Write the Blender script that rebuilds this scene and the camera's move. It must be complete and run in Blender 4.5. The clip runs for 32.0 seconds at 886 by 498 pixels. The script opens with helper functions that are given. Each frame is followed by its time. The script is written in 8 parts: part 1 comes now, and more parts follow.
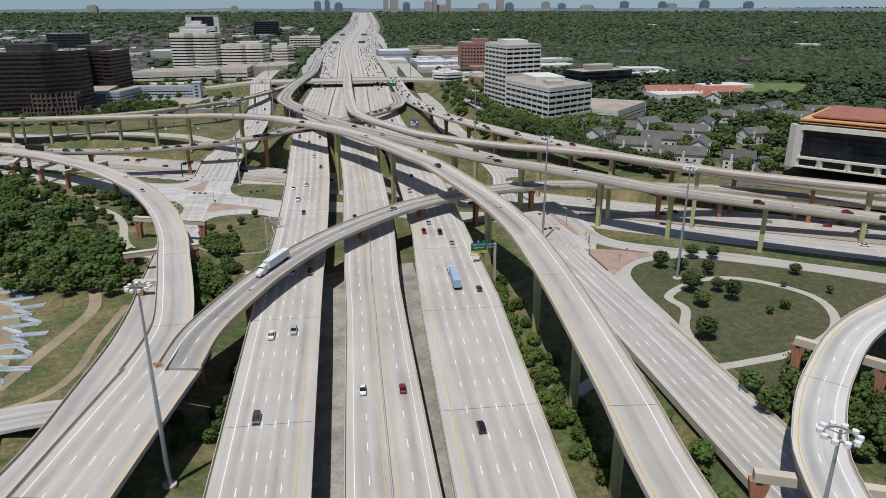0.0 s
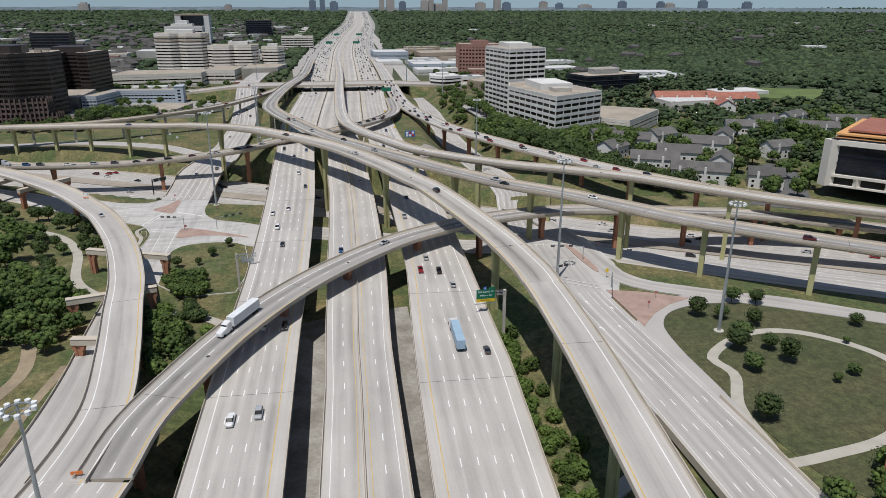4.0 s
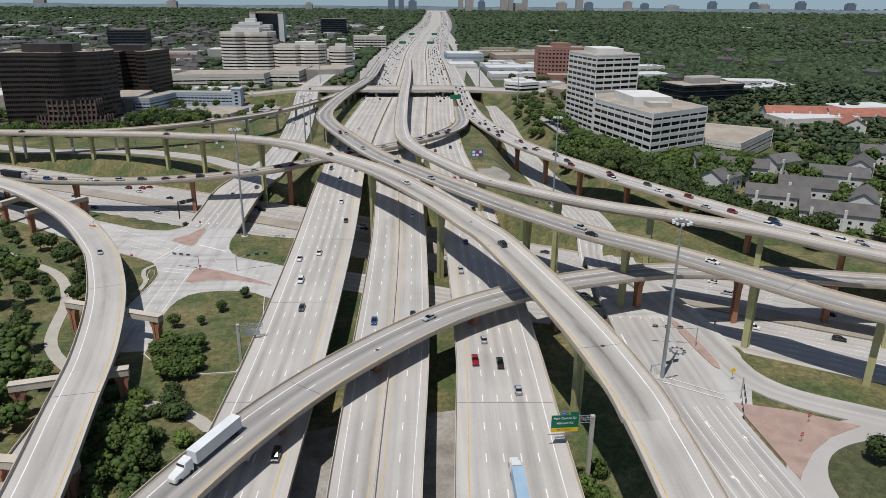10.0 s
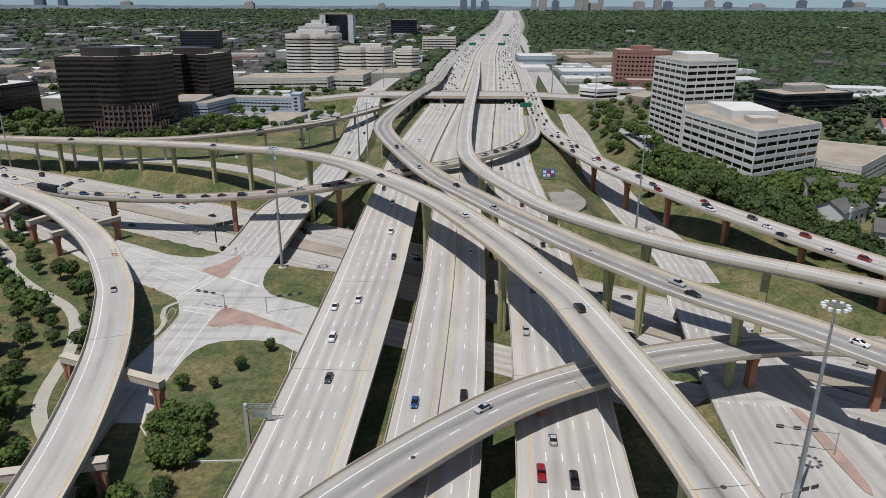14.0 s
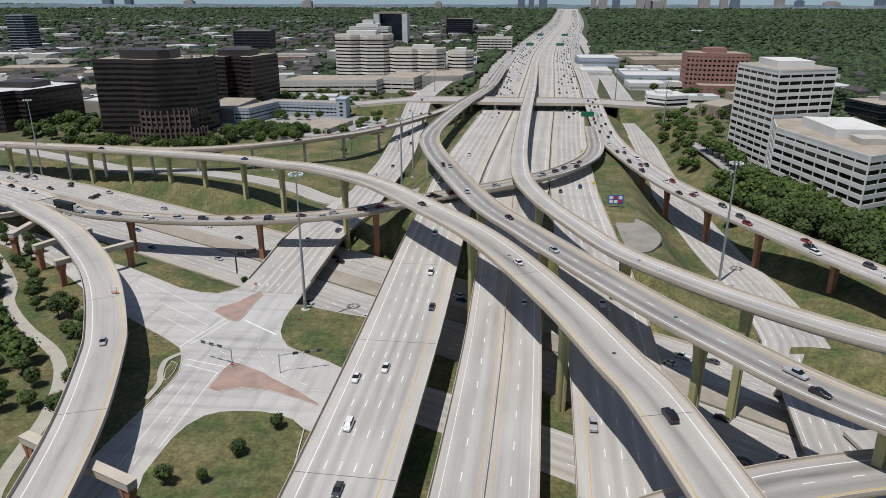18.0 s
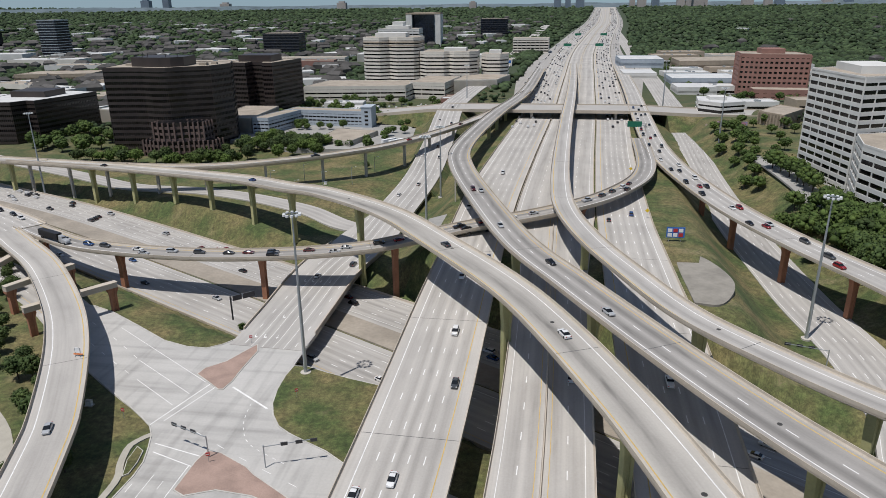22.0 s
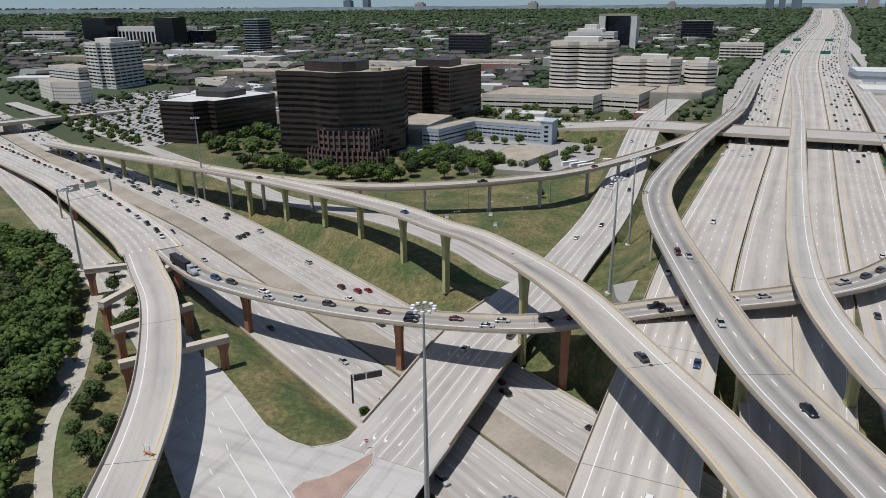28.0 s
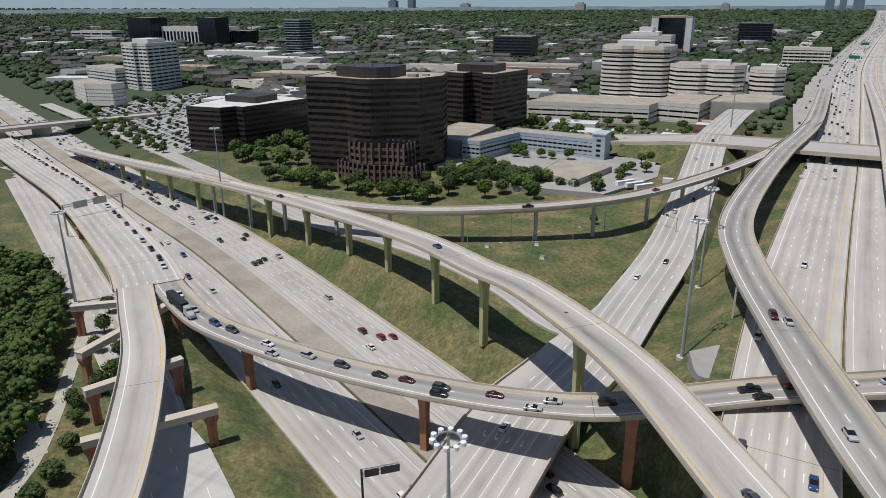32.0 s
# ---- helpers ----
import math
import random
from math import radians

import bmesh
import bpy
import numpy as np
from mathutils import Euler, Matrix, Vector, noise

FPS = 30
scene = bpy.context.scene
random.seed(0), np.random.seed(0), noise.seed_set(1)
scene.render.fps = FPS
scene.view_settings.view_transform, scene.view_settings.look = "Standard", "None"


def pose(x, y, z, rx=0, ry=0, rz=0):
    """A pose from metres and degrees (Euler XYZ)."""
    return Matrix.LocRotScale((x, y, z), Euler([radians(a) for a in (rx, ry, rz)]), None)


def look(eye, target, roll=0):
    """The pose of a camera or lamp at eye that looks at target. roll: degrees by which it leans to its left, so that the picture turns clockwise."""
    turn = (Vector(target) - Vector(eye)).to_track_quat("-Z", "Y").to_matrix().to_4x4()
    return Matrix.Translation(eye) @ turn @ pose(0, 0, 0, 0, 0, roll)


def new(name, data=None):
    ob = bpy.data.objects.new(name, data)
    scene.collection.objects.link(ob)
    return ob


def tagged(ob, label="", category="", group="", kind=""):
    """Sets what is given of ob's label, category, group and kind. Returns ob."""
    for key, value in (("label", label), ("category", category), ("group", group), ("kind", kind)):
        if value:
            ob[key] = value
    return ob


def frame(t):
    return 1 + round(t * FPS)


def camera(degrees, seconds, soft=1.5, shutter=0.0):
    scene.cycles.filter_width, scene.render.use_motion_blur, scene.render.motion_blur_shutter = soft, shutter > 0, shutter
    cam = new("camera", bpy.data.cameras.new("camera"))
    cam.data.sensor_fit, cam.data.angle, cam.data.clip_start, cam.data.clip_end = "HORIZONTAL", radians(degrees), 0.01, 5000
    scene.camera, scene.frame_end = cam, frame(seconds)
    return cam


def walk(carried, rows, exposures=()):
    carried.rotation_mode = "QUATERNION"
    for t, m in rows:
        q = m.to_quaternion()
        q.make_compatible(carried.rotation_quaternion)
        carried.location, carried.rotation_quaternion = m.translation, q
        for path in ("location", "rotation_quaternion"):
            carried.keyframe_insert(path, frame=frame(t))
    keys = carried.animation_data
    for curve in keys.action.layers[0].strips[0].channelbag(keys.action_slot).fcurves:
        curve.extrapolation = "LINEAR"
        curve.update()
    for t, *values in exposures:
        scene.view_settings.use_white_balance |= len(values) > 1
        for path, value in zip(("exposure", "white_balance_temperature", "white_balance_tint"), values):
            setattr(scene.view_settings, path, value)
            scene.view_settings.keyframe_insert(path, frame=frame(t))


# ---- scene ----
cam = camera(65.9, 32.0, soft=0.8)
PATH = [
    (0, (-16.5, 0.166, 107.308), (-16.137, 2.016, 106.64), -0.1),
    (0.5, (-14.292, 6.089, 107.504), (-13.926, 7.938, 106.837), 0.2),
    (1, (-12.918, 11.802, 107.668), (-12.552, 13.652, 107.0), 0.2),
    (1.5, (-12.533, 17.245, 107.809), (-12.164, 19.094, 107.141), 0.2),
    (2, (-12.682, 22.47, 107.948), (-12.314, 24.318, 107.279), -0.1),
    (2.5, (-12.283, 27.575, 108.094), (-11.914, 29.423, 107.423), -0.1),
    (3, (-11.414, 33.052, 108.413), (-11.041, 34.899, 107.744), 0.0),
    (3.5, (-10.411, 38.885, 108.596), (-10.037, 40.732, 107.926), 0.1),
    (5.5, (-5.006, 62.406, 108.656), (-4.629, 64.252, 107.984), 0.1),
    (6, (-3.663, 68.007, 108.638), (-3.286, 69.852, 107.965), 0.0),
    (6.5, (-2.44, 73.919, 108.635), (-2.062, 75.765, 107.963), 0.1),
    (7, (-0.94, 79.933, 108.549), (-0.562, 81.779, 107.877), 0.1),
    (7.5, (0.484, 85.963, 108.44), (0.863, 87.808, 107.768), 0.1),
    (8, (1.852, 92.074, 108.394), (2.225, 93.92, 107.721), 0.2),
    (8.5, (3.146, 98.055, 108.32), (3.488, 99.907, 107.647), 0.7),
    (9, (4.35, 104.187, 108.376), (4.612, 106.051, 107.703), 2.3),
    (9.5, (5.04, 110.185, 108.274), (5.247, 112.056, 107.599), 1.9),
    (10, (5.789, 116.096, 108.119), (5.963, 117.971, 107.446), 0.5),
    (10.5, (6.492, 122.148, 108.092), (6.64, 124.026, 107.418), 0.6),
    (11, (7.035, 128.169, 108.004), (7.159, 130.049, 107.332), 0.8),
    (11.5, (7.682, 134.55, 107.96), (7.78, 136.431, 107.287), 0.7),
    (12, (8.245, 140.71, 107.806), (8.319, 142.593, 107.134), 0.6),
    (12.5, (8.667, 146.871, 107.879), (8.719, 148.753, 107.207), 0.5),
    (13, (9.232, 152.803, 108.08), (9.261, 154.686, 107.407), 0.6),
    (13.5, (10.076, 158.353, 108.322), (10.081, 160.236, 107.647), 0.4),
    (14, (10.861, 163.832, 108.588), (10.843, 165.715, 107.914), 0.2),
    (14.5, (11.182, 169.456, 108.765), (11.143, 171.339, 108.09), 0.2),
    (16.5, (11.245, 192.639, 109.427), (11.129, 194.517, 108.748), 0.2),
    (17, (11.324, 198.271, 109.427), (11.19, 200.148, 108.75), 0.1),
    (17.5, (11.078, 204.203, 109.713), (10.927, 206.079, 109.035), 0.1),
    (18, (10.978, 210.203, 109.881), (10.811, 212.077, 109.202), 0.1),
    (18.5, (10.794, 216.004, 110.017), (10.609, 217.877, 109.338), -0.0),
    (19, (10.499, 221.911, 110.063), (10.298, 223.782, 109.385), -0.1),
    (19.5, (10.388, 227.832, 110.194), (10.172, 229.7, 109.516), -0.2),
    (20, (10.126, 233.987, 110.282), (9.897, 235.854, 109.602), -0.3),
    (20.5, (9.816, 240.155, 110.251), (9.573, 242.02, 109.571), -0.4),
    (21, (9.421, 246.006, 110.224), (9.167, 247.87, 109.545), -0.5),
    (21.5, (8.943, 251.681, 110.296), (8.683, 253.545, 109.618), -0.6),
    (22, (8.641, 257.147, 110.448), (8.376, 259.009, 109.769), -0.6),
    (22.5, (7.774, 262.715, 110.555), (7.496, 264.576, 109.876), -0.4),
    (23, (6.395, 268.366, 110.685), (6.1, 270.224, 110.007), -0.0),
    (23.5, (6.029, 274.41, 110.695), (5.712, 276.265, 110.018), -0.0),
    (24, (5.415, 280.411, 110.657), (5.073, 282.261, 109.979), -0.2),
    (24.5, (4.301, 286.273, 110.612), (3.89, 288.109, 109.933), 0.7),
    (25, (2.914, 291.911, 110.749), (2.417, 293.725, 110.071), 2.0),
    (25.5, (1.299, 297.272, 111.002), (0.749, 299.071, 110.323), 0.7),
    (26, (-0.485, 302.382, 111.213), (-1.123, 304.152, 110.534), 1.0),
    (26.5, (-1.862, 307.735, 111.256), (-2.567, 309.479, 110.578), 1.5),
    (28.5, (-10.244, 328.895, 111.312), (-10.984, 330.626, 110.637), -0.7),
    (29, (-12.551, 334.186, 111.398), (-13.295, 335.915, 110.722), -0.6),
    (29.5, (-14.34, 339.283, 111.312), (-15.09, 341.01, 110.637), -0.6),
    (30, (-16.353, 344.348, 111.25), (-17.114, 346.071, 110.577), -0.6),
    (30.5, (-18.489, 349.514, 111.284), (-19.266, 351.229, 110.611), -0.3),
    (31, (-20.58, 354.375, 111.298), (-21.376, 356.082, 110.625), -0.2),
    (31.5, (-22.653, 359.402, 111.35), (-23.472, 361.097, 110.677), -0.3),
    (32, (-24.822, 364.485, 111.387), (-25.666, 366.17, 110.714), -0.3),
]
walk(cam, [(t, look(eye, target, roll)) for t, eye, target, roll in PATH])

# ---- light ----
SUN_TO = Vector((-14.0, -19.0, 59.0)).normalized()
world = bpy.data.worlds.new("world")
scene.world = world
world.use_nodes = True
_nt = world.node_tree
_bg = _nt.nodes["Background"]
_sky = _nt.nodes.new("ShaderNodeTexSky")
_sky.sky_type = "NISHITA"
_sky.sun_disc = False
_sky.sun_elevation = math.asin(SUN_TO.z)
_sky.sun_rotation = math.atan2(SUN_TO.x, SUN_TO.y)
_sky.air_density, _sky.dust_density, _sky.ozone_density = 1.0, 0.6, 2.0
_tc = _nt.nodes.new("ShaderNodeTexCoord")
_sep, _com, _mx = _nt.nodes.new("ShaderNodeSeparateXYZ"), _nt.nodes.new("ShaderNodeCombineXYZ"), _nt.nodes.new("ShaderNodeMath")
_mx.operation = "MAXIMUM"
_mx.inputs[1].default_value = 0.10
_nt.links.new(_tc.outputs["Generated"], _sep.inputs[0])
_nt.links.new(_sep.outputs[2], _mx.inputs[0])
_nt.links.new(_sep.outputs[0], _com.inputs[0])
_nt.links.new(_sep.outputs[1], _com.inputs[1])
_nt.links.new(_mx.outputs[0], _com.inputs[2])
_nt.links.new(_com.outputs[0], _sky.inputs[0])
_nt.links.new(_sky.outputs[0], _bg.inputs[0])
_bg.inputs[1].default_value = 0.074
sun = new("sun", bpy.data.lights.new("sun", "SUN"))
sun.data.energy = 4.05
sun.data.angle = radians(0.53)
sun.data.color = (1.0, 0.97, 0.94)
sun.matrix_world = look(SUN_TO * 400, (0, 0, 0))


# ---- materials ----
def mat(name, color, rough=0.8, metal=0.0, var=0.12, scale=0.3, fine=4.0, second=None, bump=0.0, rand=0.0, streak=0.0):
    m = bpy.data.materials.new(name)
    m.use_nodes = True
    nt = m.node_tree
    b = nt.nodes["Principled BSDF"]
    b.inputs["Roughness"].default_value = rough
    b.inputs["Metallic"].default_value = metal
    geo = nt.nodes.new("ShaderNodeNewGeometry")
    n1 = nt.nodes.new("ShaderNodeTexNoise")
    n1.inputs["Scale"].default_value = scale
    n1.inputs["Detail"].default_value = 5
    n2 = nt.nodes.new("ShaderNodeTexNoise")
    n2.inputs["Scale"].default_value = fine
    n2.inputs["Detail"].default_value = 6
    for n in (n1, n2):
        nt.links.new(geo.outputs["Position"], n.inputs["Vector"])
    mix = nt.nodes.new("ShaderNodeMix")
    mix.data_type = "RGBA"
    c2 = second or tuple(c * (1 - 2 * var) for c in color)
    mix.inputs[6].default_value = (*color, 1)
    mix.inputs[7].default_value = (*c2, 1)
    ramp_n = nt.nodes.new("ShaderNodeValToRGB")
    ramp_n.color_ramp.elements[0].position = 0.38
    ramp_n.color_ramp.elements[1].position = 0.66
    nt.links.new(n1.outputs[0], ramp_n.inputs[0])
    nt.links.new(ramp_n.outputs[0], mix.inputs[0])
    hsv = nt.nodes.new("ShaderNodeHueSaturation")
    mr = nt.nodes.new("ShaderNodeMapRange")
    mr.inputs[1].default_value, mr.inputs[2].default_value = 0.25, 0.75
    mr.inputs[3].default_value, mr.inputs[4].default_value = 1 - var, 1 + var
    nt.links.new(n2.outputs[0], mr.inputs[0])
    val = mr.outputs[0]
    if rand:
        oi = nt.nodes.new("ShaderNodeObjectInfo")
        mr2 = nt.nodes.new("ShaderNodeMapRange")
        mr2.inputs[3].default_value, mr2.inputs[4].default_value = 1 - rand, 1 + rand
        nt.links.new(oi.outputs["Random"], mr2.inputs[0])
        mul = nt.nodes.new("ShaderNodeMath")
        mul.operation = "MULTIPLY"
        nt.links.new(val, mul.inputs[0])
        nt.links.new(mr2.outputs[0], mul.inputs[1])
        val = mul.outputs[0]
    nt.links.new(val, hsv.inputs["Value"])
    nt.links.new(mix.outputs[2], hsv.inputs["Color"])
    nt.links.new(hsv.outputs[0], b.inputs["Base Color"])
    if bump:
        bp = nt.nodes.new("ShaderNodeBump")
        bp.inputs["Strength"].default_value = bump
        bp.inputs["Distance"].default_value = 0.1
        nt.links.new(n2.outputs[0], bp.inputs["Height"])
        nt.links.new(bp.outputs[0], b.inputs["Normal"])
    return m


def math_node(nt, op, a, b=None, c=None):
    n = nt.nodes.new("ShaderNodeMath")
    n.operation = op
    for k, q in enumerate((a, b, c)):
        if q is None:
            continue
        if isinstance(q, (int, float)):
            n.inputs[k].default_value = q
        else:
            nt.links.new(q, n.inputs[k])
    return n.outputs[0]


def ranged(nt, src, a, b, lo, hi, soft=False):
    n = nt.nodes.new("ShaderNodeMapRange")
    if soft:
        n.interpolation_type = "SMOOTHSTEP"
    for k, q in zip((1, 2, 3, 4), (a, b, lo, hi)):
        n.inputs[k].default_value = q
    nt.links.new(src, n.inputs[0])
    return n.outputs[0]


def stretched(nt, vec, scale, detail=3.0, turn=0.0):
    mp = nt.nodes.new("ShaderNodeMapping")
    mp.inputs["Scale"].default_value = (*scale, 1)
    mp.inputs["Rotation"].default_value = (0, 0, turn)
    nt.links.new(vec, mp.inputs[0])
    nz = nt.nodes.new("ShaderNodeTexNoise")
    nz.noise_dimensions = "2D"
    nz.inputs["Scale"].default_value = 1.0
    nz.inputs["Detail"].default_value = detail
    nt.links.new(mp.outputs[0], nz.inputs["Vector"])
    return nz.outputs[0]


def darken(m, facs):
    """Multiply the base colour of m by grey factors."""
    nt = m.node_tree
    b = nt.nodes["Principled BSDF"]
    src = b.inputs["Base Color"].links[0].from_socket
    cur = facs[0]
    for q in facs[1:]:
        cur = math_node(nt, "MULTIPLY", cur, q)
    mx = nt.nodes.new("ShaderNodeMix")
    mx.data_type, mx.blend_type = "RGBA", "MULTIPLY"
    mx.inputs[0].default_value = 1.0
    cb = nt.nodes.new("ShaderNodeCombineColor")
    for k in range(3):
        nt.links.new(cur, cb.inputs[k])
    nt.links.new(src, mx.inputs[6])
    nt.links.new(cb.outputs[0], mx.inputs[7])
    nt.links.new(mx.outputs[2], b.inputs["Base Color"])


def paving(name, color, dark=0.1, tyre=0.2, rough=0.85, joint=0.94, slabs=5.0):
    """Concrete paving: a worn grey band along the middle of each lane, faint long streaks and cross joints."""
    m = mat(name, color, rough, var=0.05, scale=0.05, fine=2.2)
    nt = m.node_tree
    along, lane = nt.nodes.new("ShaderNodeUVMap"), nt.nodes.new("ShaderNodeUVMap")
    along.uv_map, lane.uv_map = "along", "lane"
    facs = [ranged(nt, stretched(nt, along.outputs[0], q), 0.42, 0.75, 1.0, 1.0 - k) for q, k in (((0.5, 0.008), dark), ((1.7, 0.03), dark * 0.7), ((0.10, 0.035), dark * 0.9))]
    sp, sl = nt.nodes.new("ShaderNodeSeparateXYZ"), nt.nodes.new("ShaderNodeSeparateXYZ")
    nt.links.new(along.outputs[0], sp.inputs[0])
    nt.links.new(lane.outputs[0], sl.inputs[0])
    # lane coordinate held between the outer lane lines, then the distance from the nearest line
    u = math_node(nt, "MAXIMUM", math_node(nt, "MINIMUM", sl.outputs[0], sl.outputs[1]), 0.0)
    p = math_node(nt, "PINGPONG", u, 0.5)
    band = math_node(nt, "ADD", ranged(nt, p, 0.0, 0.2, 0.0, 0.4, True), ranged(nt, p, 0.12, 0.46, 0.0, 0.6, True))
    wear = ranged(nt, stretched(nt, along.outputs[0], (0.22, 0.014), 4.0), 0.3, 0.72, 0.35, 1.35)
    spots = ranged(nt, stretched(nt, along.outputs[0], (0.5, 0.09), 2.0), 0.55, 0.75, 1.0, 1.4)
    k = math_node(nt, "MULTIPLY", math_node(nt, "MULTIPLY", band, wear), spots)
    facs.append(math_node(nt, "SUBTRACT", 1.0, math_node(nt, "MULTIPLY", k, tyre)))
    if joint < 1:
        facs.append(ranged(nt, math_node(nt, "PINGPONG", sp.outputs[1], slabs / 2), 0.0, 0.06, joint, 1.0))
    darken(m, facs)
    return m


CONC = paving("concrete_pavement", (0.475, 0.448, 0.412), dark=0.10, tyre=0.19, joint=0.97)
TOPDECK = paving("grey_brown_deck_pavement", (0.46, 0.432, 0.39), dark=0.08, tyre=0.34, joint=1.0)
CONC2 = paving("old_concrete_pavement", (0.455, 0.432, 0.402), dark=0.12, tyre=0.18, joint=0.93)
GREYDECK = paving("worn_grey_pavement", (0.37, 0.35, 0.325), dark=0.10, tyre=0.34, joint=1.0)
GIRDER = mat("girder_concrete", (0.50, 0.44, 0.36), 0.85, var=0.06, scale=0.15, fine=1.2)
BARRIER = mat("barrier_concrete", (0.47, 0.41, 0.335), 0.88, var=0.08, scale=0.1, fine=1.5)
PIERRED = mat("red_brown_concrete", (0.36, 0.165, 0.095), 0.85, var=0.1, scale=0.2, fine=2)
PIERYEL = mat("olive_yellow_concrete", (0.40, 0.385, 0.19), 0.85, var=0.08, scale=0.2, fine=2)
PIERGRY = mat("pale_concrete", (0.45, 0.42, 0.37), 0.85, var=0.07, scale=0.2, fine=2)
WHITEP = mat("white_road_paint", (0.75, 0.74, 0.72), 0.7, var=0.08, scale=0.5, fine=6)
YELLOWP = mat("yellow_road_paint", (0.58, 0.40, 0.12), 0.7, var=0.1, scale=0.5, fine=6)
BLACKJ = mat("dark_joint_sealant", (0.10, 0.10, 0.10), 0.8, var=0.1)
GRASS = mat("grass", (0.062, 0.086, 0.026), 0.95, var=0.42, scale=0.07, fine=0.9, second=(0.160, 0.132, 0.058), bump=0.5)
LAND = mat("grass_and_woodland_floor", (0.062, 0.086, 0.026), 0.95, var=0.42, scale=0.055, fine=0.8, second=(0.160, 0.132, 0.058), bump=0.5)

DRYTURF = mat("dry_mown_turf", (0.080, 0.078, 0.034), 0.95, var=0.35, scale=0.045, fine=0.9, second=(0.055, 0.068, 0.024), bump=0.5)
for _m in (GRASS, LAND, DRYTURF):
    _gt = _m.node_tree
    _gp = _gt.nodes.new("ShaderNodeNewGeometry").outputs["Position"]
    darken(_m, [ranged(_gt, stretched(_gt, _gp, (2.6, 2.6), 4.0), 0.3, 0.7, 0.72, 1.22), ranged(_gt, stretched(_gt, _gp, (0.35, 0.35), 5.0), 0.35, 0.7, 0.78, 1.2)])
# thin dry turf and bare patches in the same grass
for _m in (GRASS, LAND):
    _gt = _m.node_tree
    _gb = _gt.nodes["Principled BSDF"]
    _gp = _gt.nodes.new("ShaderNodeNewGeometry").outputs["Position"]
    _gx = _gt.nodes.new("ShaderNodeMix")
    _gx.data_type = "RGBA"
    _gx.inputs[7].default_value = (0.27, 0.215, 0.125, 1)
    _gt.links.new(math_node(_gt, "MULTIPLY", ranged(_gt, stretched(_gt, _gp, (0.05, 0.07), 5.0), 0.60, 0.74, 0.0, 0.6), ranged(_gt, stretched(_gt, _gp, (0.9, 0.9), 4.0), 0.4, 0.65, 0.3, 1.0)), _gx.inputs[0])
    _gt.links.new(_gb.inputs["Base Color"].links[0].from_socket, _gx.inputs[6])
    _gt.links.new(_gx.outputs[2], _gb.inputs["Base Color"])


# ---- builders ----
def obj(name, mesh, parent=None, label=""):
    ob = new(name, mesh)
    if parent is not None:
        ob.parent = parent
    if label:
        ob["label"] = label
    return ob


def pyd(name, v, f, m, parent=None, label="", smooth=False):
    me = bpy.data.meshes.new(name)
    me.from_pydata([tuple(map(float, p)) for p in v], [], [tuple(map(int, q)) for q in f])
    me.materials.append(m)
    if smooth:
        me.polygons.foreach_set("use_smooth", [True] * len(me.polygons))
    me.update()
    return obj(name, me, parent, label)


def empty(name, at=(0, 0, 0), label="", category="", group="", kind=""):
    e = new(name)
    e.location = at
    e.empty_display_size = 0.5
    return tagged(e, label, category, group, kind)


def spline(pts, step=5.0):
    """Smooth path through control points, resampled at even steps."""
    p = np.array(pts, float)
    q = np.vstack([2 * p[0] - p[1], p, 2 * p[-1] - p[-2]])
    out = []
    for i in range(1, len(q) - 2):
        a, b, c, d = q[i - 1], q[i], q[i + 1], q[i + 2]
        n = max(2, int(np.linalg.norm(c - b) / 2))
        for k in range(n):
            t = k / n
            out.append(0.5 * (2 * b + (c - a) * t + (2 * a - 5 * b + 4 * c - d) * t * t + (3 * b - a - 3 * c + d) * t ** 3))
    out.append(p[-1])
    out = np.array(out)
    s = np.concatenate([[0], np.cumsum(np.linalg.norm(np.diff(out, axis=0), axis=1))])
    n = max(2, int(round(s[-1] / step)) + 1)
    u = np.linspace(0, s[-1], n)
    return np.stack([np.interp(u, s, out[:, k]) for k in range(3)], 1)


def sides(path):
    d = np.gradient(path, axis=0)
    d[:, 2] = 0
    d /= np.linalg.norm(d, axis=1)[:, None]
    return np.stack([d[:, 1], -d[:, 0], 0 * d[:, 0]], 1)


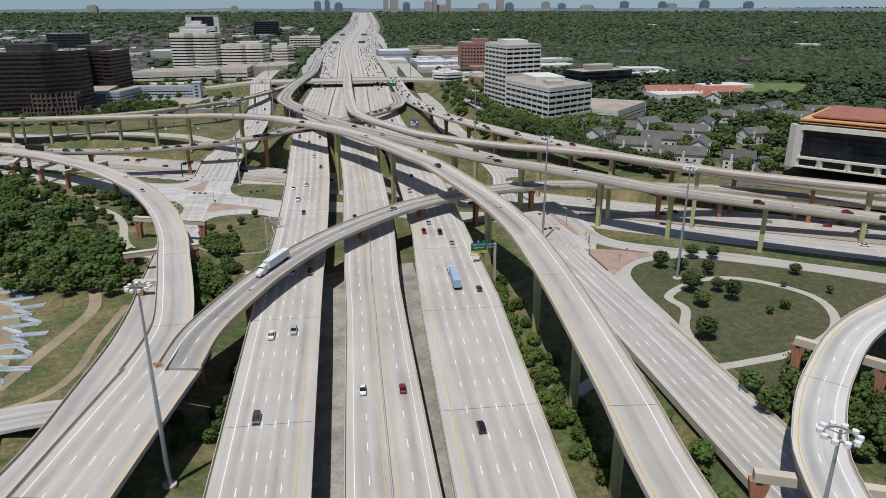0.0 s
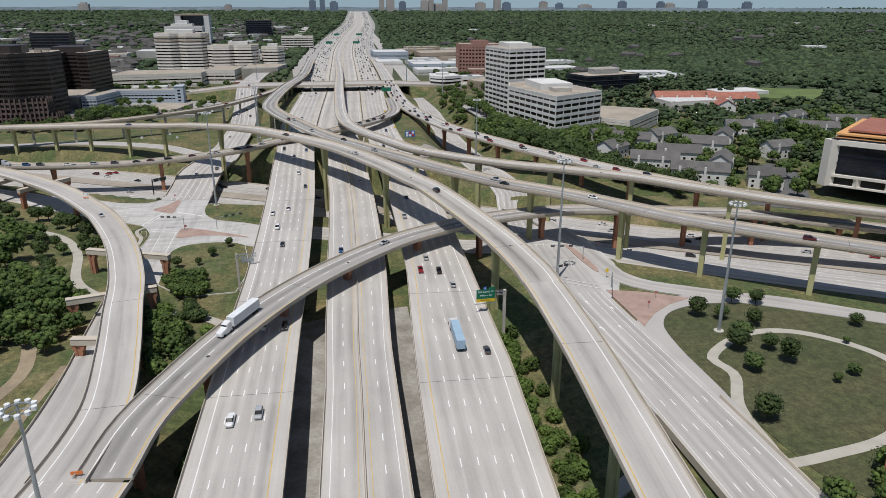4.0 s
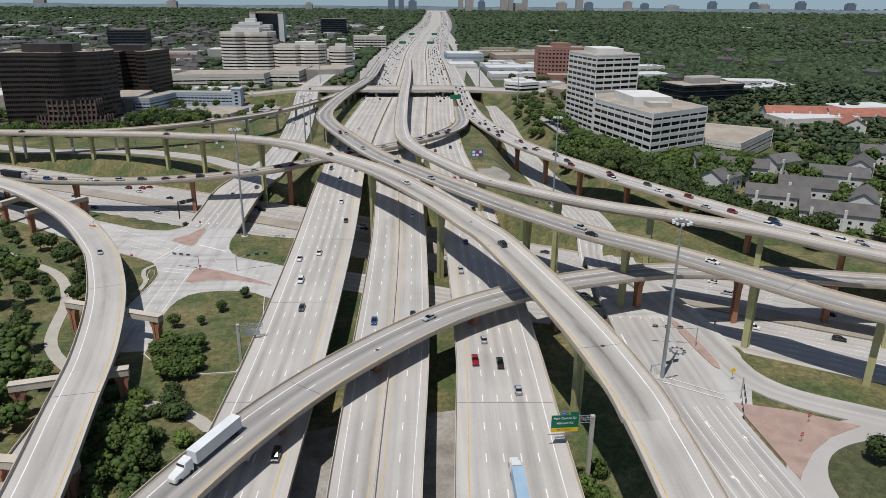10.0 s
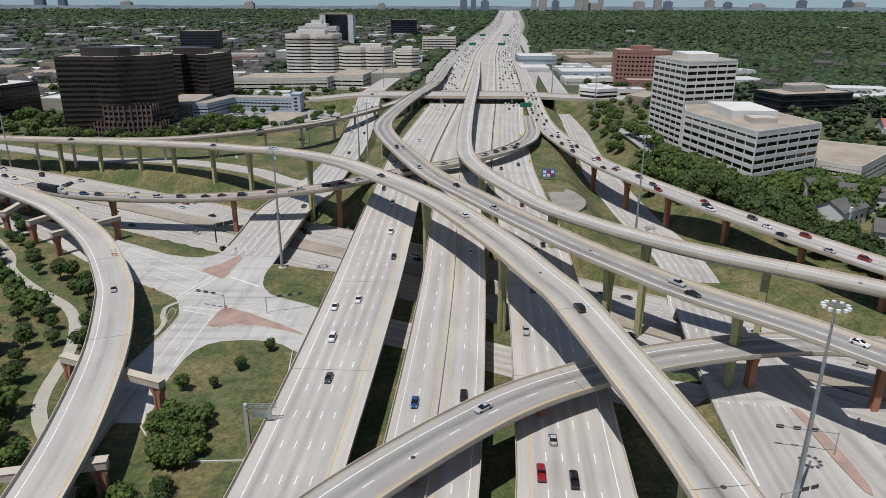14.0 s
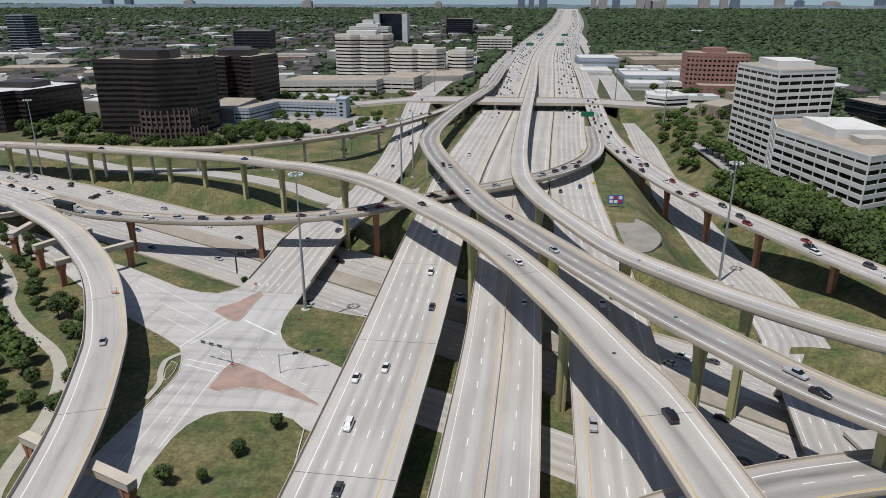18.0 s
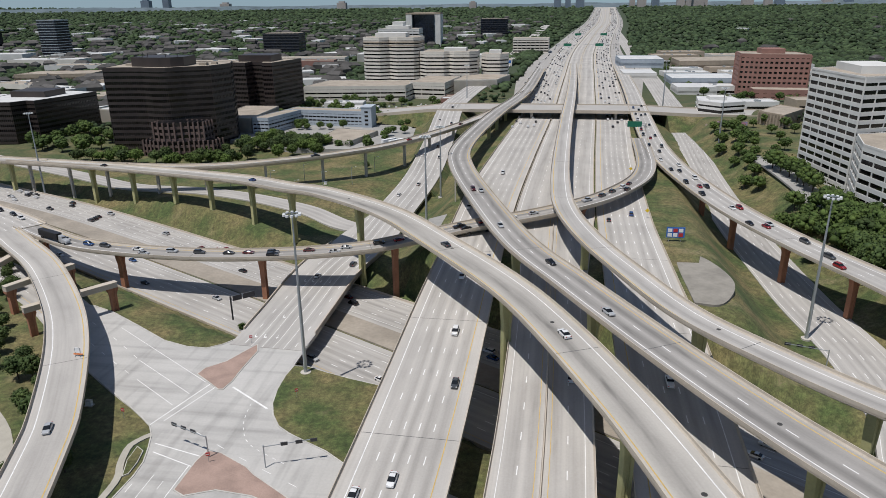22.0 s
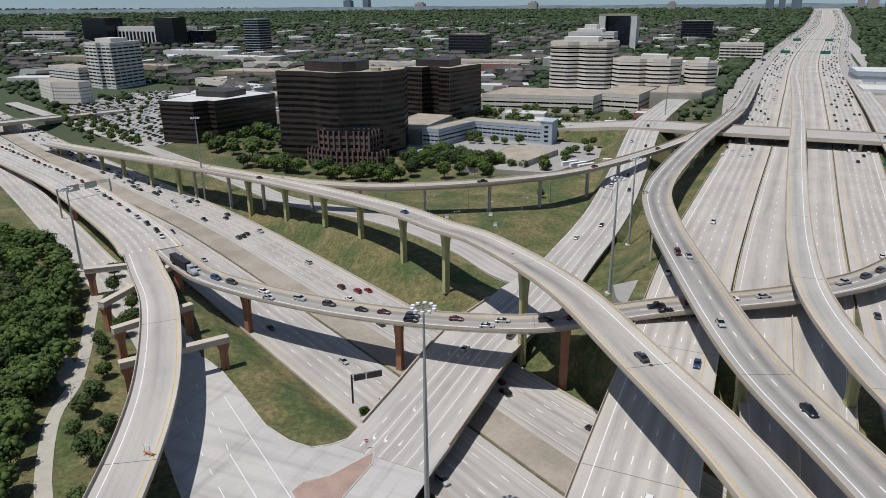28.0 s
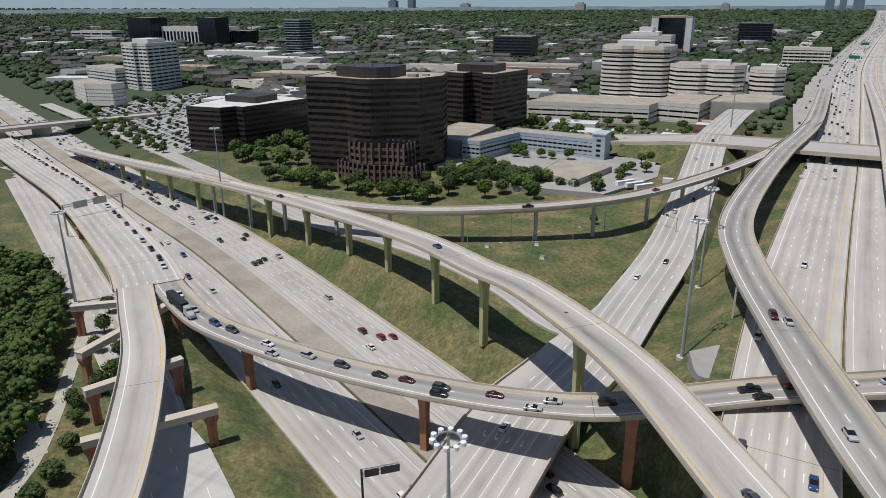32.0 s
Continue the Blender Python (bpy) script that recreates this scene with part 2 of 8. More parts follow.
def sweep(name, path, profile, m, parent=None, label="", closed=True, origin=(0, 0, 0), uv=False, lanes=None):
    """Sweep a profile of (lateral, up) corners along the path; lateral is to the right."""
    r = sides(path)
    n, k = len(path), len(profile)
    v = np.zeros((n, k, 3))
    for j, (a, b) in enumerate(profile):
        aa = np.broadcast_to(np.asarray(a, float), (n,))
        v[:, j] = path + r * aa[:, None]
        v[:, j, 2] += b
    v -= np.array(origin)
    f = []
    kk = k if closed else k - 1
    for i in range(n - 1):
        for j in range(kk):
            j2 = (j + 1) % k
            f.append((i * k + j, (i + 1) * k + j, (i + 1) * k + j2, i * k + j2))
    if closed and k > 2:
        f.append(tuple(range(k)))
        f.append(tuple((n - 1) * k + j for j in reversed(range(k))))
    ob = pyd(name, v.reshape(-1, 3), f, m, parent, label)
    if uv:
        s = np.concatenate([[0], np.cumsum(np.linalg.norm(np.diff(path, axis=0), axis=1))])
        la = np.stack([np.broadcast_to(np.asarray(a, float), (n,)) for a, q in profile], 1).reshape(-1)
        ss = np.repeat(s, k)
        layer = ob.data.uv_layers.new(name="along")
        vi = np.zeros(len(ob.data.loops), int)
        ob.data.loops.foreach_get("vertex_index", vi)
        layer.data.foreach_set("uv", np.stack([la[vi], ss[vi]], 1).astype(np.float32).reshape(-1))
        if lanes:
            # lane coordinate: whole numbers on the lane lines; the second value is the number of lanes
            lo, hi, cnt = (np.broadcast_to(np.asarray(q, float), (n,)) for q in lanes)
            lu = (la - np.repeat(lo, k)) / np.repeat((hi - lo) / cnt, k)
            layer = ob.data.uv_layers.new(name="lane")
            layer.data.foreach_set("uv", np.stack([lu[vi], np.repeat(cnt, k)[vi]], 1).astype(np.float32).reshape(-1))
    return ob


def strip(name, path, a, w, up, m, parent, origin=(0, 0, 0), t=0.012):
    return sweep(name, path, [(a - w / 2, up), (a + w / 2, up), (a + w / 2, up + t), (a - w / 2, up + t)], m, parent, origin=origin)


def dashes(name, path, lats, up, m, parent, origin=(0, 0, 0), on=3.05, period=12.2, w=0.25, s0=0.0, s1=1e9):
    """Broken lane lines along the path, at lateral places given as numbers or arrays."""
    r = sides(path)
    s = np.concatenate([[0], np.cumsum(np.linalg.norm(np.diff(path, axis=0), axis=1))])
    v, f = [], []

    def at(q, a):
        p = np.array([np.interp(q, s, path[:, k]) for k in range(3)])
        d = np.array([np.interp(q, s, r[:, k]) for k in range(3)])
        aa = np.interp(q, s, np.broadcast_to(np.asarray(a, float), s.shape))
        return p + d * aa, d
    for a in lats:
        q = max(0.0, s0) + 2.0
        while q + on < min(s[-1], s1):
            p0, d0 = at(q, a)
            p1, d1 = at(q + on, a)
            b = len(v)
            for p, d in ((p0, d0), (p1, d1)):
                v.append(p - d * w / 2 + (0, 0, up))
                v.append(p + d * w / 2 + (0, 0, up))
            for p, d in ((p0, d0), (p1, d1)):
                v.append(p - d * w / 2 + (0, 0, up + 0.012))
                v.append(p + d * w / 2 + (0, 0, up + 0.012))
            f += [(b + 4, b + 5, b + 7, b + 6), (b, b + 1, b + 5, b + 4), (b + 2, b + 6, b + 7, b + 3), (b, b + 4, b + 6, b + 2), (b + 1, b + 3, b + 7, b + 5)]
            q += period
    if not v:
        return None
    ob = pyd(name, np.array(v) - np.array(origin), f, m, parent)
    ob["kind"] = "stuff"
    return ob


def boxv(x0, y0, z0, x1, y1, z1):
    v = [(x0, y0, z0), (x1, y0, z0), (x1, y1, z0), (x0, y1, z0), (x0, y0, z1), (x1, y0, z1), (x1, y1, z1), (x0, y1, z1)]
    f = [(0, 3, 2, 1), (4, 5, 6, 7), (0, 1, 5, 4), (1, 2, 6, 5), (2, 3, 7, 6), (3, 0, 4, 7)]
    return v, f


def box(name, x0, y0, z0, x1, y1, z1, m, parent=None, label=""):
    v, f = boxv(x0, y0, z0, x1, y1, z1)
    return pyd(name, v, f, m, parent, label)


def smooth01(a, b, x):
    t = np.clip((x - a) / (b - a), 0, 1)
    return t * t * (3 - 2 * t)


# ---- plan: centre lines ----
LOW = spline([(-1500, 1120, 6), (-900, 870, 1), (-560, 722, -3), (-362, 637, -3.5), (-261, 593, -4), (-127, 523, -5), (-51, 481, -5.5), (58, 416, -5.5), (149, 350, -5), (240, 290, -4), (420, 160, -2), (700, -60, 0)], 12)
MAINC = spline([(-9, 0, 8), (-4, 110, 9), (3, 230, 10.6), (8, 300, 12.2), (12, 390, 15), (14, 480, 17.5), (18, 580, 18.5), (26, 700, 17.5), (40, 890, 16.5), (56, 1150, 19), (86, 1600, 22), (148, 2200, 29), (236, 3000, 41), (385, 4800, 72)], 10)


def main_xz(y):
    return np.interp(y, MAINC[:, 1], MAINC[:, 0]), np.interp(y, MAINC[:, 1], MAINC[:, 2])


def ground_z(x, y):
    x, y = np.asarray(x, float), np.asarray(y, float)
    r = np.hypot(x, y - 300)
    base = 1.0 + 8.0 * smooth01(560, 810, y + 0.25 * np.minimum(x, 0)) + 8.0 * smooth01(900, 1400, y) + np.clip(r - 1300, 0, 1e5) * 0.0165
    base = base + 11.0 * smooth01(124, 146, x) * smooth01(360, 520, y) * (1 - smooth01(800, 1300, y)) + 3.0 * smooth01(60, 90, x) * (1 - smooth01(300, 380, y))
    # low terrace under the white offices
    base = base + 2.2 * smooth01(138, 150, x) * (1 - smooth01(205, 225, x)) * smooth01(500, 560, y) * (1 - smooth01(700, 760, y))
    # embankment of the main carriageways
    cx, cz = main_xz(y)
    d = np.abs(x - cx)
    emb = smooth01(430, 470, y)
    far = 50 * smooth01(840, 1000, y)
    k = np.where(x > cx, 1 - smooth01(58 + far, 82 + far, d), 1 - smooth01(46 + far, 72 + far, d))
    base = base * (1 - k * emb) + (cz - 0.35) * k * emb
    # shallow hollow under the southern viaducts
    base -= 5.0 * (1 - smooth01(48, 72, np.abs(x - 10))) * (1 - smooth01(200, 300, y)) 
    # low bank by the north-west loop
    base = base + 4.0 * smooth01(560, 600, y) * (1 - smooth01(640, 700, y)) * smooth01(-260, -180, x) * (1 - smooth01(-110, -85, x))
    # trench of the lower highway
    ly = np.interp(x, LOW[:, 0], LOW[:, 1])
    lz = np.interp(x, LOW[:, 0], LOW[:, 2])
    dl = np.abs(y - ly) * 0.86
    t = 1 - smooth01(34, 41, dl)
    base = base * (1 - t) + (lz - 0.3) * t
    return base


def axis(*spans):
    out = []
    for a, b, s in spans:
        out += list(np.arange(a, b, s))
    out.append(spans[-1][1])
    return np.array(out)


GX = axis((-4800, -1500, 220), (-1500, -520, 35), (-520, 420, 5), (420, 1500, 35), (1500, 4800, 220))
GY = axis((-600, -40, 40), (-40, 760, 5), (760, 1300, 15), (1300, 2400, 60), (2400, 4950, 170))
_x, _y = np.meshgrid(GX, GY)
_z = ground_z(_x, _y)
_nx = len(GX)
_f = [(j * _nx + i, j * _nx + i + 1, (j + 1) * _nx + i + 1, (j + 1) * _nx + i) for j in range(len(GY) - 1) for i in range(_nx - 1)]
ground = pyd("ground", np.stack([_x, _y, _z], -1).reshape(-1, 3), _f, LAND, smooth=True)
# woodland floor and bare earth beyond the grass of the junction
_n = LAND.node_tree
_b = _n.nodes["Principled BSDF"]
_src = _b.inputs["Base Color"].links[0].from_socket
_geo = _n.nodes.new("ShaderNodeNewGeometry")
_vm = _n.nodes.new("ShaderNodeVectorMath")
_vm.operation = "DISTANCE"
_vm.inputs[1].default_value = (-40, 480, 10)
_n.links.new(_geo.outputs["Position"], _vm.inputs[0])
_mr = _n.nodes.new("ShaderNodeMapRange")
_mr.inputs[1].default_value, _mr.inputs[2].default_value = 330, 620
_n.links.new(_vm.outputs["Value"], _mr.inputs[0])
_mix = _n.nodes.new("ShaderNodeMix")
_mix.data_type = "RGBA"
_mix.inputs[7].default_value = (0.042, 0.058, 0.026, 1)
_n.links.new(_mr.outputs[0], _mix.inputs[0])
_n.links.new(_src, _mix.inputs[6])
_n.links.new(_mix.outputs[2], _b.inputs["Base Color"])
tagged(ground, "sun-dried green and brown grass ground", "ground", kind="structure")


# ---- elevated ramps ----
def pier(parent, p, r, top, mt, kind, name="pier", width=8.0):
    """One pier under the deck at p: a flared column with a grooved face, and a cap."""
    gz = float(ground_z(p[0], p[1])) - 0.5
    h = top - gz
    d = np.array([-r[1], r[0], 0])
    o = np.array([p[0], p[1], gz])
    w0, w1, t0 = (1.15, 1.9, 1.0) if kind != "slim" else (0.75, 0.9, 0.7)
    v, f = [], []
    # column ring of 12 corners with grooves in the two broad faces
    def ring(w, t, z):
        g = w * 0.18
        pts = [(-w, -t), (-g * 2, -t), (-g * 1.6, -t * 0.72), (g * 1.6, -t * 0.72), (g * 2, -t), (w, -t), (w, t), (g * 2, t), (g * 1.6, t * 0.72), (-g * 1.6, t * 0.72), (-g * 2, t), (-w, t)]
        return [o * 0 + r * a + d * b + np.array([0, 0, z]) for a, b in pts]
    rings = [(w0, t0, 0), (w0, t0, h * 0.55), (w0 * 1.08, t0, h * 0.75), (w1, t0 * 1.05, h - 0.9), (w1, t0 * 1.05, h)]
    for w, t, z in rings:
        v += ring(w, t, z)
    k = 12
    for i in range(len(rings) - 1):
        for j in range(k):
            f.append((i * k + j, i * k + (j + 1) % k, (i + 1) * k + (j + 1) % k, (i + 1) * k + j))
    f.append(tuple(reversed(range(k))))
    f.append(tuple((len(rings) - 1) * k + j for j in range(k)))
    return pyd(name, np.array(v) + o, f, mt, parent)


def pick_piers(path, every, s0, s1):
    s = np.concatenate([[0], np.cumsum(np.linalg.norm(np.diff(path, axis=0), axis=1))])
    r = sides(path)
    q = s0
    while q < min(s1, s[-1]):
        i = int(np.argmin(abs(s - q)))
        yield path[i], r[i]
        q += every


def ramp(label, pts, w, surf, piermat, every=36, s0=15, s1=1e9, lanes=2, kind="wide", depth=2.0, yellow=-1, step=5.0, at=(), straddle=(), bents=()):
    path = spline(pts, step) if isinstance(pts, list) else pts
    e = empty("elevated_ramp", label=label, category="ramp")
    h = w / 2
    lo, hi = (-h + 1.5, h - 2.4) if yellow < 0 else (-h + 2.4, h - 1.5)
    sweep("deck", path, [(-h + 0.45, -0.02), (h - 0.45, -0.02), (h - 0.45, 0), (-h + 0.45, 0)], surf, e, uv=True, lanes=(lo, hi, lanes))
    sweep("girder", path, [(-h, -0.03), (-h, -0.45), (-h * 0.66, -0.6), (-h * 0.5, -depth), (h * 0.5, -depth), (h * 0.66, -0.6), (h, -0.45), (h, -0.03)], GIRDER, e)
    for sgn in (-1, 1):
        sweep("barrier", path, [(sgn * h, -0.3), (sgn * (h - 0.45), 0.0), (sgn * (h - 0.22), 0.35), (sgn * (h - 0.18), 0.95), (sgn * h, 0.95)][::sgn], BARRIER, e)
        strip("edge_line", path, sgn * (h - 1.5 if sgn * yellow > 0 else h - 2.4), 0.26, 0.004, YELLOWP if sgn * yellow > 0 else WHITEP, e)
    dashes("lane_marking", path, [lo + (hi - lo) * (k + 1) / lanes for k in range(lanes - 1)], 0.004, WHITEP, e)
    # cross joints of the deck
    ss = np.concatenate([[0], np.cumsum(np.linalg.norm(np.diff(path, axis=0), axis=1))])
    rr = sides(path)
    for q in np.arange(28, ss[-1] - 10, 74):
        i = int(np.argmin(abs(ss - q)))
        c, d = path[i], rr[i]
        t = np.array([-d[1], d[0], 0]) * 0.09
        a, bb = c - d * (h - 0.5), c + d * (h - 0.5)
        up = np.array([0, 0, 0.009])
        pyd("expansion_joint", [a - t + up * 0.3, bb - t + up * 0.3, bb + t + up * 0.3, a + t + up * 0.3, a - t + up, bb - t + up, bb + t + up, a + t + up], [(4, 5, 6, 7), (0, 1, 5, 4), (1, 2, 6, 5), (2, 3, 7, 6), (3, 0, 4, 7)], BLACKJ, e)
    spots = list(pick_piers(path, every, s0, s1))
    if at:
        spots = [(p, r) for p, r in spots if min(np.hypot(p[0] - x, p[1] - y) for x, y in at) > 60 and p[1] > max(y for x, y in at) - 1e9]
        for x, y in at:
            i = int(np.argmin(np.hypot(path[:, 0] - x, path[:, 1] - y)))
            spots.append((path[i], rr[i]))
    for x, y, a0, a1 in straddle:
        i = int(np.argmin(np.hypot(path[:, 0] - x, path[:, 1] - y)))
        c, d = path[i], rr[i]
        t = np.array([-d[1], d[0], 0])
        zt = c[2] - depth + 0.2
        pr = [(c + d * u + t * w2) for u in (a0 - 1.2, a1 + 1.2) for w2 in (-1.1, 1.1)]
        v = [(p[0], p[1], zt - hh) for hh in (2.2, 0.0) for p in (pr[0], pr[2], pr[3], pr[1])]
        pyd("bent_beam", v, [(0, 3, 2, 1), (4, 5, 6, 7), (0, 1, 5, 4), (1, 2, 6, 5), (2, 3, 7, 6), (3, 0, 4, 7)], GIRDER, e)
        for u in (a0, a1):
            pier(e, c + d * u, d, zt - 2.2, piermat, kind)
    for (lx, ly), (rx, ry) in bents:
        i = int(np.argmin(np.hypot(path[:, 0] - (lx + rx) / 2, path[:, 1] - (ly + ry) / 2)))
        zt = path[i][2] - depth + 0.2
        a, b = np.array([lx, ly, 0.0]), np.array([rx, ry, 0.0])
        d = (b - a) / np.linalg.norm(b - a)
        t = np.array([-d[1], d[0], 0]) * 1.25
        ends = [a - d * 1.9 - t, b + d * 1.9 - t, b + d * 1.9 + t, a - d * 1.9 + t]
        v = [(p[0], p[1], zt - hh) for hh in (2.0, 0.0) for p in ends] + [(p[0], p[1], zt + 0.12) for p in (ends[0] - d * 0.15 - t * 0.12, ends[1] + d * 0.15 - t * 0.12, ends[2] + d * 0.15 + t * 0.12, ends[3] - d * 0.15 + t * 0.12)]
        q = [(0, 3, 2, 1), (8, 9, 10, 11)]
        for k in range(4):
            q += [(k, (k + 1) % 4, (k + 1) % 4 + 4, k + 4), (k + 4, (k + 1) % 4 + 4, (k + 1) % 4 + 8, k + 8)]
        pyd("bent_beam", v, q, GIRDER, e)
        for p in (a, b):
            pier(e, p, d, zt - 2.0, piermat, kind)
    for p, r in spots:
        if p[2] - depth - float(ground_z(p[0], p[1])) > 2.5:
            pier(e, p, r, p[2] - depth, piermat, kind)
    return path


TOPLINE = spline([(38.3, 20, 22.5), (44.8, 93, 24.5), (49.6, 125, 25.2), (56.5, 180, 26), (59.6, 215, 26.6), (60.6, 234, 27), (60.5, 247.5, 27.6), (56.2, 278.5, 29.7), (45.3, 332.4, 31.9), (38.9, 352.1, 32.3), (26.7, 385.2, 33.2), (4.7, 432.0, 34.1), (-23.2, 472.5, 34.3), (-49.8, 509.1, 33.2), (-86.8, 546.4, 30), (-110, 561.5, 28), (-136.5, 580, 26), (-164.5, 595, 24), (-202.7, 611, 22), (-246.7, 627, 20), (-299, 642.7, 18), (-362, 661, 15), (-451, 690, 9), (-540, 722, 3)], 5)
TOPSPLIT = int(np.argmin(abs(TOPLINE[:, 1] - 232)))
R3 = ramp("pale concrete top-level ramp on olive-yellow piers", TOPLINE[TOPSPLIT:], 12.6, TOPDECK, PIERYEL, every=38, lanes=1, at=[(56, 275), (31, 381), (-1, 437), (-62, 527), (-105, 565), (-134, 584), (-166, 599), (-196, 610), (-227, 621), (-262, 632)])
R3S = ramp("pale concrete approach of the top-level ramp", TOPLINE[:TOPSPLIT + 1], 12.0, CONC, PIERYEL, every=300, lanes=1, at=[(50, 125), (56, 165), (60, 212), (45, 85)])
R4 = ramp("concrete high-level ramp on olive-yellow piers", [(330, 150, 20), (212, 229, 25), (147, 279.3, 27), (123.6, 304.4, 28), (103.8, 327.5, 28.8), (82.4, 348.6, 29.3), (69.2, 365.8, 29.8), (55.8, 385.4, 30.2), (40.5, 411.2, 30.8), (20.3, 450.5, 30.8), (2.6, 487.2, 30.8), (-16.5, 550.5, 29.9), (-31, 608, 29), (-37, 657, 28), (-33.5, 730, 27), (-23.5, 829, 26), (-5.8, 967, 25), (8.4, 1227, 24)], 12.8, GREYDECK, PIERYEL, every=38, yellow=1, at=[(180, 258), (150, 281), (125, 310), (96, 346), (66, 377), (26, 437), (1, 489), (-20, 570), (-33, 640), (-34, 680)])
R5 = ramp("concrete high-level ramp curving to the median", [(330, 235, 20), (212.4, 297, 26), (182.2, 316, 28), (162.8, 329, 29.6), (146.3, 341.5, 31), (119.2, 358.4, 32.1), (96.4, 374.2, 32.1), (79.8, 389.8, 32), (66, 406.2, 31.8), (50, 429.3, 31.6), (38, 458.5, 31.8), (27.5, 493, 31.1), (20.6, 533, 30.2), (19.5, 577, 29.4), (21.5, 639, 29), (28, 765, 29), (35.5, 890, 29), (44.7, 1071, 26), (55.8, 1330, 22)], 9.4, CONC2, PIERYEL, every=38, lanes=1, at=[(181, 315), (146, 341), (112, 365), (83, 394), (58, 427), (27.5, 495), (20, 560), (21, 610), (22, 650)])
R6 = ramp("grey low ramp on red-brown piers with queuing traffic", [(-227, 531.5, 14.6), (-214, 524.6, 13.8), (-189, 513.4, 13.1), (-165.4, 508.8, 13), (-144, 506.8, 13), (-121.5, 506, 13.4), (-97.5, 505.8, 14.8), (-78, 506.9, 16.2), (-57, 510.8, 17.8), (-40, 520.4, 19), (-18.6, 532.4, 21), (7.8, 545, 23), (24.4, 556, 24.1), (42.4, 575, 24.5), (60, 609, 24), (69, 646.5, 23), (73.5, 690, 21.9), (76.5, 735, 22.06)], 11.0, GREYDECK, PIERRED, every=40, at=[(-168, 511), (-102, 508), (-48, 518), (-2, 541), (31, 562), (64, 620), (75, 665), (79, 710)])
R7 = ramp("long concrete ramp on red-brown piers with dense traffic", [(420, 202, 10), (300.8, 271.6, 15), (216.5, 338.5, 18), (177.6, 383.8, 19.1), (137.8, 461.6, 19.5), (125.2, 492.2, 19.7), (110.8, 527.1, 20.1), (98, 572.6, 20), (88.5, 629, 20.5), (84.2, 679.6, 21), (84.3, 735, 22), (90.6, 844, 23), (102.6, 1022, 23), (117, 1283, 23)], 15.4, CONC2, PIERRED, every=38, lanes=3)
R8 = ramp("slender curved ramp on pale slim piers", [(-330, 652, 17), (-252.6, 634, 19.3), (-198.6, 631, 20), (-158, 641, 21), (-112.8, 669.6, 22), (-81, 710, 22), (-47.8, 789, 22), (-23, 871, 23.5), (-4, 967, 25)], 8.5, CONC2, PIERGRY, every=33, kind="slim", lanes=2)
R2 = ramp("grey two-lane ramp crossing over the main carriageways", [(-55.8, 177.2, 13.8), (-52.5, 195.6, 14.8), (-45, 214.2, 15.8), (-34, 237, 16.8), (-18, 261.5, 17.8), (0.3, 282.6, 18.5), (25.1, 305.1, 19), (48.3, 319.1, 19), (73.7, 330.6, 18.5), (108.9, 340.4, 17), (143.7, 340.9, 15), (178.3, 337.5, 13), (212, 331, 11), (300, 296, 5)], 12.4, GREYDECK, PIERRED, every=37, yellow=1)
R1 = ramp("two-lane curved ramp on red-brown outrigger piers", [(-65.2, 177, 13.8), (-63.2, 193, 13.6), (-62.8, 211, 13.5), (-67, 240, 13.5), (-72, 268, 13.5), (-77.7, 300, 13.5), (-88.8, 340, 13.5), (-103, 376, 13.5), (-111.7, 393.5, 13.5), (-131.4, 425.5, 13.6), (-152, 452, 14), (-184, 485, 14.5), (-212, 507, 14.7), (-230, 521, 14.7)], 12.5, CONC, PIERRED, every=36, s1=20, lanes=1, yellow=1, at=[(-63, 215), (-110, 389), (-130, 424)], bents=[((-100.5, 340), (-69, 327)), ((-93, 286), (-68, 292)), ((-82, 253), (-65, 250)), ((-165.4, 452.3), (-149, 475.3)), ((-185.5, 468.2), (-176.7, 490)), ((-206.3, 481.6), (-211.0, 521.4)), ((-238, 503), (-218, 520))])
RS = ramp("wide pale concrete deck where two ramps part", [(-98, 30, 11), (-84, 80, 11.9), (-73.5, 118, 12.6), (-66.8, 147, 13.3), (-62.5, 166, 13.7), (-60, 177, 13.8)], 21.5, CONC, PIERRED, every=36, lanes=4, yellow=1)
RM = ramp("wide concrete deck where two ramps join", [(-226, 524.5, 14.7), (-252, 541.5, 13.8), (-300, 568, 12.2), (-356, 598, 9.8), (-414, 626, 7.4), (-500, 662, 4.6), (-600, 705, 1.5), (-700, 748, 0.5)], 25.0, CONC, PIERRED, every=36, lanes=6, straddle=[(-330, 584, -10, 10)])
NEWC = paving("new_pale_concrete", (0.56, 0.545, 0.52), dark=0.1, tyre=0.3)
RR = ramp("curved ramp with pale new paving", [(60, 40, 19), (77.7, 91, 20), (89, 110, 20), (109, 131, 20), (140, 154, 20), (200, 180, 19)], 11.0, NEWC, PIERRED, every=36, s0=300, straddle=[(80, 97, -12, 10), (125, 144, -11, 10)])


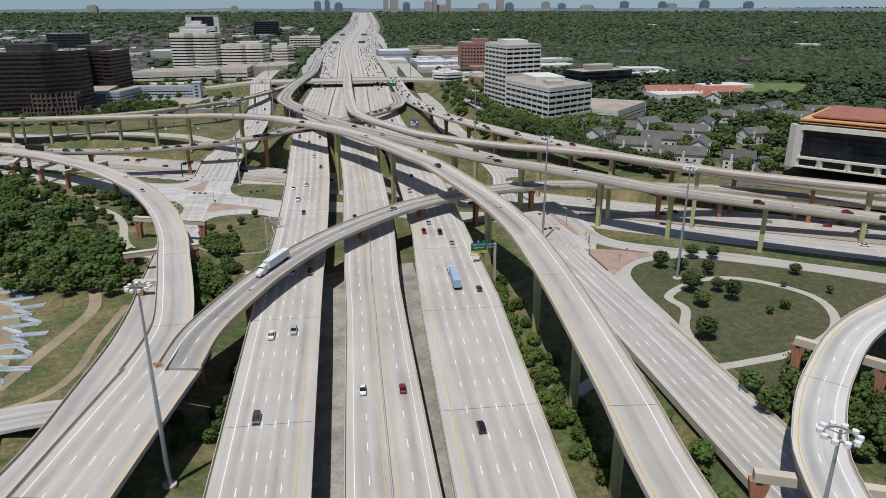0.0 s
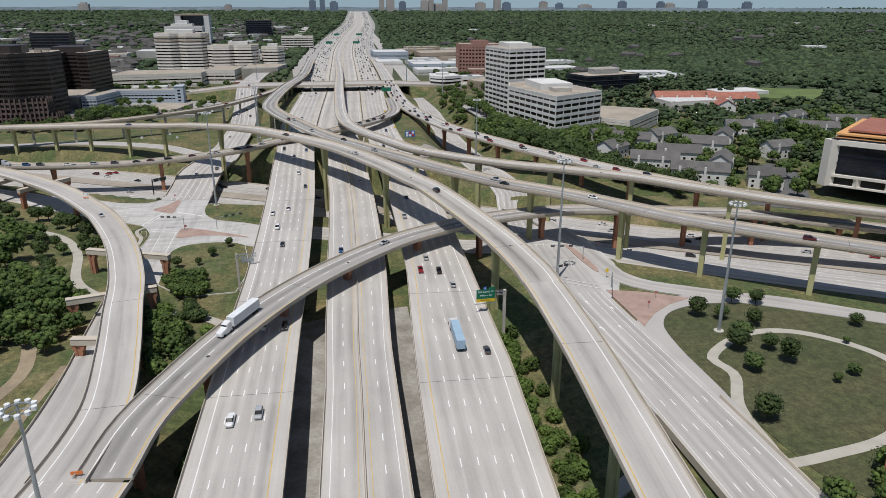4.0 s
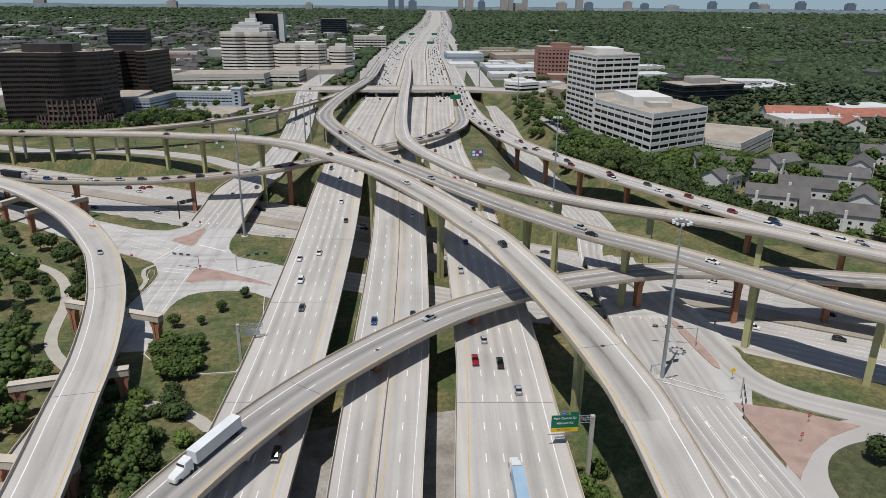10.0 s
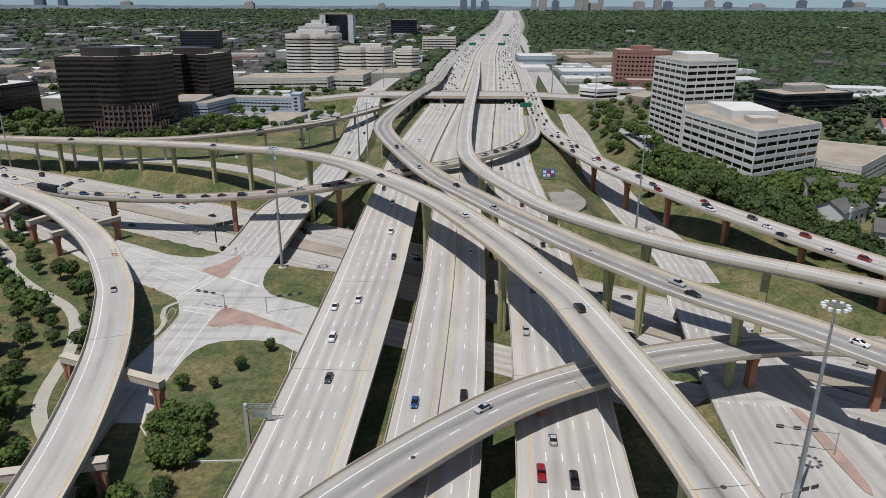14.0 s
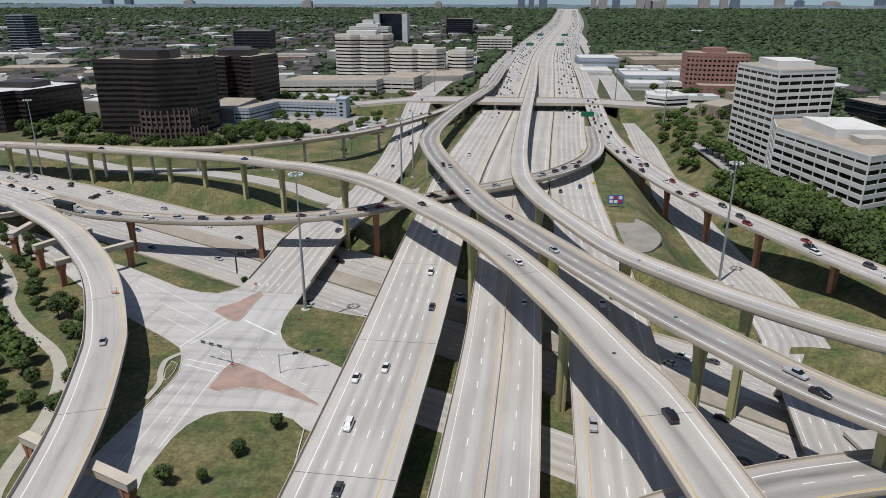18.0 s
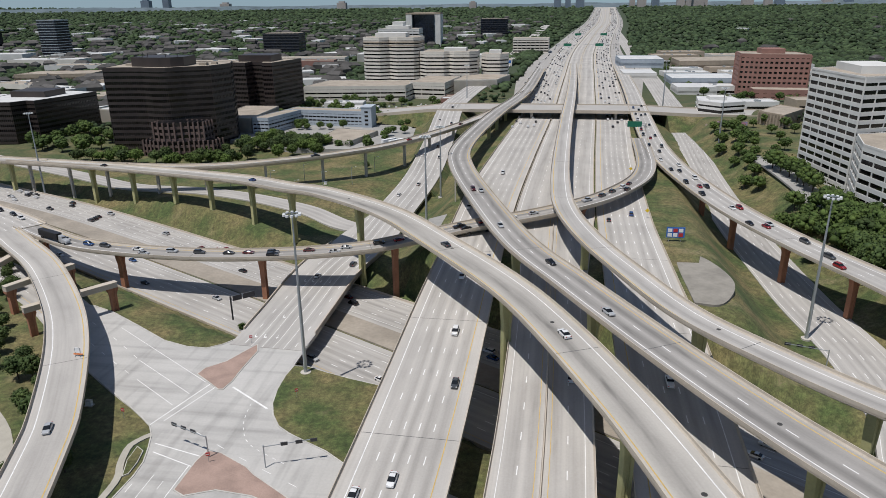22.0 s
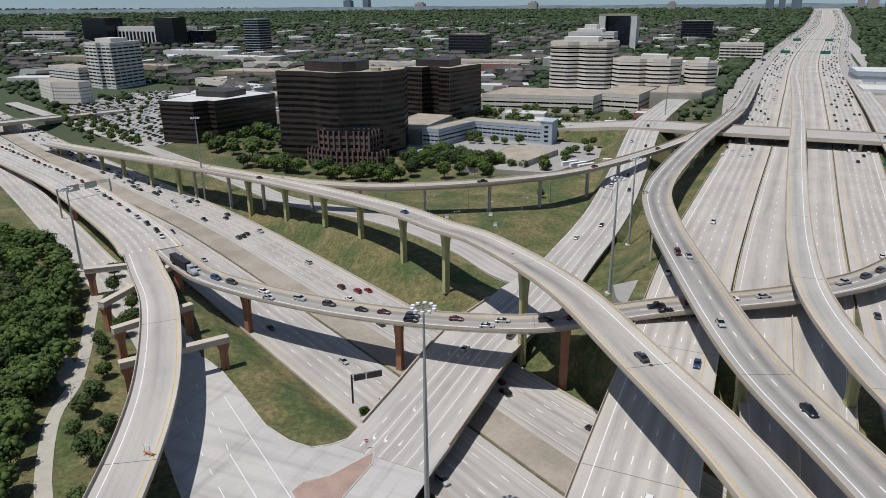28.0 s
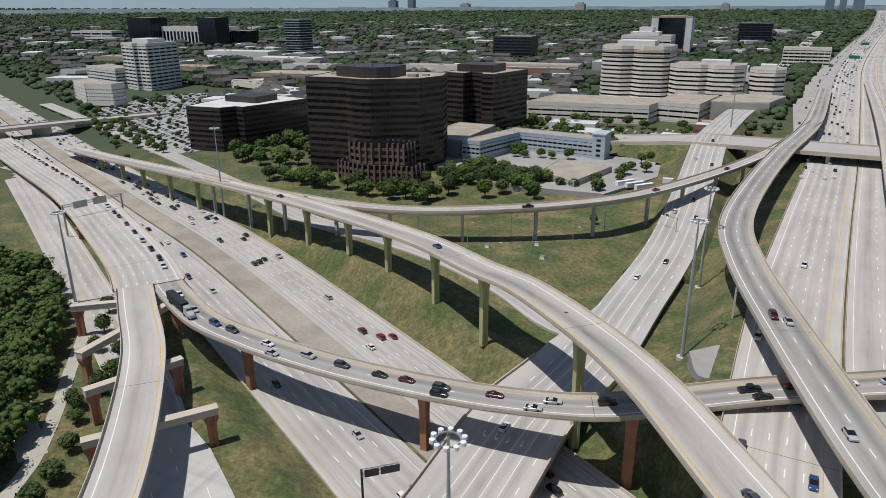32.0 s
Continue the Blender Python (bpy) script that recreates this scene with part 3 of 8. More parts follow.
# ---- main carriageways ----
def carriage(label, left, right, lanes, yellow, step=10.0):
    """left, right: lateral edges as (y, offset) pairs from the centre line."""
    path = MAINC[(MAINC[:, 1] > -5)]
    yy = path[:, 1]
    a = np.interp(yy, [k[0] for k in left], [k[1] for k in left])
    b = np.interp(yy, [k[0] for k in right], [k[1] for k in right])
    e = empty("carriageway", label=label, category="highway", kind="structure")
    sweep("deck", path, [(a + 0.3, -0.3), (b - 0.3, -0.3), (b - 0.3, 0), (a + 0.3, 0)], CONC, e, uv=True, lanes=(a + (3.2 if yellow else 2.2), b - (3.4 if yellow else 2.2), lanes))
    cut = yy < 480
    sweep("girder", path[cut], [(a[cut], -0.31), (a[cut] + 1, -1.7), (b[cut] - 1, -1.7), (b[cut], -0.31)], GIRDER, e)
    for s, q in ((1, a), (-1, b)):
        sweep("barrier", path, [(q, -0.4), (q + s * 0.42, 0.0), (q + s * 0.2, 0.3), (q + s * 0.16, 0.85), (q, 0.85)][::-s], BARRIER, e)
    ls, rs = 3.2, 3.4
    if yellow == 0:
        mid = (a + b) / 2
        sweep("median_barrier", path, [(mid - 0.3, 0.002), (mid + 0.3, 0.002), (mid + 0.1, 0.9), (mid - 0.1, 0.9)], BARRIER, e)
        for k in (-1, 1):
            strip("edge_line", path, mid + k * 1.5, 0.16, 0.004, YELLOWP, e)
            strip("edge_line", path, (b - 2.2) if k > 0 else (a + 2.2), 0.16, 0.004, WHITEP, e)
        dashes("lane_marking", path, [(mid - 1.5 + a + 2.2) / 2, (mid + 1.5 + b - 2.2) / 2], 0.004, WHITEP, e, s1=1900)
        return path, a, b
    strip("edge_line", path, a + ls, 0.24, 0.004, YELLOWP if yellow < 0 else WHITEP, e)
    strip("edge_line", path, b - rs, 0.24, 0.004, YELLOWP if yellow > 0 else WHITEP, e)
    dashes("lane_marking", path, [a + ls + (b - a - ls - rs) * (k + 1) / lanes for k in range(lanes - 1)], 0.004, WHITEP, e, s1=1900)
    # cross joints of the bridge spans
    for q in range(3, len(path), 6):
        if path[q][1] < 560:
            c, d = path[q], sides(path)[q]
            t = np.array([-d[1], d[0], 0]) * 0.08
            p0, p1, up = c + d * (a[q] + 0.5), c + d * (b[q] - 0.5), np.array([0, 0, 0.009])
            pyd("expansion_joint", [p0 - t, p1 - t, p1 + t, p0 + t, p0 - t + up, p1 - t + up, p1 + t + up, p0 + t + up], [(4, 5, 6, 7), (0, 1, 5, 4), (1, 2, 6, 5), (2, 3, 7, 6), (3, 0, 4, 7)], BLACKJ, e)
    return path, a, b


PC, LA, LB = carriage("pale concrete highway carriageway with five marked lanes", [(100, -40), (270, -42), (400, -43), (500, -43), (600, -46), (900, -46), (5000, -52)], [(100, -17.5), (300, -19), (450, -18), (540, -18.6), (5000, -18.6)], 5, 1)
PC, CA, CB = carriage("pale concrete centre carriageway", [(100, -11), (210, -10), (300, -12), (390, -11), (470, -11), (560, -18), (5000, -18)], [(100, 9.8), (230, 9.5), (300, 11), (400, 12), (480, 13), (560, 18.3), (5000, 18.3)], 4, 0)
PC, RA, RB = carriage("pale concrete highway carriageway with worn tyre tracks", [(100, 12), (210, 15.3), (290, 18.5), (390, 19.5), (560, 19), (5000, 19)], [(100, 37), (217, 43.5), (300, 43.5), (450, 46), (550, 43), (700, 43), (900, 46), (5000, 52)], 5, -1)


def road(name, label, pts, w, m, up=0.12, step=6.0, drape=True, kind="structure", category="road"):
    path = spline([(*p[:2], p[2] if len(p) > 2 else 0) for p in pts], step)
    if drape:
        path[:, 2] = ground_z(path[:, 0], path[:, 1])
        path[:, 2] = np.convolve(np.pad(path[:, 2], 2, mode="edge"), np.ones(5) / 5, "valid") 
    path[:, 2] += up
    ob = sweep(name, path, [(-w / 2, 0), (-w / 2, -1.0), (w / 2, -1.0), (w / 2, 0)], m, uv=True, lanes=(-w / 2 + 1, w / 2 - 1, max(1, round((w - 2) / 3.6))))
    tagged(ob, label, category, kind=kind)
    return ob, path


# ---- lower highway ----
LOWP = {}
_ls = sides(LOW)
for sgn, off, wd in ((-1, 19.5, 26), (1, 17.5, 23)):
    ob, _p = road("lower_carriageway", "sunken concrete highway carriageway below the bridges", [tuple(p + _ls[i] * (-sgn) * off) for i, p in enumerate(LOW)], wd, CONC2, up=0.1, step=12, drape=False)
    LOWP[sgn] = _p
    h = wd / 2
    dashes("lane_marking", _p, [-h + 3 + (wd - 6) * k / 5 for k in (1, 2, 3, 4)], 0.01, WHITEP, ob)
    strip("edge_line", _p, -h + 3, 0.16, 0.01, WHITEP, ob)
    strip("edge_line", _p, h - 3, 0.16, 0.01, YELLOWP if sgn < 0 else WHITEP, ob)
    sweep("barrier", _p, [(sgn * -h, -0.3), (sgn * -(h - 0.4), -0.3), (sgn * -(h - 0.25), 0.85), (sgn * -h, 0.85)][::-sgn], BARRIER, ob)
_mp = LOW.copy()
_mp[:, 2] += 0.25
tagged(sweep("lower_median", _mp, [(-6.0, 0), (-6.0, -1), (5.5, -1), (5.5, 0)], mat("stained_concrete", (0.33, 0.29, 0.24), 0.9, var=0.12, scale=0.06, fine=0.7)), "stained concrete median of the sunken highway", "median", kind="structure")

# ---- frontage roads ----
_sl, _ = road("side_ramp_road", "concrete side road climbing beside a curved ramp", [(-106, 50, 9.5), (-92, 110, 9.3), (-82.5, 150, 9.2), (-79.6, 176, 9), (-77.2, 207, 8.2), (-77.8, 237, 6.8), (-80.5, 267, 4.8), (-84.5, 315, 1.6), (-86, 340, 1.2)], 9.5, CONC2, drape=False, up=0.06)
for s in (-1, 1):
    sweep("side_wall", _, [(s * 4.9, -8.5), (s * 4.7, -8.5), (s * 4.7, 0.8), (s * 4.9, 0.8)][::-s], BARRIER, _sl)
road("local_road", "pale concrete local street with kerbed islands", [(-84, 172, 7.5), (-96, 177, 4), (-115, 180, 1.4), (-160, 190, 1.2), (-260, 215, 1.2)], 13, CONC2, drape=False, up=0.1)
road("local_road", "pale concrete local street", [(-88, 110, 6), (-98, 140, 4), (-104, 165, 2.5), (-108, 182, 1.5)], 9, CONC2, drape=False, up=0.14)
road("north_frontage_road", "concrete frontage road under slender ramps", [(-800, 880), (-560, 785), (-400, 718), (-300, 674), (-242, 647), (-160, 622), (-119, 602), (-92, 586), (-70, 580)], 13, CONC2, up=0.6)
FW = spline([(-84, 405, 1.1), (-78, 450, 1.1), (-77, 482, 1.3), (-76, 523, 1.6), (-70, 560, 2.5), (-67, 606, 4.5), (-63, 673, 8), (-65, 760, 14), (-68, 830, 20.4), (-69, 868, 22.85), (-69, 905, 22.5), (-65, 1000, 21.5), (-58, 1100, 21), (-44, 1400, 21), (-20, 1900, 27), (20, 2600, 38)], 6)
FW = FW[FW[:, 1] > 449]
FW[:, 2] += 0.15 * (1 - smooth01(540, 640, FW[:, 1]))
_fl = np.interp(FW[:, 1], [449, 482, 530, 566, 600], [-15.5, -16.2, -18.2, -17, -11])
fw = sweep("frontage_bridge_road", FW, [(_fl, 0.1), (_fl, -1.2), (11, -1.2), (11, 0.1)], CONC2, uv=True, lanes=(-11, 7.4, 5))
sweep("grass_bank", FW[(FW[:, 1] > 640) & (FW[:, 1] < 1100)], [(-10.9, -0.3), (-22, -12), (22, -12), (10.9, -0.3)], GRASS, fw)
tagged(fw, "concrete frontage road bridging the lower highway", "road", kind="structure")
XF, XFP = road("cross_frontage_road", "concrete cross street under the viaducts", [(-900, 830), (-700, 740), (-546, 672), (-434, 616), (-330, 562), (-272, 531), (-227, 508), (-180, 481), (-140, 449), (-91, 415), (-40, 392), (0, 374), (50, 348), (100, 325), (160, 285), (250, 225), (400, 120)], 18, CONC2)
EFP = spline([(84, 20, 6), (86.5, 100, 5.7), (87.5, 126, 5.4), (89, 164, 5), (90, 200, 4.6), (90, 264, 4.4), (92, 290, 4.4), (95, 326, 4.4), (100, 360, 3), (111, 422, 1.5), (114, 469, 1.4), (111, 531, 1.5), (113, 692, 5), (129, 911, 12), (146, 1200, 16), (170, 1600, 20), (205, 2200, 28), (240, 2800, 40)], 6)
_far = EFP[:, 1] > 400
EFP[_far, 2] = ground_z(EFP[_far, 0], EFP[_far, 1]) + 0.35
EF = sweep("east_frontage_road", EFP, [(-10.75, 0), (-10.75, -1.3), (10.75, -1.3), (10.75, 0)], CONC2, uv=True, lanes=(-9.4, 8.9, 6))
tagged(EF, "wide concrete frontage road with turn lanes", "road", kind="structure")
for _s, _y in ((-1, 190), (1, 200)):
    sweep("barrier", EFP[EFP[:, 1] < _y], [(_s * 11.2, -1.4), (_s * 10.76, -1.4), (_s * 10.76, 0.0), (_s * 10.95, 0.85), (_s * 11.2, 0.85)][::_s], BARRIER, EF)

# paved margins of the far highway
_fp = MAINC[(MAINC[:, 1] > 900)]
for _s in (-1, 1):
    _in = np.interp(_fp[:, 1], [900, 5000], [46, 52]) + 0.6
    ob = sweep("highway_margin", _fp, [(_s * _in, -0.2), (_s * np.interp(_fp[:, 1], [900, 1150, 1700, 5000], [58, 78, 66, 62]), -0.2), (_s * np.interp(_fp[:, 1], [900, 1150, 1700, 5000], [58, 78, 66, 62]), -12), (_s * _in, -12)][::_s], GREYDECK, uv=True)
    tagged(ob, "concrete frontage lanes beside the distant highway", "road", kind="structure")
    dashes("lane_marking", _fp, [_s * 56.0, _s * 60.0], -0.19, WHITEP, ob, s1=900)


# ---- cross street over the main carriageways ----
xs = empty("overpass", label="concrete street overpass spanning the main carriageways", category="bridge")
_xp = spline([(-210, 905, 10.5), (-150, 889, 13.8), (-112, 879, 18), (-82, 871, 22), (-60, 868, 22.8), (20, 864, 23.3), (90, 864, 23.2), (140, 866, 21), (260, 880, 17)], 10)
sweep("deck", _xp, [(-19, -1.2), (19, -1.2), (19, 0), (-19, 0)], CONC2, xs)
for s in (-1, 1):
    sweep("barrier", _xp, [(s * 19.4, -1.6), (s * 19, -1.6), (s * 19, 1.0), (s * 19.4, 1.0)][::s], BARRIER, xs)
for nm, cut in (("west_embankment", _xp[:, 0] < -72), ("east_embankment", _xp[:, 0] > 112)):
    sweep(nm, _xp[cut], [(-38, -15), (38, -15), (18.9, -1.25), (-18.9, -1.25)], GRASS, xs)
for px in (2, 36, 72):
    box("abutment_wall", px - 1, 848, 10, px + 1, 880, 22, PIERGRY, xs)

# concrete apron and rubble under the southern viaducts
road("viaduct_apron", "stained concrete apron beneath the viaducts", [(-12, 20), (-8, 110), (-4, 190), (0, 240), (2, 285)], 46, mat("stained_apron_concrete", (0.30, 0.285, 0.255), 0.95, var=0.2, scale=0.12, fine=0.9, second=(0.19, 0.175, 0.15), bump=0.4), up=0.1, category="paving")

# ---- brick islands, paths, ponds of paving ----
PLAINC = mat("plain_concrete_paving", (0.465, 0.45, 0.425), 0.88, var=0.05, scale=0.05, fine=1.5)
_pn = PLAINC.node_tree
_pg = _pn.nodes.new("ShaderNodeNewGeometry").outputs["Position"]
# tyre-blackened ways across the junction
darken(PLAINC, [ranged(_pn, stretched(_pn, _pg, (0.015, 0.22), 3.0, 0.59), 0.5, 0.8, 1.0, 0.74), ranged(_pn, stretched(_pn, _pg, (0.22, 0.02), 3.0, -0.5), 0.52, 0.8, 1.0, 0.72), ranged(_pn, stretched(_pn, _pg, (0.09, 0.09), 5.0), 0.5, 0.8, 1.0, 0.9)])
BRICK = mat("pink_brick_paving", (0.36, 0.255, 0.21), 0.9, var=0.12, scale=0.2, fine=3)
PATHM = mat("park_path_concrete", (0.40, 0.375, 0.32), 0.9, var=0.06)
LOTM = mat("pale_lot_paving", (0.33, 0.32, 0.30), 0.9, var=0.1, scale=0.04, fine=0.5)
ASPH = mat("asphalt_lot", (0.11, 0.11, 0.11), 0.9, var=0.12, scale=0.05, fine=0.8)
KERB = mat("kerb_concrete", (0.5, 0.48, 0.44), 0.9)
DIRT = mat("bare_earth", (0.30, 0.24, 0.16), 0.95, var=0.15, scale=0.06, fine=0.6)


def inset(poly, d):
    """The outline moved inwards by d."""
    p = [Vector(q) for q in poly]
    n = len(p)
    area = sum(p[i].x * p[(i + 1) % n].y - p[(i + 1) % n].x * p[i].y for i in range(n))
    s = 1 if area > 0 else -1
    out = []
    for i in range(n):
        e0 = (p[i] - p[i - 1]).normalized()
        e1 = (p[(i + 1) % n] - p[i]).normalized()
        n0, n1 = Vector((-e0.y, e0.x)) * s, Vector((-e1.y, e1.x)) * s
        k = n0 + n1
        k = k / max(0.3, k.length_squared) * 2
        out.append(tuple(p[i] + k * d))
    return out


def slab(name, label, poly, z, m, th=0.5, category="paving", kind="structure", parent=None):
    n = len(poly)
    v = [(x, y, z) for x, y in poly] + [(x, y, z - th) for x, y in poly]
    f = [tuple(range(n))] + [(i, i + n, (i + 1) % n + n, (i + 1) % n) for i in range(n)] + [tuple(range(2 * n - 1, n - 1, -1))]
    # face order for a counter-clockwise outline
    area = sum(poly[i][0] * poly[(i + 1) % n][1] - poly[(i + 1) % n][0] * poly[i][1] for i in range(n))
    if area < 0:
        f = [tuple(reversed(q)) for q in f]
    ob = pyd(name, v, f, m, parent)
    if parent is None:
        tagged(ob, label, category, kind=kind)
    return ob


def blob(pts, step=2.0):
    p = spline([(*q, 0) for q in (list(pts) + [pts[0]])], step)
    return [(float(a), float(b)) for a, b, c in p[:-1]]


def island(name, label, poly, z, m, kerb=0.35):
    """A kerbed island: a ring of kerb with its filling a little proud."""
    ob = slab(name, label, poly, z, KERB, th=0.6)
    slab("fill", "", inset(poly, kerb), z + 0.03, m, th=0.1, parent=ob)
    return ob


WKERB = [(-72, 322), (-90.5, 322), (-89.9, 345.4), (-89.3, 356.3), (-88.5, 366.4), (-87.6, 376.4), (-87.2, 384.7), (-87.7, 390.2), (-89.6, 395.8), (-91.8, 401.2), (-94.6, 405.3), (-98.9, 408.8), (-105.6, 413.7), (-116.6, 421.3), (-124.3, 426.7), (-150, 445), (-176, 468)]
NWKERB = [(-168, 481), (-159.9, 477.8), (-148.6, 473), (-130.7, 462.1), (-117.3, 453.6), (-107.2, 450.2), (-99.9, 449.9), (-95.5, 453.3), (-92.4, 457.8), (-91.1, 464.5)]
EKERB = [(-66.4, 442), (-67, 435.9), (-66.6, 427.6), (-65.2, 420), (-62.9, 414.5), (-59.4, 409.4), (-55.4, 406.5), (-49.6, 403.4), (-43.1, 400.1), (-37, 395.7)]
LKERB = [(-40.2, 363.8), (-44.6, 367.9), (-49.3, 369.9), (-54.7, 370.9), (-60.5, 370.7), (-66, 369.7), (-70, 367.3), (-72.9, 362.4), (-74.2, 356.3), (-74.4, 348.7), (-74.4, 341.6), (-72.5, 334.3)]
slab("junction_paving", "pale concrete paving of the street junction", (WKERB + NWKERB + [(-84, 464.5), (-66.4, 464)] + EKERB + [(-20, 388), (-20, 352)] + LKERB)[::-1], 1.22, PLAINC)
# kerbs along the verges
for _k in (WKERB[1:-2], NWKERB[1:]):
    tagged(sweep("kerb", np.array([(x, y, 1.22) for x, y in _k]), [(-0.3, -0.4), (0.05, -0.4), (0.05, 0.16), (-0.3, 0.16)], KERB), "pale concrete kerb along the street", "kerb", kind="structure")
_sb = island("brick_island", "pink brick paved traffic island with signals", [(-73.8, 396.8), (-74.8, 392.2), (-74.9, 381), (-71.5, 379.3), (-64.7, 382.2), (-55.5, 381.3), (-45.7, 377.5), (-39.9, 374.9), (-38.7, 375.6), (-47, 382.3), (-58.1, 389.3), (-60.7, 391.6), (-69.8, 396.4)], 1.4, BRICK)
island("brick_island", "pink brick paved traffic island with keep-out signs", [(-95, 433.2), (-94.3, 437.2), (-89.4, 442.2), (-85.5, 451.2), (-83.6, 455), (-81.6, 450), (-82, 437.5), (-81.9, 430.7), (-82.7, 425.6), (-84.4, 425.4), (-90.1, 429.7)], 1.4, BRICK)
island("grass_island", "mown grass island at the foot of a light mast", EKERB + [(-30, 392), (-30, 432), (-45.3, 436.2), (-54.3, 439.2), (-61.7, 442.2)], 1.4, GRASS)
island("grass_lawn", "rough grass lawn enclosed by a slip road", LKERB + [(-72, 320), (-60, 305), (-40, 306), (-36, 330)], 1.4, GRASS)
island("grass_island", "small grass island beside a walking path", [(-93.0, 396.2), (-90.3, 394.5), (-89.2, 390), (-88.9, 385.4), (-90, 384.2), (-92.4, 390.3)], 1.4, GRASS, 0.2)
tagged(sweep("park_path", spline([(-92.2, 401.4, 1.3), (-95.1, 396.7, 1.3), (-93.4, 389.2, 1.3), (-90.6, 383, 1.3), (-90.2, 374, 1.3)], 2), [(-0.9, 0.05), (-0.9, -0.3), (0.9, -0.3), (0.9, 0.05)], PATHM), "narrow concrete path beside the junction", "path", kind="structure")
slab("brick_plaza", "large brown brick paved plaza beside the frontage road", [(102, 273), (116, 268), (130, 259.5), (119, 255.4), (111, 250), (104, 243), (101.5, 240)], 4.5, BRICK)
slab("brick_island", "narrow pink brick median island between turn lanes", blob([(105, 327), (107, 326), (108.4, 310), (108, 294), (106, 292), (105, 306)]), 4.6, BRICK)
_sp, _ = road("slip_road", "curved concrete slip road round a brick plaza", [(107, 372, 4.3), (111, 345, 4.3), (112, 325, 4.3), (112, 300, 4.3), (113, 286, 4.3), (120, 275, 4.3), (136, 264, 4.3), (170, 243, 4.3), (230, 200, 4.2)], 10, CONC2, drape=False, up=0.12)
slab("junction_paving", "pale concrete paving of the street junction", [(82, 300), (80, 270), (104, 266), (112, 282), (118, 300), (119, 330), (116, 352), (88, 352), (85, 330)], 4.32, PLAINC)
EG = 4.2
slab("roundabout_ground", "dry brown-green lawn ringed by a path", blob([(103, 190), (104, 224), (108, 240), (122, 252), (150, 253), (185, 232), (215, 205), (200, 160), (150, 130), (110, 150)]), EG, DRYTURF)
_cp = spline([(100.5, 170, EG), (104, 189, EG), (113, 205, EG), (113, 217, EG), (134, 229, EG), (153, 225, EG), (166, 205, EG), (157, 183, EG), (134, 169, EG), (112, 165, EG), (100.5, 164, EG)], 3)
tagged(sweep("park_path", _cp, [(-1.7, 0.05), (-1.7, -0.2), (1.7, -0.2), (1.7, 0.05)], PATHM), "curving concrete path round a lawn", "path", kind="structure")
_lp = spline([(90, 140, EG - 0.1), (96, 168, EG), (99.5, 195, EG), (101, 224, EG), (105, 243, EG), (117, 255, EG), (138, 258, EG), (164, 249, EG), (206, 214, EG), (300, 130, EG)], 4)
tagged(sweep("turnaround_road", _lp, [(-4.5, 0.2), (-4.5, -1.5), (4.5, -1.5), (4.5, 0.2)], CONC2), "curved concrete turnaround road", "road", kind="structure")
for nm, pts, w in (("park_path", [(-80, 300), (-104, 328), (-115, 367), (-130, 394), (-156, 415), (-176, 434), (-188, 452), (-216, 481), (-262, 522), (-330, 545)], 4.0), ("park_path", [(-187, 450), (-225, 470), (-252, 492), (-300, 500), (-380, 520)], 7.0), ("creek_path", [(-84, 296), (-50, 285), (-30, 262)], 4.0), ("creek_path", [(58, 170), (72, 176), (90, 172)], 4.0)):
    road(nm, "pale concrete walking path through trees", pts, w, PATHM, up=0.15 + 0.05 * (w > 5), category="path")
slab("paved_pad", "rounded grey paved pad on the embankment", blob([(61, 470), (62, 508), (68, 518), (75, 508), (78, 488), (70, 470)]), 17.6, mat("brown_grey_paving", (0.27, 0.25, 0.215), 0.9, var=0.12, scale=0.1, fine=0.6), th=4)
slab("paved_pad", "rounded grey paved pad on the embankment", blob([(-40.2, 553.3), (-30.8, 562.9), (-22.6, 563.9), (-20.7, 553.8), (-27.9, 544.2), (-35.7, 539.9)]), 16.9, LOTM, th=5)

# ---- glass and facade materials ----
DARKGL = mat("dark_glass", (0.010, 0.009, 0.009), 0.10, var=0.3, scale=0.15, fine=0.4)
BLUEGL = mat("blue_black_glass", (0.010, 0.014, 0.024), 0.12, var=0.3, scale=0.1, fine=0.3)
BROWN = mat("dark_brown_metal_band", (0.043, 0.032, 0.029), 0.42, var=0.14, scale=0.1)
PINKST = mat("brown_granite", (0.135, 0.092, 0.08), 0.7, var=0.1)
WHITEW = mat("white_precast_wall", (0.62, 0.61, 0.58), 0.8, var=0.05, scale=0.08)
CREAM = mat("cream_precast_wall", (0.65, 0.61, 0.545), 0.8, var=0.05, scale=0.08)
REDBR = mat("red_brick_wall", (0.29, 0.155, 0.125), 0.85, var=0.08, scale=0.1)
TANW = mat("tan_stucco_wall", (0.38, 0.31, 0.235), 0.85, var=0.07)
GRAVEL = mat("gravel_roof", (0.36, 0.31, 0.25), 0.95, var=0.12, scale=0.1, fine=1)
WROOF = mat("white_membrane_roof", (0.56, 0.56, 0.55), 0.8, var=0.07, scale=0.1)
SHINGLE = mat("grey_shingle_roof", (0.112, 0.106, 0.10), 0.9, var=0.12, scale=0.2, fine=2, rand=0.2)
REDROOF = mat("red_tile_roof", (0.33, 0.13, 0.09), 0.85, var=0.12, scale=0.2, fine=2)
ORANGE = mat("orange_stucco", (0.62, 0.33, 0.13), 0.8, var=0.06)
BLUEW = mat("pale_blue_wall", (0.37, 0.42, 0.47), 0.8, var=0.05)
STEELG = mat("galvanised_steel", (0.42, 0.45, 0.47), 0.45, metal=0.6, var=0.08)
DARKST = mat("dark_steel", (0.05, 0.05, 0.055), 0.5, metal=0.3)
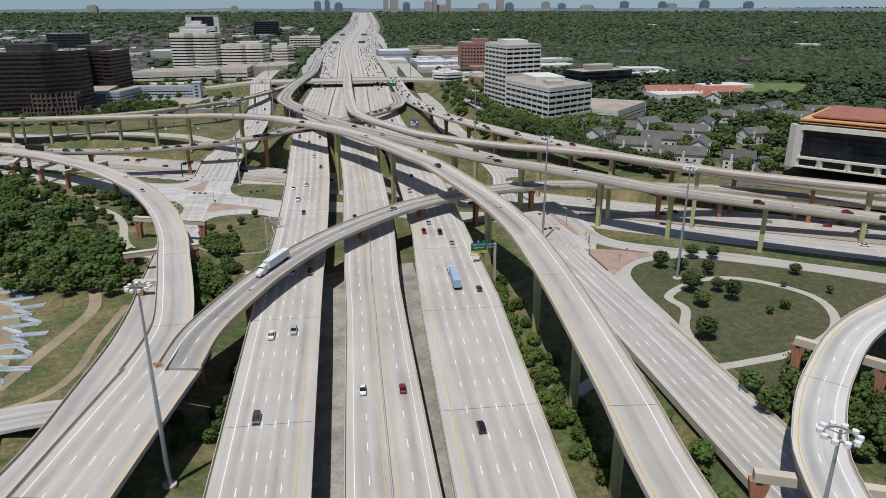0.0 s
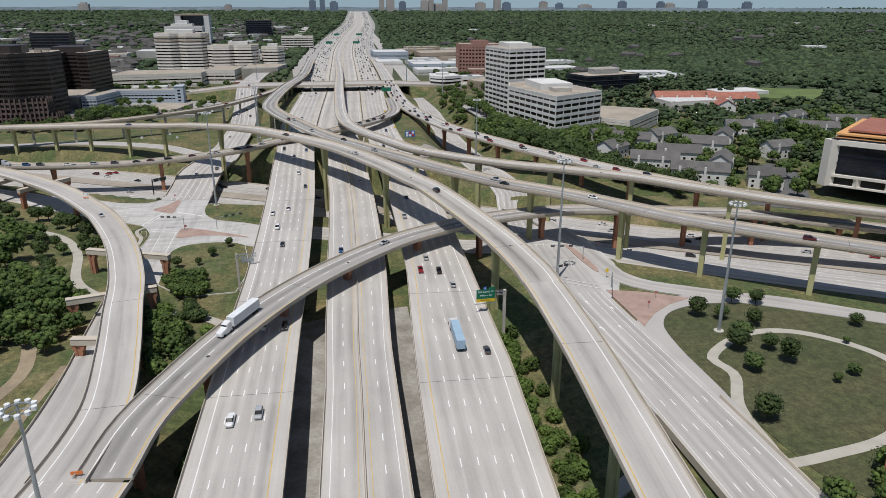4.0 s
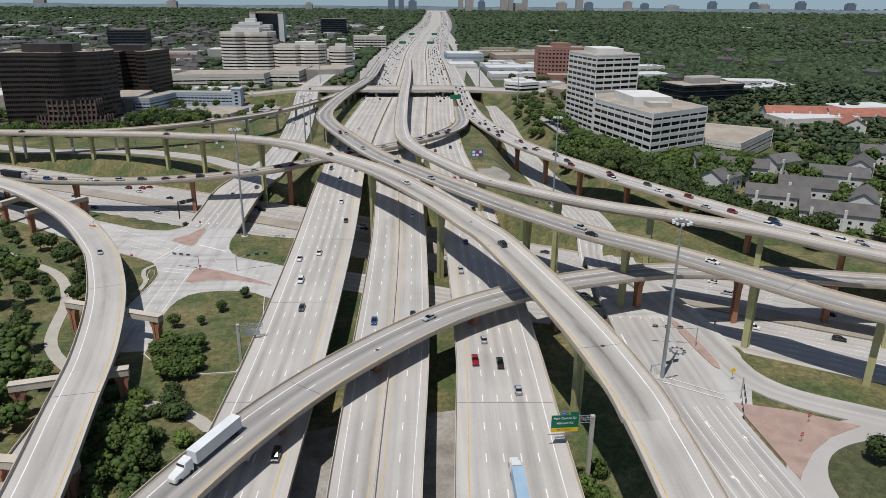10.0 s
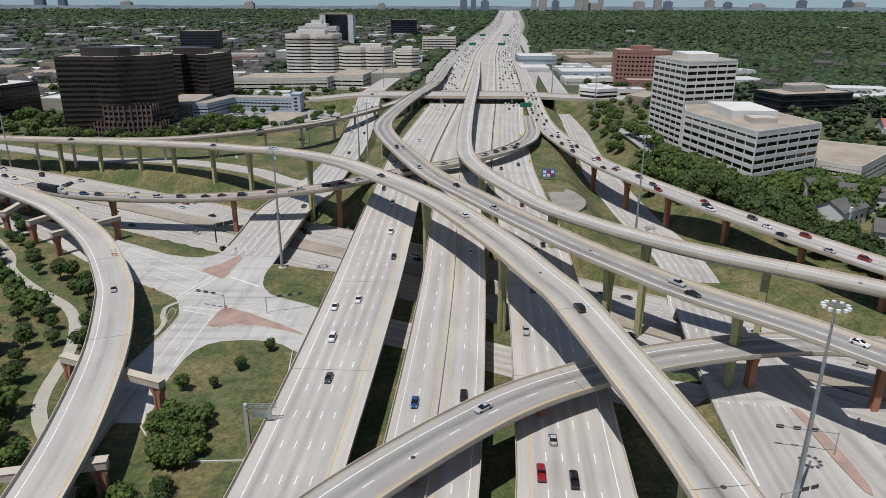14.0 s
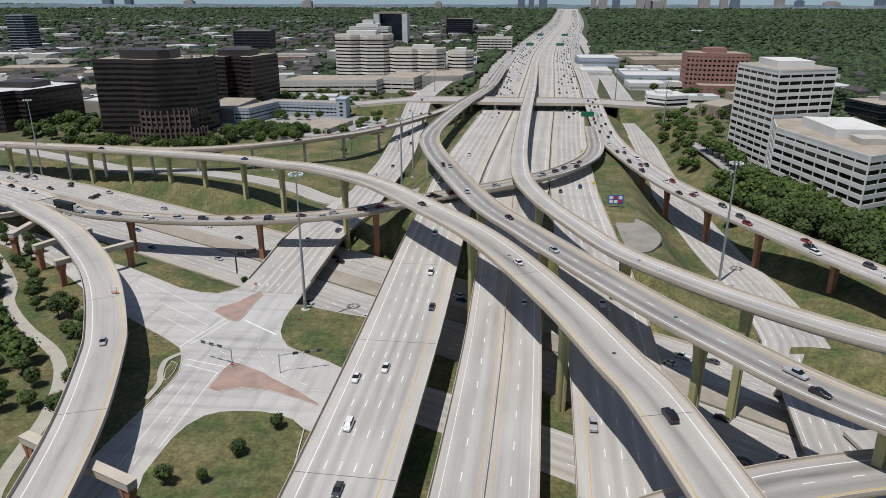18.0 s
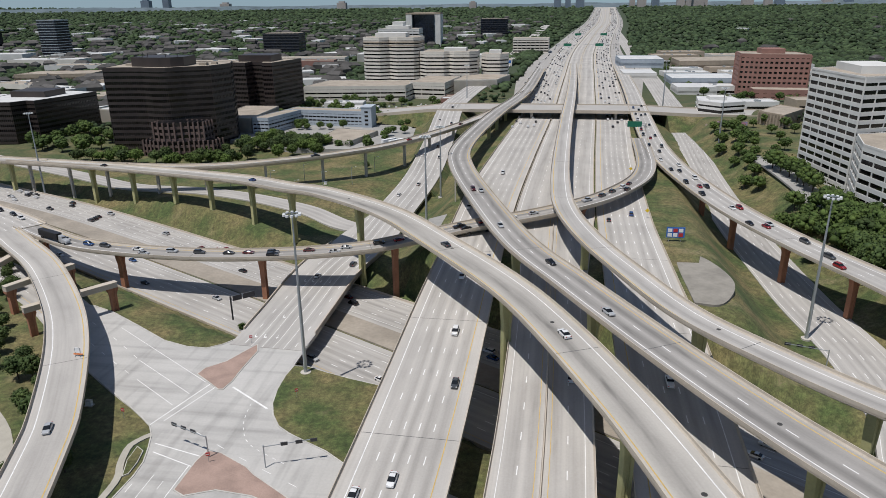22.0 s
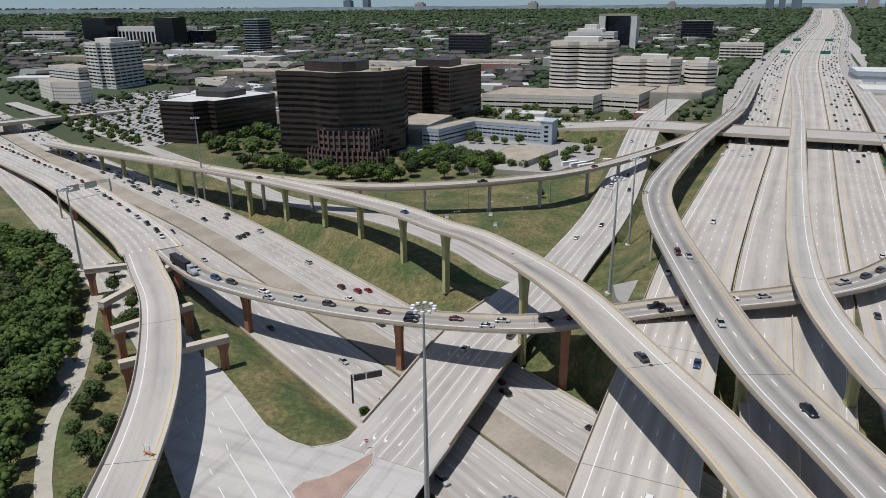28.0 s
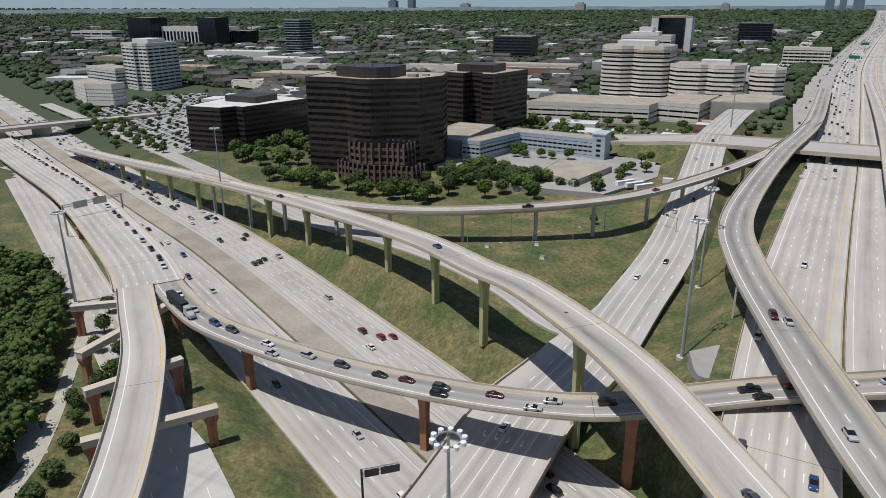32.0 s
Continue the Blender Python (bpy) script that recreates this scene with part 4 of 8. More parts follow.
LAMPW = mat("lamp_housing", (0.7, 0.71, 0.7), 0.4, var=0.05)


def prism(name, poly, z0, z1, m, parent=None, label=""):
    n = len(poly)
    area = sum(poly[i][0] * poly[(i + 1) % n][1] - poly[(i + 1) % n][0] * poly[i][1] for i in range(n))
    if area < 0:
        poly = list(reversed(poly))
    v = [(x, y, z0) for x, y in poly] + [(x, y, z1) for x, y in poly]
    f = [tuple(reversed(range(n))), tuple(range(n, 2 * n))] + [(i, (i + 1) % n, (i + 1) % n + n, i + n) for i in range(n)]
    return pyd(name, v, f, m, parent, label)


def banded(name, label, poly, z0, z1, floors, wall, glass, frac=0.5, gap=0.0, pil=0.5, roofm=GRAVEL, deep=0.35, base=0.0, category="office building", crown=1.0, single=False):
    """A building with a glass core, a proud spandrel band on each floor, upright piers between windows, parapet and roof."""
    cx, cy = sum(p[0] for p in poly) / len(poly), sum(p[1] for p in poly) / len(poly)
    e = empty(name, (cx, cy, z0), label, category)
    lp = [(x - cx, y - cy) for x, y in poly]
    core = inset(lp, deep)
    prism("glazing", core, 0, z1 - z0 - 0.6, glass, e)
    fh = (z1 - z0 - base - crown) / floors
    mesh = None
    for k in range(floors + 1):
        zz = base + k * fh
        if mesh is None:
            ob = prism("spandrel", lp, 0, fh * (1 - frac), wall, e)
            mesh = ob.data
        else:
            ob = obj("spandrel", mesh, e)
        ob.location = (0, 0, min(zz - fh * (1 - frac) * 0.5 if k else zz, z1 - z0 - 1.0 - fh * (1 - frac)))
    prism("roof", inset(lp, 0.25), z1 - z0 - 0.9, z1 - z0 - 0.35, roofm, e)
    n = len(lp)
    for i in range(n):
        a, b = Vector(lp[i]), Vector(lp[(i + 1) % n])
        d = b - a
        L = d.length
        if L < 1.5:
            continue
        d.normalize()
        # parapet on this side
        area = sum(lp[j][0] * lp[(j + 1) % n][1] - lp[(j + 1) % n][0] * lp[j][1] for j in range(n))
        nn = Vector((-d.y, d.x)) * (1 if area > 0 else -1)
        q = [a + d * 0.01, b - d * 0.01, b - d * 0.01 + nn * 0.4, a + d * 0.01 + nn * 0.4]
        prism("parapet", [tuple(v) for v in q], z1 - z0 - crown - 0.2, z1 - z0, wall, e)
        if gap:
            m2 = max(1, int(round(L / gap)))
            if single:
                pm = None
                for k in range(m2 + 1):
                    c = a + d * (L * k / m2)
                    if pm is None:
                        o = [-d * pil / 2 - nn * 0.03, d * pil / 2 - nn * 0.03, d * pil / 2 + nn * 0.3, -d * pil / 2 + nn * 0.3]
                        po = prism("window_pier", [tuple(w) for w in o], base, z1 - z0 - crown, wall, e)
                        pm = po.data
                    else:
                        po = obj("window_pier", pm, e)
                    po.location = (c.x, c.y, 0)
                continue
            v, f = [], []
            for k in range(m2 + 1):
                c = a + d * (L * k / m2)
                o = [c - d * pil / 2 - nn * 0.03, c + d * pil / 2 - nn * 0.03, c + d * pil / 2 + nn * 0.3, c - d * pil / 2 + nn * 0.3]
                bi = len(v)
                v += [(w.x, w.y, base) for w in o] + [(w.x, w.y, z1 - z0 - crown) for w in o]
                f += [(bi, bi + 1, bi + 5, bi + 4), (bi + 1, bi + 2, bi + 6, bi + 5), (bi + 2, bi + 3, bi + 7, bi + 6), (bi + 3, bi, bi + 4, bi + 7)]
            pyd("window_pier", v, f, wall, e)["kind"] = "stuff"
    return e


def roofbox(e, x0, y0, x1, y1, h, m, at):
    """A plant room on the roof of building e; at: world height of the roof."""
    o = e.location
    box("plant_room", x0 - o.x, y0 - o.y, at - o.z, x1 - o.x, y1 - o.y, at - o.z + h, m, e)


def octa(cx, cy, r, q=0.0, sy=1.0, n=8):
    return [(cx + r * math.cos(q + 2 * math.pi * k / n), cy + sy * r * math.sin(q + 2 * math.pi * k / n)) for k in range(n)]


# ---- dark brown office towers ----
A1 = banded("office_tower", "dark brown banded glass office tower with a rounded centre bay", [(-313, 738), (-293, 741), (-284, 741), (-277, 738.5), (-270, 737.5), (-264, 739), (-259, 743), (-254, 747.5), (-238, 757), (-232, 780), (-240, 802), (-318, 786)], -1, 67.5, 16, BROWN, DARKGL, frac=0.52, deep=0.25, gap=1.7, pil=0.14)
_o = A1.location
prism("plant_room", [(x - _o.x, y - _o.y) for x, y in [(-297, 751), (-288, 749), (-272, 746), (-264, 748), (-257, 755), (-258, 776), (-293, 774)]], 67.8, 75, BROWN, A1)
for _x, _y, _w, _h in ((-247, 766, 3, 2.2), (-243, 776, 2.2, 1.6), (-304, 760, 2.5, 1.8), (-300, 770, 1.6, 2.4)):
    box("roof_unit", _x - _w - _o.x, _y - _w * 0.7 - _o.y, 67.9, _x + _w - _o.x, _y + _w * 0.7 - _o.y, 67.9 + _h, GRAVEL, A1)
for _x, _y, _h in ((-290, 756, 7), (-286, 756, 5), (-270, 753, 6), (-262, 756, 4)):
    box("antenna", _x - 0.15 - _o.x, _y - 0.15 - _o.y, 75, _x + 0.15 - _o.x, _y + 0.15 - _o.y, 75 + _h * 0.5, DARKST, A1)
for poly, h in (([(-275, 730), (-266, 728), (-258, 729.5), (-249, 734), (-238, 735.5), (-237, 748), (-274, 744)], 30), ([(-284, 729), (-274, 726.5), (-262, 724), (-254, 725.5), (-244, 730), (-230, 731.5), (-228, 744), (-282, 742)], 17)):
    p2 = [(x - _o.x, y - _o.y) for x, y in poly]
    nf = int(h / 4.3)
    prism("podium_glazing", inset(p2, 0.5), 0, h - 0.5, DARKGL, A1)
    for k in range(nf + 1):
        prism("podium_band", p2, max(0, k * 4.3 - 0.9), k * 4.3 + 0.9, PINKST, A1)
    for i in range(len(p2)):
        a, b = Vector(p2[i]), Vector(p2[(i + 1) % len(p2)])
        m2 = max(1, int((b - a).length / 3.4))
        for k in range(m2):
            c = a.lerp(b, k / m2)
            box("podium_pier", c.x - 0.6, c.y - 0.6, 0, c.x + 0.6, c.y + 0.6, h, PINKST, A1)
A2 = banded("office_tower", "dark brown banded glass office tower behind a taller one", [(-282, 879), (-262, 876), (-259, 886), (-249, 885), (-246, 876), (-236, 876), (-226, 928), (-274, 936)], 1, 60, 14, BROWN, DARKGL, frac=0.52, deep=0.25, gap=1.7, pil=0.14)
roofbox(A2, -274, 890, -242, 918, 6, BROWN, 59.5)
A3 = banded("office_block", "lower dark brown banded office block with pale roof", [(-447, 759), (-415, 762), (-410, 774), (-402, 773), (-396, 800), (-388, 836), (-462, 850)], 1, 38, 9, BROWN, DARKGL, frac=0.52, deep=0.25, roofm=WROOF, gap=1.7, pil=0.14)
roofbox(A3, -440, 795, -408, 822, 5, BROWN, 37.6)
# ---- cream hospital-like complex and its garages ----
W1 = banded("office_tower", "cream banded office tower with chamfered twin lobes", [(-206.8, 1101.3), (-203.2, 1095), (-184.4, 1090.5), (-178.1, 1094.1), (-173.6, 1097.7), (-169.2, 1094.1), (-162.9, 1090.5), (-143.2, 1093.2), (-137.8, 1099.5), (-136, 1129.9), (-144.1, 1138.9), (-201.4, 1137.1), (-207.7, 1129.9)], 8, 71.6, 15, CREAM, DARKGL, frac=0.4)
roofbox(W1, -192.4, 1104.8, -154.8, 1129.9, 5, WHITEW, 71.1)
for _z, _h in ((53.6, 1.2), (57.4, 1.6)):
    prism("tan_band", [(x * 1.004, y * 1.004) for x, y in [(p[0] - W1.location.x, p[1] - W1.location.y) for p in [(-206.8, 1101.3), (-203.2, 1095), (-184.4, 1090.5), (-178.1, 1094.1), (-173.6, 1097.7), (-169.2, 1094.1), (-162.9, 1090.5), (-143.2, 1093.2), (-137.8, 1099.5), (-136, 1129.9), (-144.1, 1138.9), (-201.4, 1137.1), (-207.7, 1129.9)]]], _z, _z + _h, TANW, W1)
W1b = banded("office_tower", "pale stepped tower rising behind a cream one", [(-203.2, 1169.3), (-149.5, 1169.3), (-149.5, 1198), (-203.2, 1198)], 8, 78.8, 17, WHITEW, DARKGL, frac=0.4, gap=9)
roofbox(W1b, -194.2, 1172.9, -163.8, 1194.4, 4, WHITEW, 78.2)
roofbox(W1b, -185.3, 1174.7, -171, 1192.6, 9, WHITEW, 78.2)
W2 = banded("office_block", "cream banded office block with chamfered corners", [(-136.9, 1099.5), (-128, 1088.7), (-106.5, 1088.7), (-100.2, 1094.1), (-94, 1088.7), (-76, 1090.5), (-67.1, 1101.3), (-67.1, 1128.1), (-135.1, 1129.9)], 8, 55.5, 11, CREAM, DARKGL, frac=0.4)
roofbox(W2, -108.3, 1104.8, -81.4, 1121, 4, WHITEW, 55)
W3 = banded("office_block", "cream banded office block with chamfered corners", [(-63.5, 1112), (-56.3, 1103.1), (-40.2, 1103.1), (-31.3, 1112), (-31.3, 1135.3), (-61.7, 1137.1)], 8, 51.9, 10, CREAM, DARKGL, frac=0.4)
roofbox(W3, -54.6, 1115.6, -40.2, 1129.9, 4, WHITEW, 51.4)
banded("parking_garage", "long cream parking garage with open levels", [(-243, 978), (-135, 993), (-128, 1046), (-234, 1040)], 8, 27, 4, CREAM, DARKGL, frac=0.38, deep=0.8, gap=14, category="garage")
banded("parking_garage", "cream parking garage with open levels", [(-135, 1018), (-95, 1012), (-86, 1082), (-126, 1088)], 8, 28, 4, CREAM, DARKGL, frac=0.38, deep=0.8, gap=13, category="garage")
banded("parking_garage", "cream garage block with a blank front wall", [(-88, 1036), (-40, 1046), (-28, 1100), (-80, 1104)], 8, 28.5, 1, CREAM, CREAM, frac=0.02, deep=0.2, category="garage")
_dt = banded("glass_tower", "black glass tower framed by tall pale end walls", [(-270, 1790), (-222, 1780), (-216, 1815), (-264, 1825)], 20, 86, 16, BLUEGL, BLUEGL, frac=0.8, deep=0.2)
for x0, x1 in ((-284, -271), (-222, -209)):
    box("end_wall", x0 - _dt.location.x, -20, 0, x1 - _dt.location.x, 22, 70, WHITEW, _dt)
box("crown_wall", -284.2 - _dt.location.x, -20.3, 66.5, -208.8 - _dt.location.x, 22.3, 70, TANW, _dt)
# ---- hotel ----
H1 = banded("motel", "pale blue and white motel wing with balconies", [(-226, 797), (-212, 796), (-200, 842), (-214, 844)], 9, 22.6, 4, BLUEW, DARKGL, frac=0.42, gap=4.0, category="motel", single=True, roofm=GRAVEL)
H2 = banded("motel", "pale blue and white motel wing with balconies", [(-213, 845), (-139, 836), (-137, 851), (-211, 860)], 9, 22.6, 4, BLUEW, DARKGL, frac=0.42, gap=4.0, category="motel", single=True, roofm=GRAVEL)
_mt = empty("stair_tower", (-139, 843, 8.5), "pale blue stair tower at the end of a motel wing", "motel")
box("wall_box", -4.5, -8.5, 0, 4.5, 8.5, 17.5, BLUEW, _mt)
box("cornice", -4.9, -8.9, 17.5, 4.9, 8.9, 18.3, BLUEW, _mt)
for _z in (2.5, 6, 9.5, 13):
    box("window", -1.5, -8.6, _z, 1.5, -8.45, _z + 1.6, DARKGL, _mt)
banded("motel_lobby", "low flat-roofed motel lobby block", [(-159, 766), (-132, 752), (-121, 800), (-158, 808)], 8.5, 13, 1, PIERGRY, DARKGL, frac=0.4, gap=6, category="motel")
# ---- white offices and dark towers to the west ----
L1 = banded("office_building", "white office building with stepped corner and small square windows", [(-808, 1002), (-774, 991), (-770, 995), (-752, 993), (-761, 1051), (-810, 1062)], 10, 68, 13, WHITEW, DARKGL, frac=0.45, gap=12, pil=1.2, single=True)
roofbox(L1, -798, 1012, -770, 1040, 5, WHITEW, 67.4)
banded("parking_garage", "white parking garage beside an office building", [(-893, 1010), (-812, 990), (-806, 1012), (-880, 1040)], 10, 36, 6, WHITEW, DARKGL, frac=0.4, gap=9, category="garage")
banded("hotel_block", "pale ribbed concrete hotel block", [(-772, 900), (-724, 878), (-690, 886), (-690, 902), (-726, 900), (-768, 918)], 8, 32, 6, CREAM, DARKGL, frac=0.3, gap=3.2, pil=1.5, category="hotel")
banded("glass_tower", "black glass office tower in trees", [(-1508, 1600), (-1430, 1600), (-1426, 1650), (-1510, 1648)], 12, 86, 1, BLUEGL, BLUEGL, frac=0.9)
banded("glass_tower", "black glass office tower in trees", [(-1237, 1560), (-1183, 1560), (-1186, 1606), (-1240, 1606)], 8, 87.5, 1, BLUEGL, BLUEGL, frac=0.9)
banded("office_building", "white ribbed office building between black towers", [(-1425, 1630), (-1215, 1630), (-1215, 1668), (-1425, 1668)], 12, 66, 1, WHITEW, BLUEGL, frac=0.8, gap=12, pil=4)
banded("glass_block", "dark glass office block in trees", [(-1214, 1640), (-1166, 1640), (-1166, 1680), (-1214, 1680)], 12, 57, 1, BLUEGL, BLUEGL, frac=0.9)
banded("glass_tower", "slim blue glass office tower", [(-903, 1450), (-869, 1452), (-864, 1484), (-900, 1484)], 12, 87.5, 16, STEELG, BLUEGL, frac=0.75)
banded("office_building", "white low office building in trees", [(-1750, 1620), (-1620, 1640), (-1625, 1680), (-1750, 1670)], 20, 52, 3, WHITEW, BLUEGL, frac=0.6, gap=30, pil=3)
banded("office_building", "long white low office building", [(-1620, 1560), (-1520, 1570), (-1525, 1600), (-1620, 1595)], 20, 40, 3, WHITEW, BLUEGL, frac=0.6)
banded("glass_block", "dark grey cube office building", [(-520, 1560), (-450, 1565), (-452, 1610), (-520, 1606)], 20, 58, 7, DARKST, BLUEGL, frac=0.6)
banded("office_building", "long low tan office building with dark windows", [(-430, 1330), (-300, 1345), (-302, 1375), (-432, 1362)], 16, 30, 3, CREAM, DARKGL, frac=0.5, gap=10)
banded("warehouse", "white low warehouse in trees", [(-300, 1420), (-220, 1420), (-220, 1470), (-300, 1470)], 16, 30, 1, WHITEW, WHITEW, frac=0.02, roofm=WROOF)
banded("warehouse", "low grey building with a white roof behind dark offices", [(-400, 850), (-300, 838), (-285, 905), (-390, 918)], 2, 20, 1, CREAM, CREAM, frac=0.02, roofm=WROOF)
banded("parking_garage", "low concrete deck between dark towers", [(-262, 800), (-228, 798), (-230, 868), (-262, 868)], 0, 22, 1, PIERGRY, PIERGRY, frac=0.02, category="garage")
banded("office_building", "tan and dark banded mid-rise beside the highway", [(-44, 1560), (20, 1560), (22, 1600), (-44, 1600)], 18, 48, 6, CREAM, DARKGL, frac=0.5, gap=8)
banded("glass_block", "dark green glass office block", [(-150, 2100), (-80, 2100), (-80, 2150), (-150, 2150)], 25, 70, 8, DARKST, BLUEGL, frac=0.8)
# ---- white office on the east side ----
OZ = 15.0
O1 = banded("office_tower", "white office tower with rows of dark windows", [(157.5, 672), (164.5, 621), (202.5, 637), (195.5, 688)], OZ, 74.5, 14, WHITEW, DARKGL, frac=0.5, gap=8.6, pil=0.6, crown=1.5, single=True)
roofbox(O1, 169.5, 640, 190.5, 672, 4, WHITEW, 74)
O2 = banded("office_wing", "lower white office wing with rows of dark windows", [(156.5, 592), (169.9, 518.3), (217.6, 547.3), (203.5, 632), (164.5, 619)], OZ, 47.4, 7, WHITEW, DARKGL, frac=0.5, gap=9.2, pil=0.6, crown=1.2, single=True)
roofbox(O2, 172.5, 560, 198.5, 600, 5, WHITEW, 46.9)
roofbox(O2, 178.5, 546, 192.5, 558, 3, PIERGRY, 46.9)
banded("parking_garage", "pale parking garage with open levels", [(216, 556), (236, 533), (288, 586), (246, 616)], 13, 26, 4, CREAM, DARKGL, frac=0.4, deep=0.8, gap=12, category="garage")
R1B = banded("brick_building", "red-brown brick building with rows of square windows", [(210, 1014), (226, 1006), (272, 998), (270, 1040), (214, 1050)], 18, 58.5, 8, REDBR, DARKGL, frac=0.42, gap=4.5, pil=1.9, single=True)
roofbox(R1B, 230, 1014, 252, 1034, 5, REDBR, 58)
banded("brick_building", "low red brick building wing", [(216, 978), (276, 972), (276, 994), (218, 1000)], 16, 27, 2, REDBR, DARKGL, frac=0.4, gap=8, pil=4)
banded("glass_block", "low black glass office with a white plant room", [(300, 770), (372, 790), (362, 830), (292, 812)], 15, 36, 4, DARKST, BLUEGL, frac=0.85, roofm=GRAVEL)
banded("plant_house", "white plant house on a roof", [(318, 790), (350, 798), (346, 815), (315, 806)], 35.7, 42, 1, WHITEW, WHITEW, frac=0.02)
LO = banded("office_building", "white and black striped low office building", [(142, 870), (157, 855), (179, 866), (176, 898), (146, 900)], 11, 30, 4, WHITEW, DARKGL, frac=0.55, roofm=WROOF)
roofbox(LO, 152, 874, 166, 888, 3, WHITEW, 29.5)
banded("tan_block", "tan ribbed windowless office block", [(175, 814), (187, 793), (213, 828), (201, 850)], 10, 30, 1, TANW, TANW, frac=0.02, gap=3, pil=1.2)
banded("shop", "low tan shop with billboard", [(138, 819), (170, 801), (177, 813), (144, 832)], 11, 18, 1, TANW, DARKGL, frac=0.4, gap=6)
_bb = empty("billboard", (153, 800, 11.5), "red white and blue roadside billboard", "billboard")
box("panel", -11, -0.3, 5, 11, 0.3, 12, mat("billboard_print", (0.55, 0.2, 0.2), 0.6, var=0.3, scale=0.3, fine=0.6, second=(0.12, 0.25, 0.5)), _bb)
box("post", -0.4, 0.3, 0, 0.4, 0.9, 6, STEELG, _bb)
for poly, z1, wm, lab in (([(110, 1150), (150, 1150), (150, 1200), (110, 1200)], 26, WHITEW, "white flat-roofed store"), ([(158, 1090), (235, 1095), (232, 1150), (158, 1145)], 26, BLUEW, "pale blue flat-roofed store"), ([(150, 1010), (190, 1012), (188, 1050), (150, 1050)], 25, WHITEW, "white flat-roofed store"), ([(120, 1290), (180, 1290), (180, 1360), (120, 1360)], 32, BLUEW, "pale blue warehouse store"), ([(200, 1280), (300, 1300), (290, 1370), (200, 1350)], 30, TANW, "tan flat-roofed store"), ([(240, 1060), (300, 1070), (295, 1110), (240, 1100)], 25, TANW, "tan flat-roofed store"), ([(330, 1000), (390, 1010), (385, 1050), (330, 1040)], 25, WHITEW, "white flat-roofed store"), ([(-300, 1010), (-255, 1018), (-258, 1050), (-300, 1045)], 18, TANW, "tan flat-roofed annex"), ([(-180, 905), (-150, 903), (-148, 925), (-178, 928)], 15, WHITEW, "white flat-roofed restaurant"), ([(-120, 900), (-92, 898), (-92, 914), (-118, 916)], 16, WHITEW, "white petrol station shop"), ([(-92, 960), (-66, 962), (-68, 978), (-92, 976)], 18, REDBR, "red restaurant with pitched trim"), ([(-560, 1080), (-440, 1100), (-450, 1150), (-560, 1130)], 22, TANW, "tan flat-roofed store"), ([(-700, 1120), (-600, 1140), (-610, 1190), (-700, 1170)], 24, TANW, "tan flat-roofed store"), ([(-520, 960), (-450, 975), (-460, 1020), (-520, 1005)], 16, TANW, "tan flat-roofed store"), ([(330, 640), (400, 650), (395, 680), (330, 672)], 24, CREAM, "cream flat-roofed building"), ([(420, 700), (480, 706), (476, 740), (420, 732)], 24, WHITEW, "white flat-roofed building")):
    banded("store", lab + " among car parks", poly, float(np.mean([ground_z(*q) for q in poly])) - 1.0, z1, 1, wm, wm if z1 > 20 else DARKGL, frac=0.35, gap=9, roofm=WROOF if wm is not TANW else GRAVEL, category="store")
# ---- orange-roofed building at the east edge ----
OB = banded("office_building", "pale office with black glass front and orange tile crown", [(292, 388), (344, 326), (402, 372), (350, 432)], 9, 37, 6, BLUEGL, BLUEGL, frac=0.8, roofm=GRAVEL)
_o = OB.location
for (ax, ay), (bx, by) in (((292, 388), (344, 326)), ((292, 388), (350, 432))):
    for k in range(6):
        t = k / 5
        if k == 0 and bx == 350:
            continue
        if 0 < k < 5 and (bx, by) == (344, 326):
            zt = 6
        else:
            zt = 27
        c = (ax + (bx - ax) * t - _o.x, ay + (by - ay) * t - _o.y)
        box("column", c[0] - (3 if k in (0, 5) else 1.4), c[1] - (3 if k in (0, 5) else 1.4), 0, c[0] + (3 if k in (0, 5) else 1.4), c[1] + (3 if k in (0, 5) else 1.4), zt, CREAM, OB)
p2 = [(x - _o.x, y - _o.y) for x, y in [(290, 388), (344, 323.5), (404.5, 372), (350, 434.5)]]
for z0, z1, m in ((0, 1, CREAM), (5.5, 7, CREAM), (24, 27, CREAM), (27.4, 28.4, ORANGE), (29.6, 30.6, ORANGE), (31.5, 32.5, REDROOF)):
    prism("crown_band", p2 if z0 < 27.2 else inset(p2, 2.0 if z0 < 31 else 7), z0, z1, m, OB)


prism("side_wall", [(x - _o.x, y - _o.y) for x, y in [(291.9, 388.2), (349.9, 432.2), (349.2, 433.1), (291.2, 389.1)]], 1.2, 23.8, CREAM, OB)
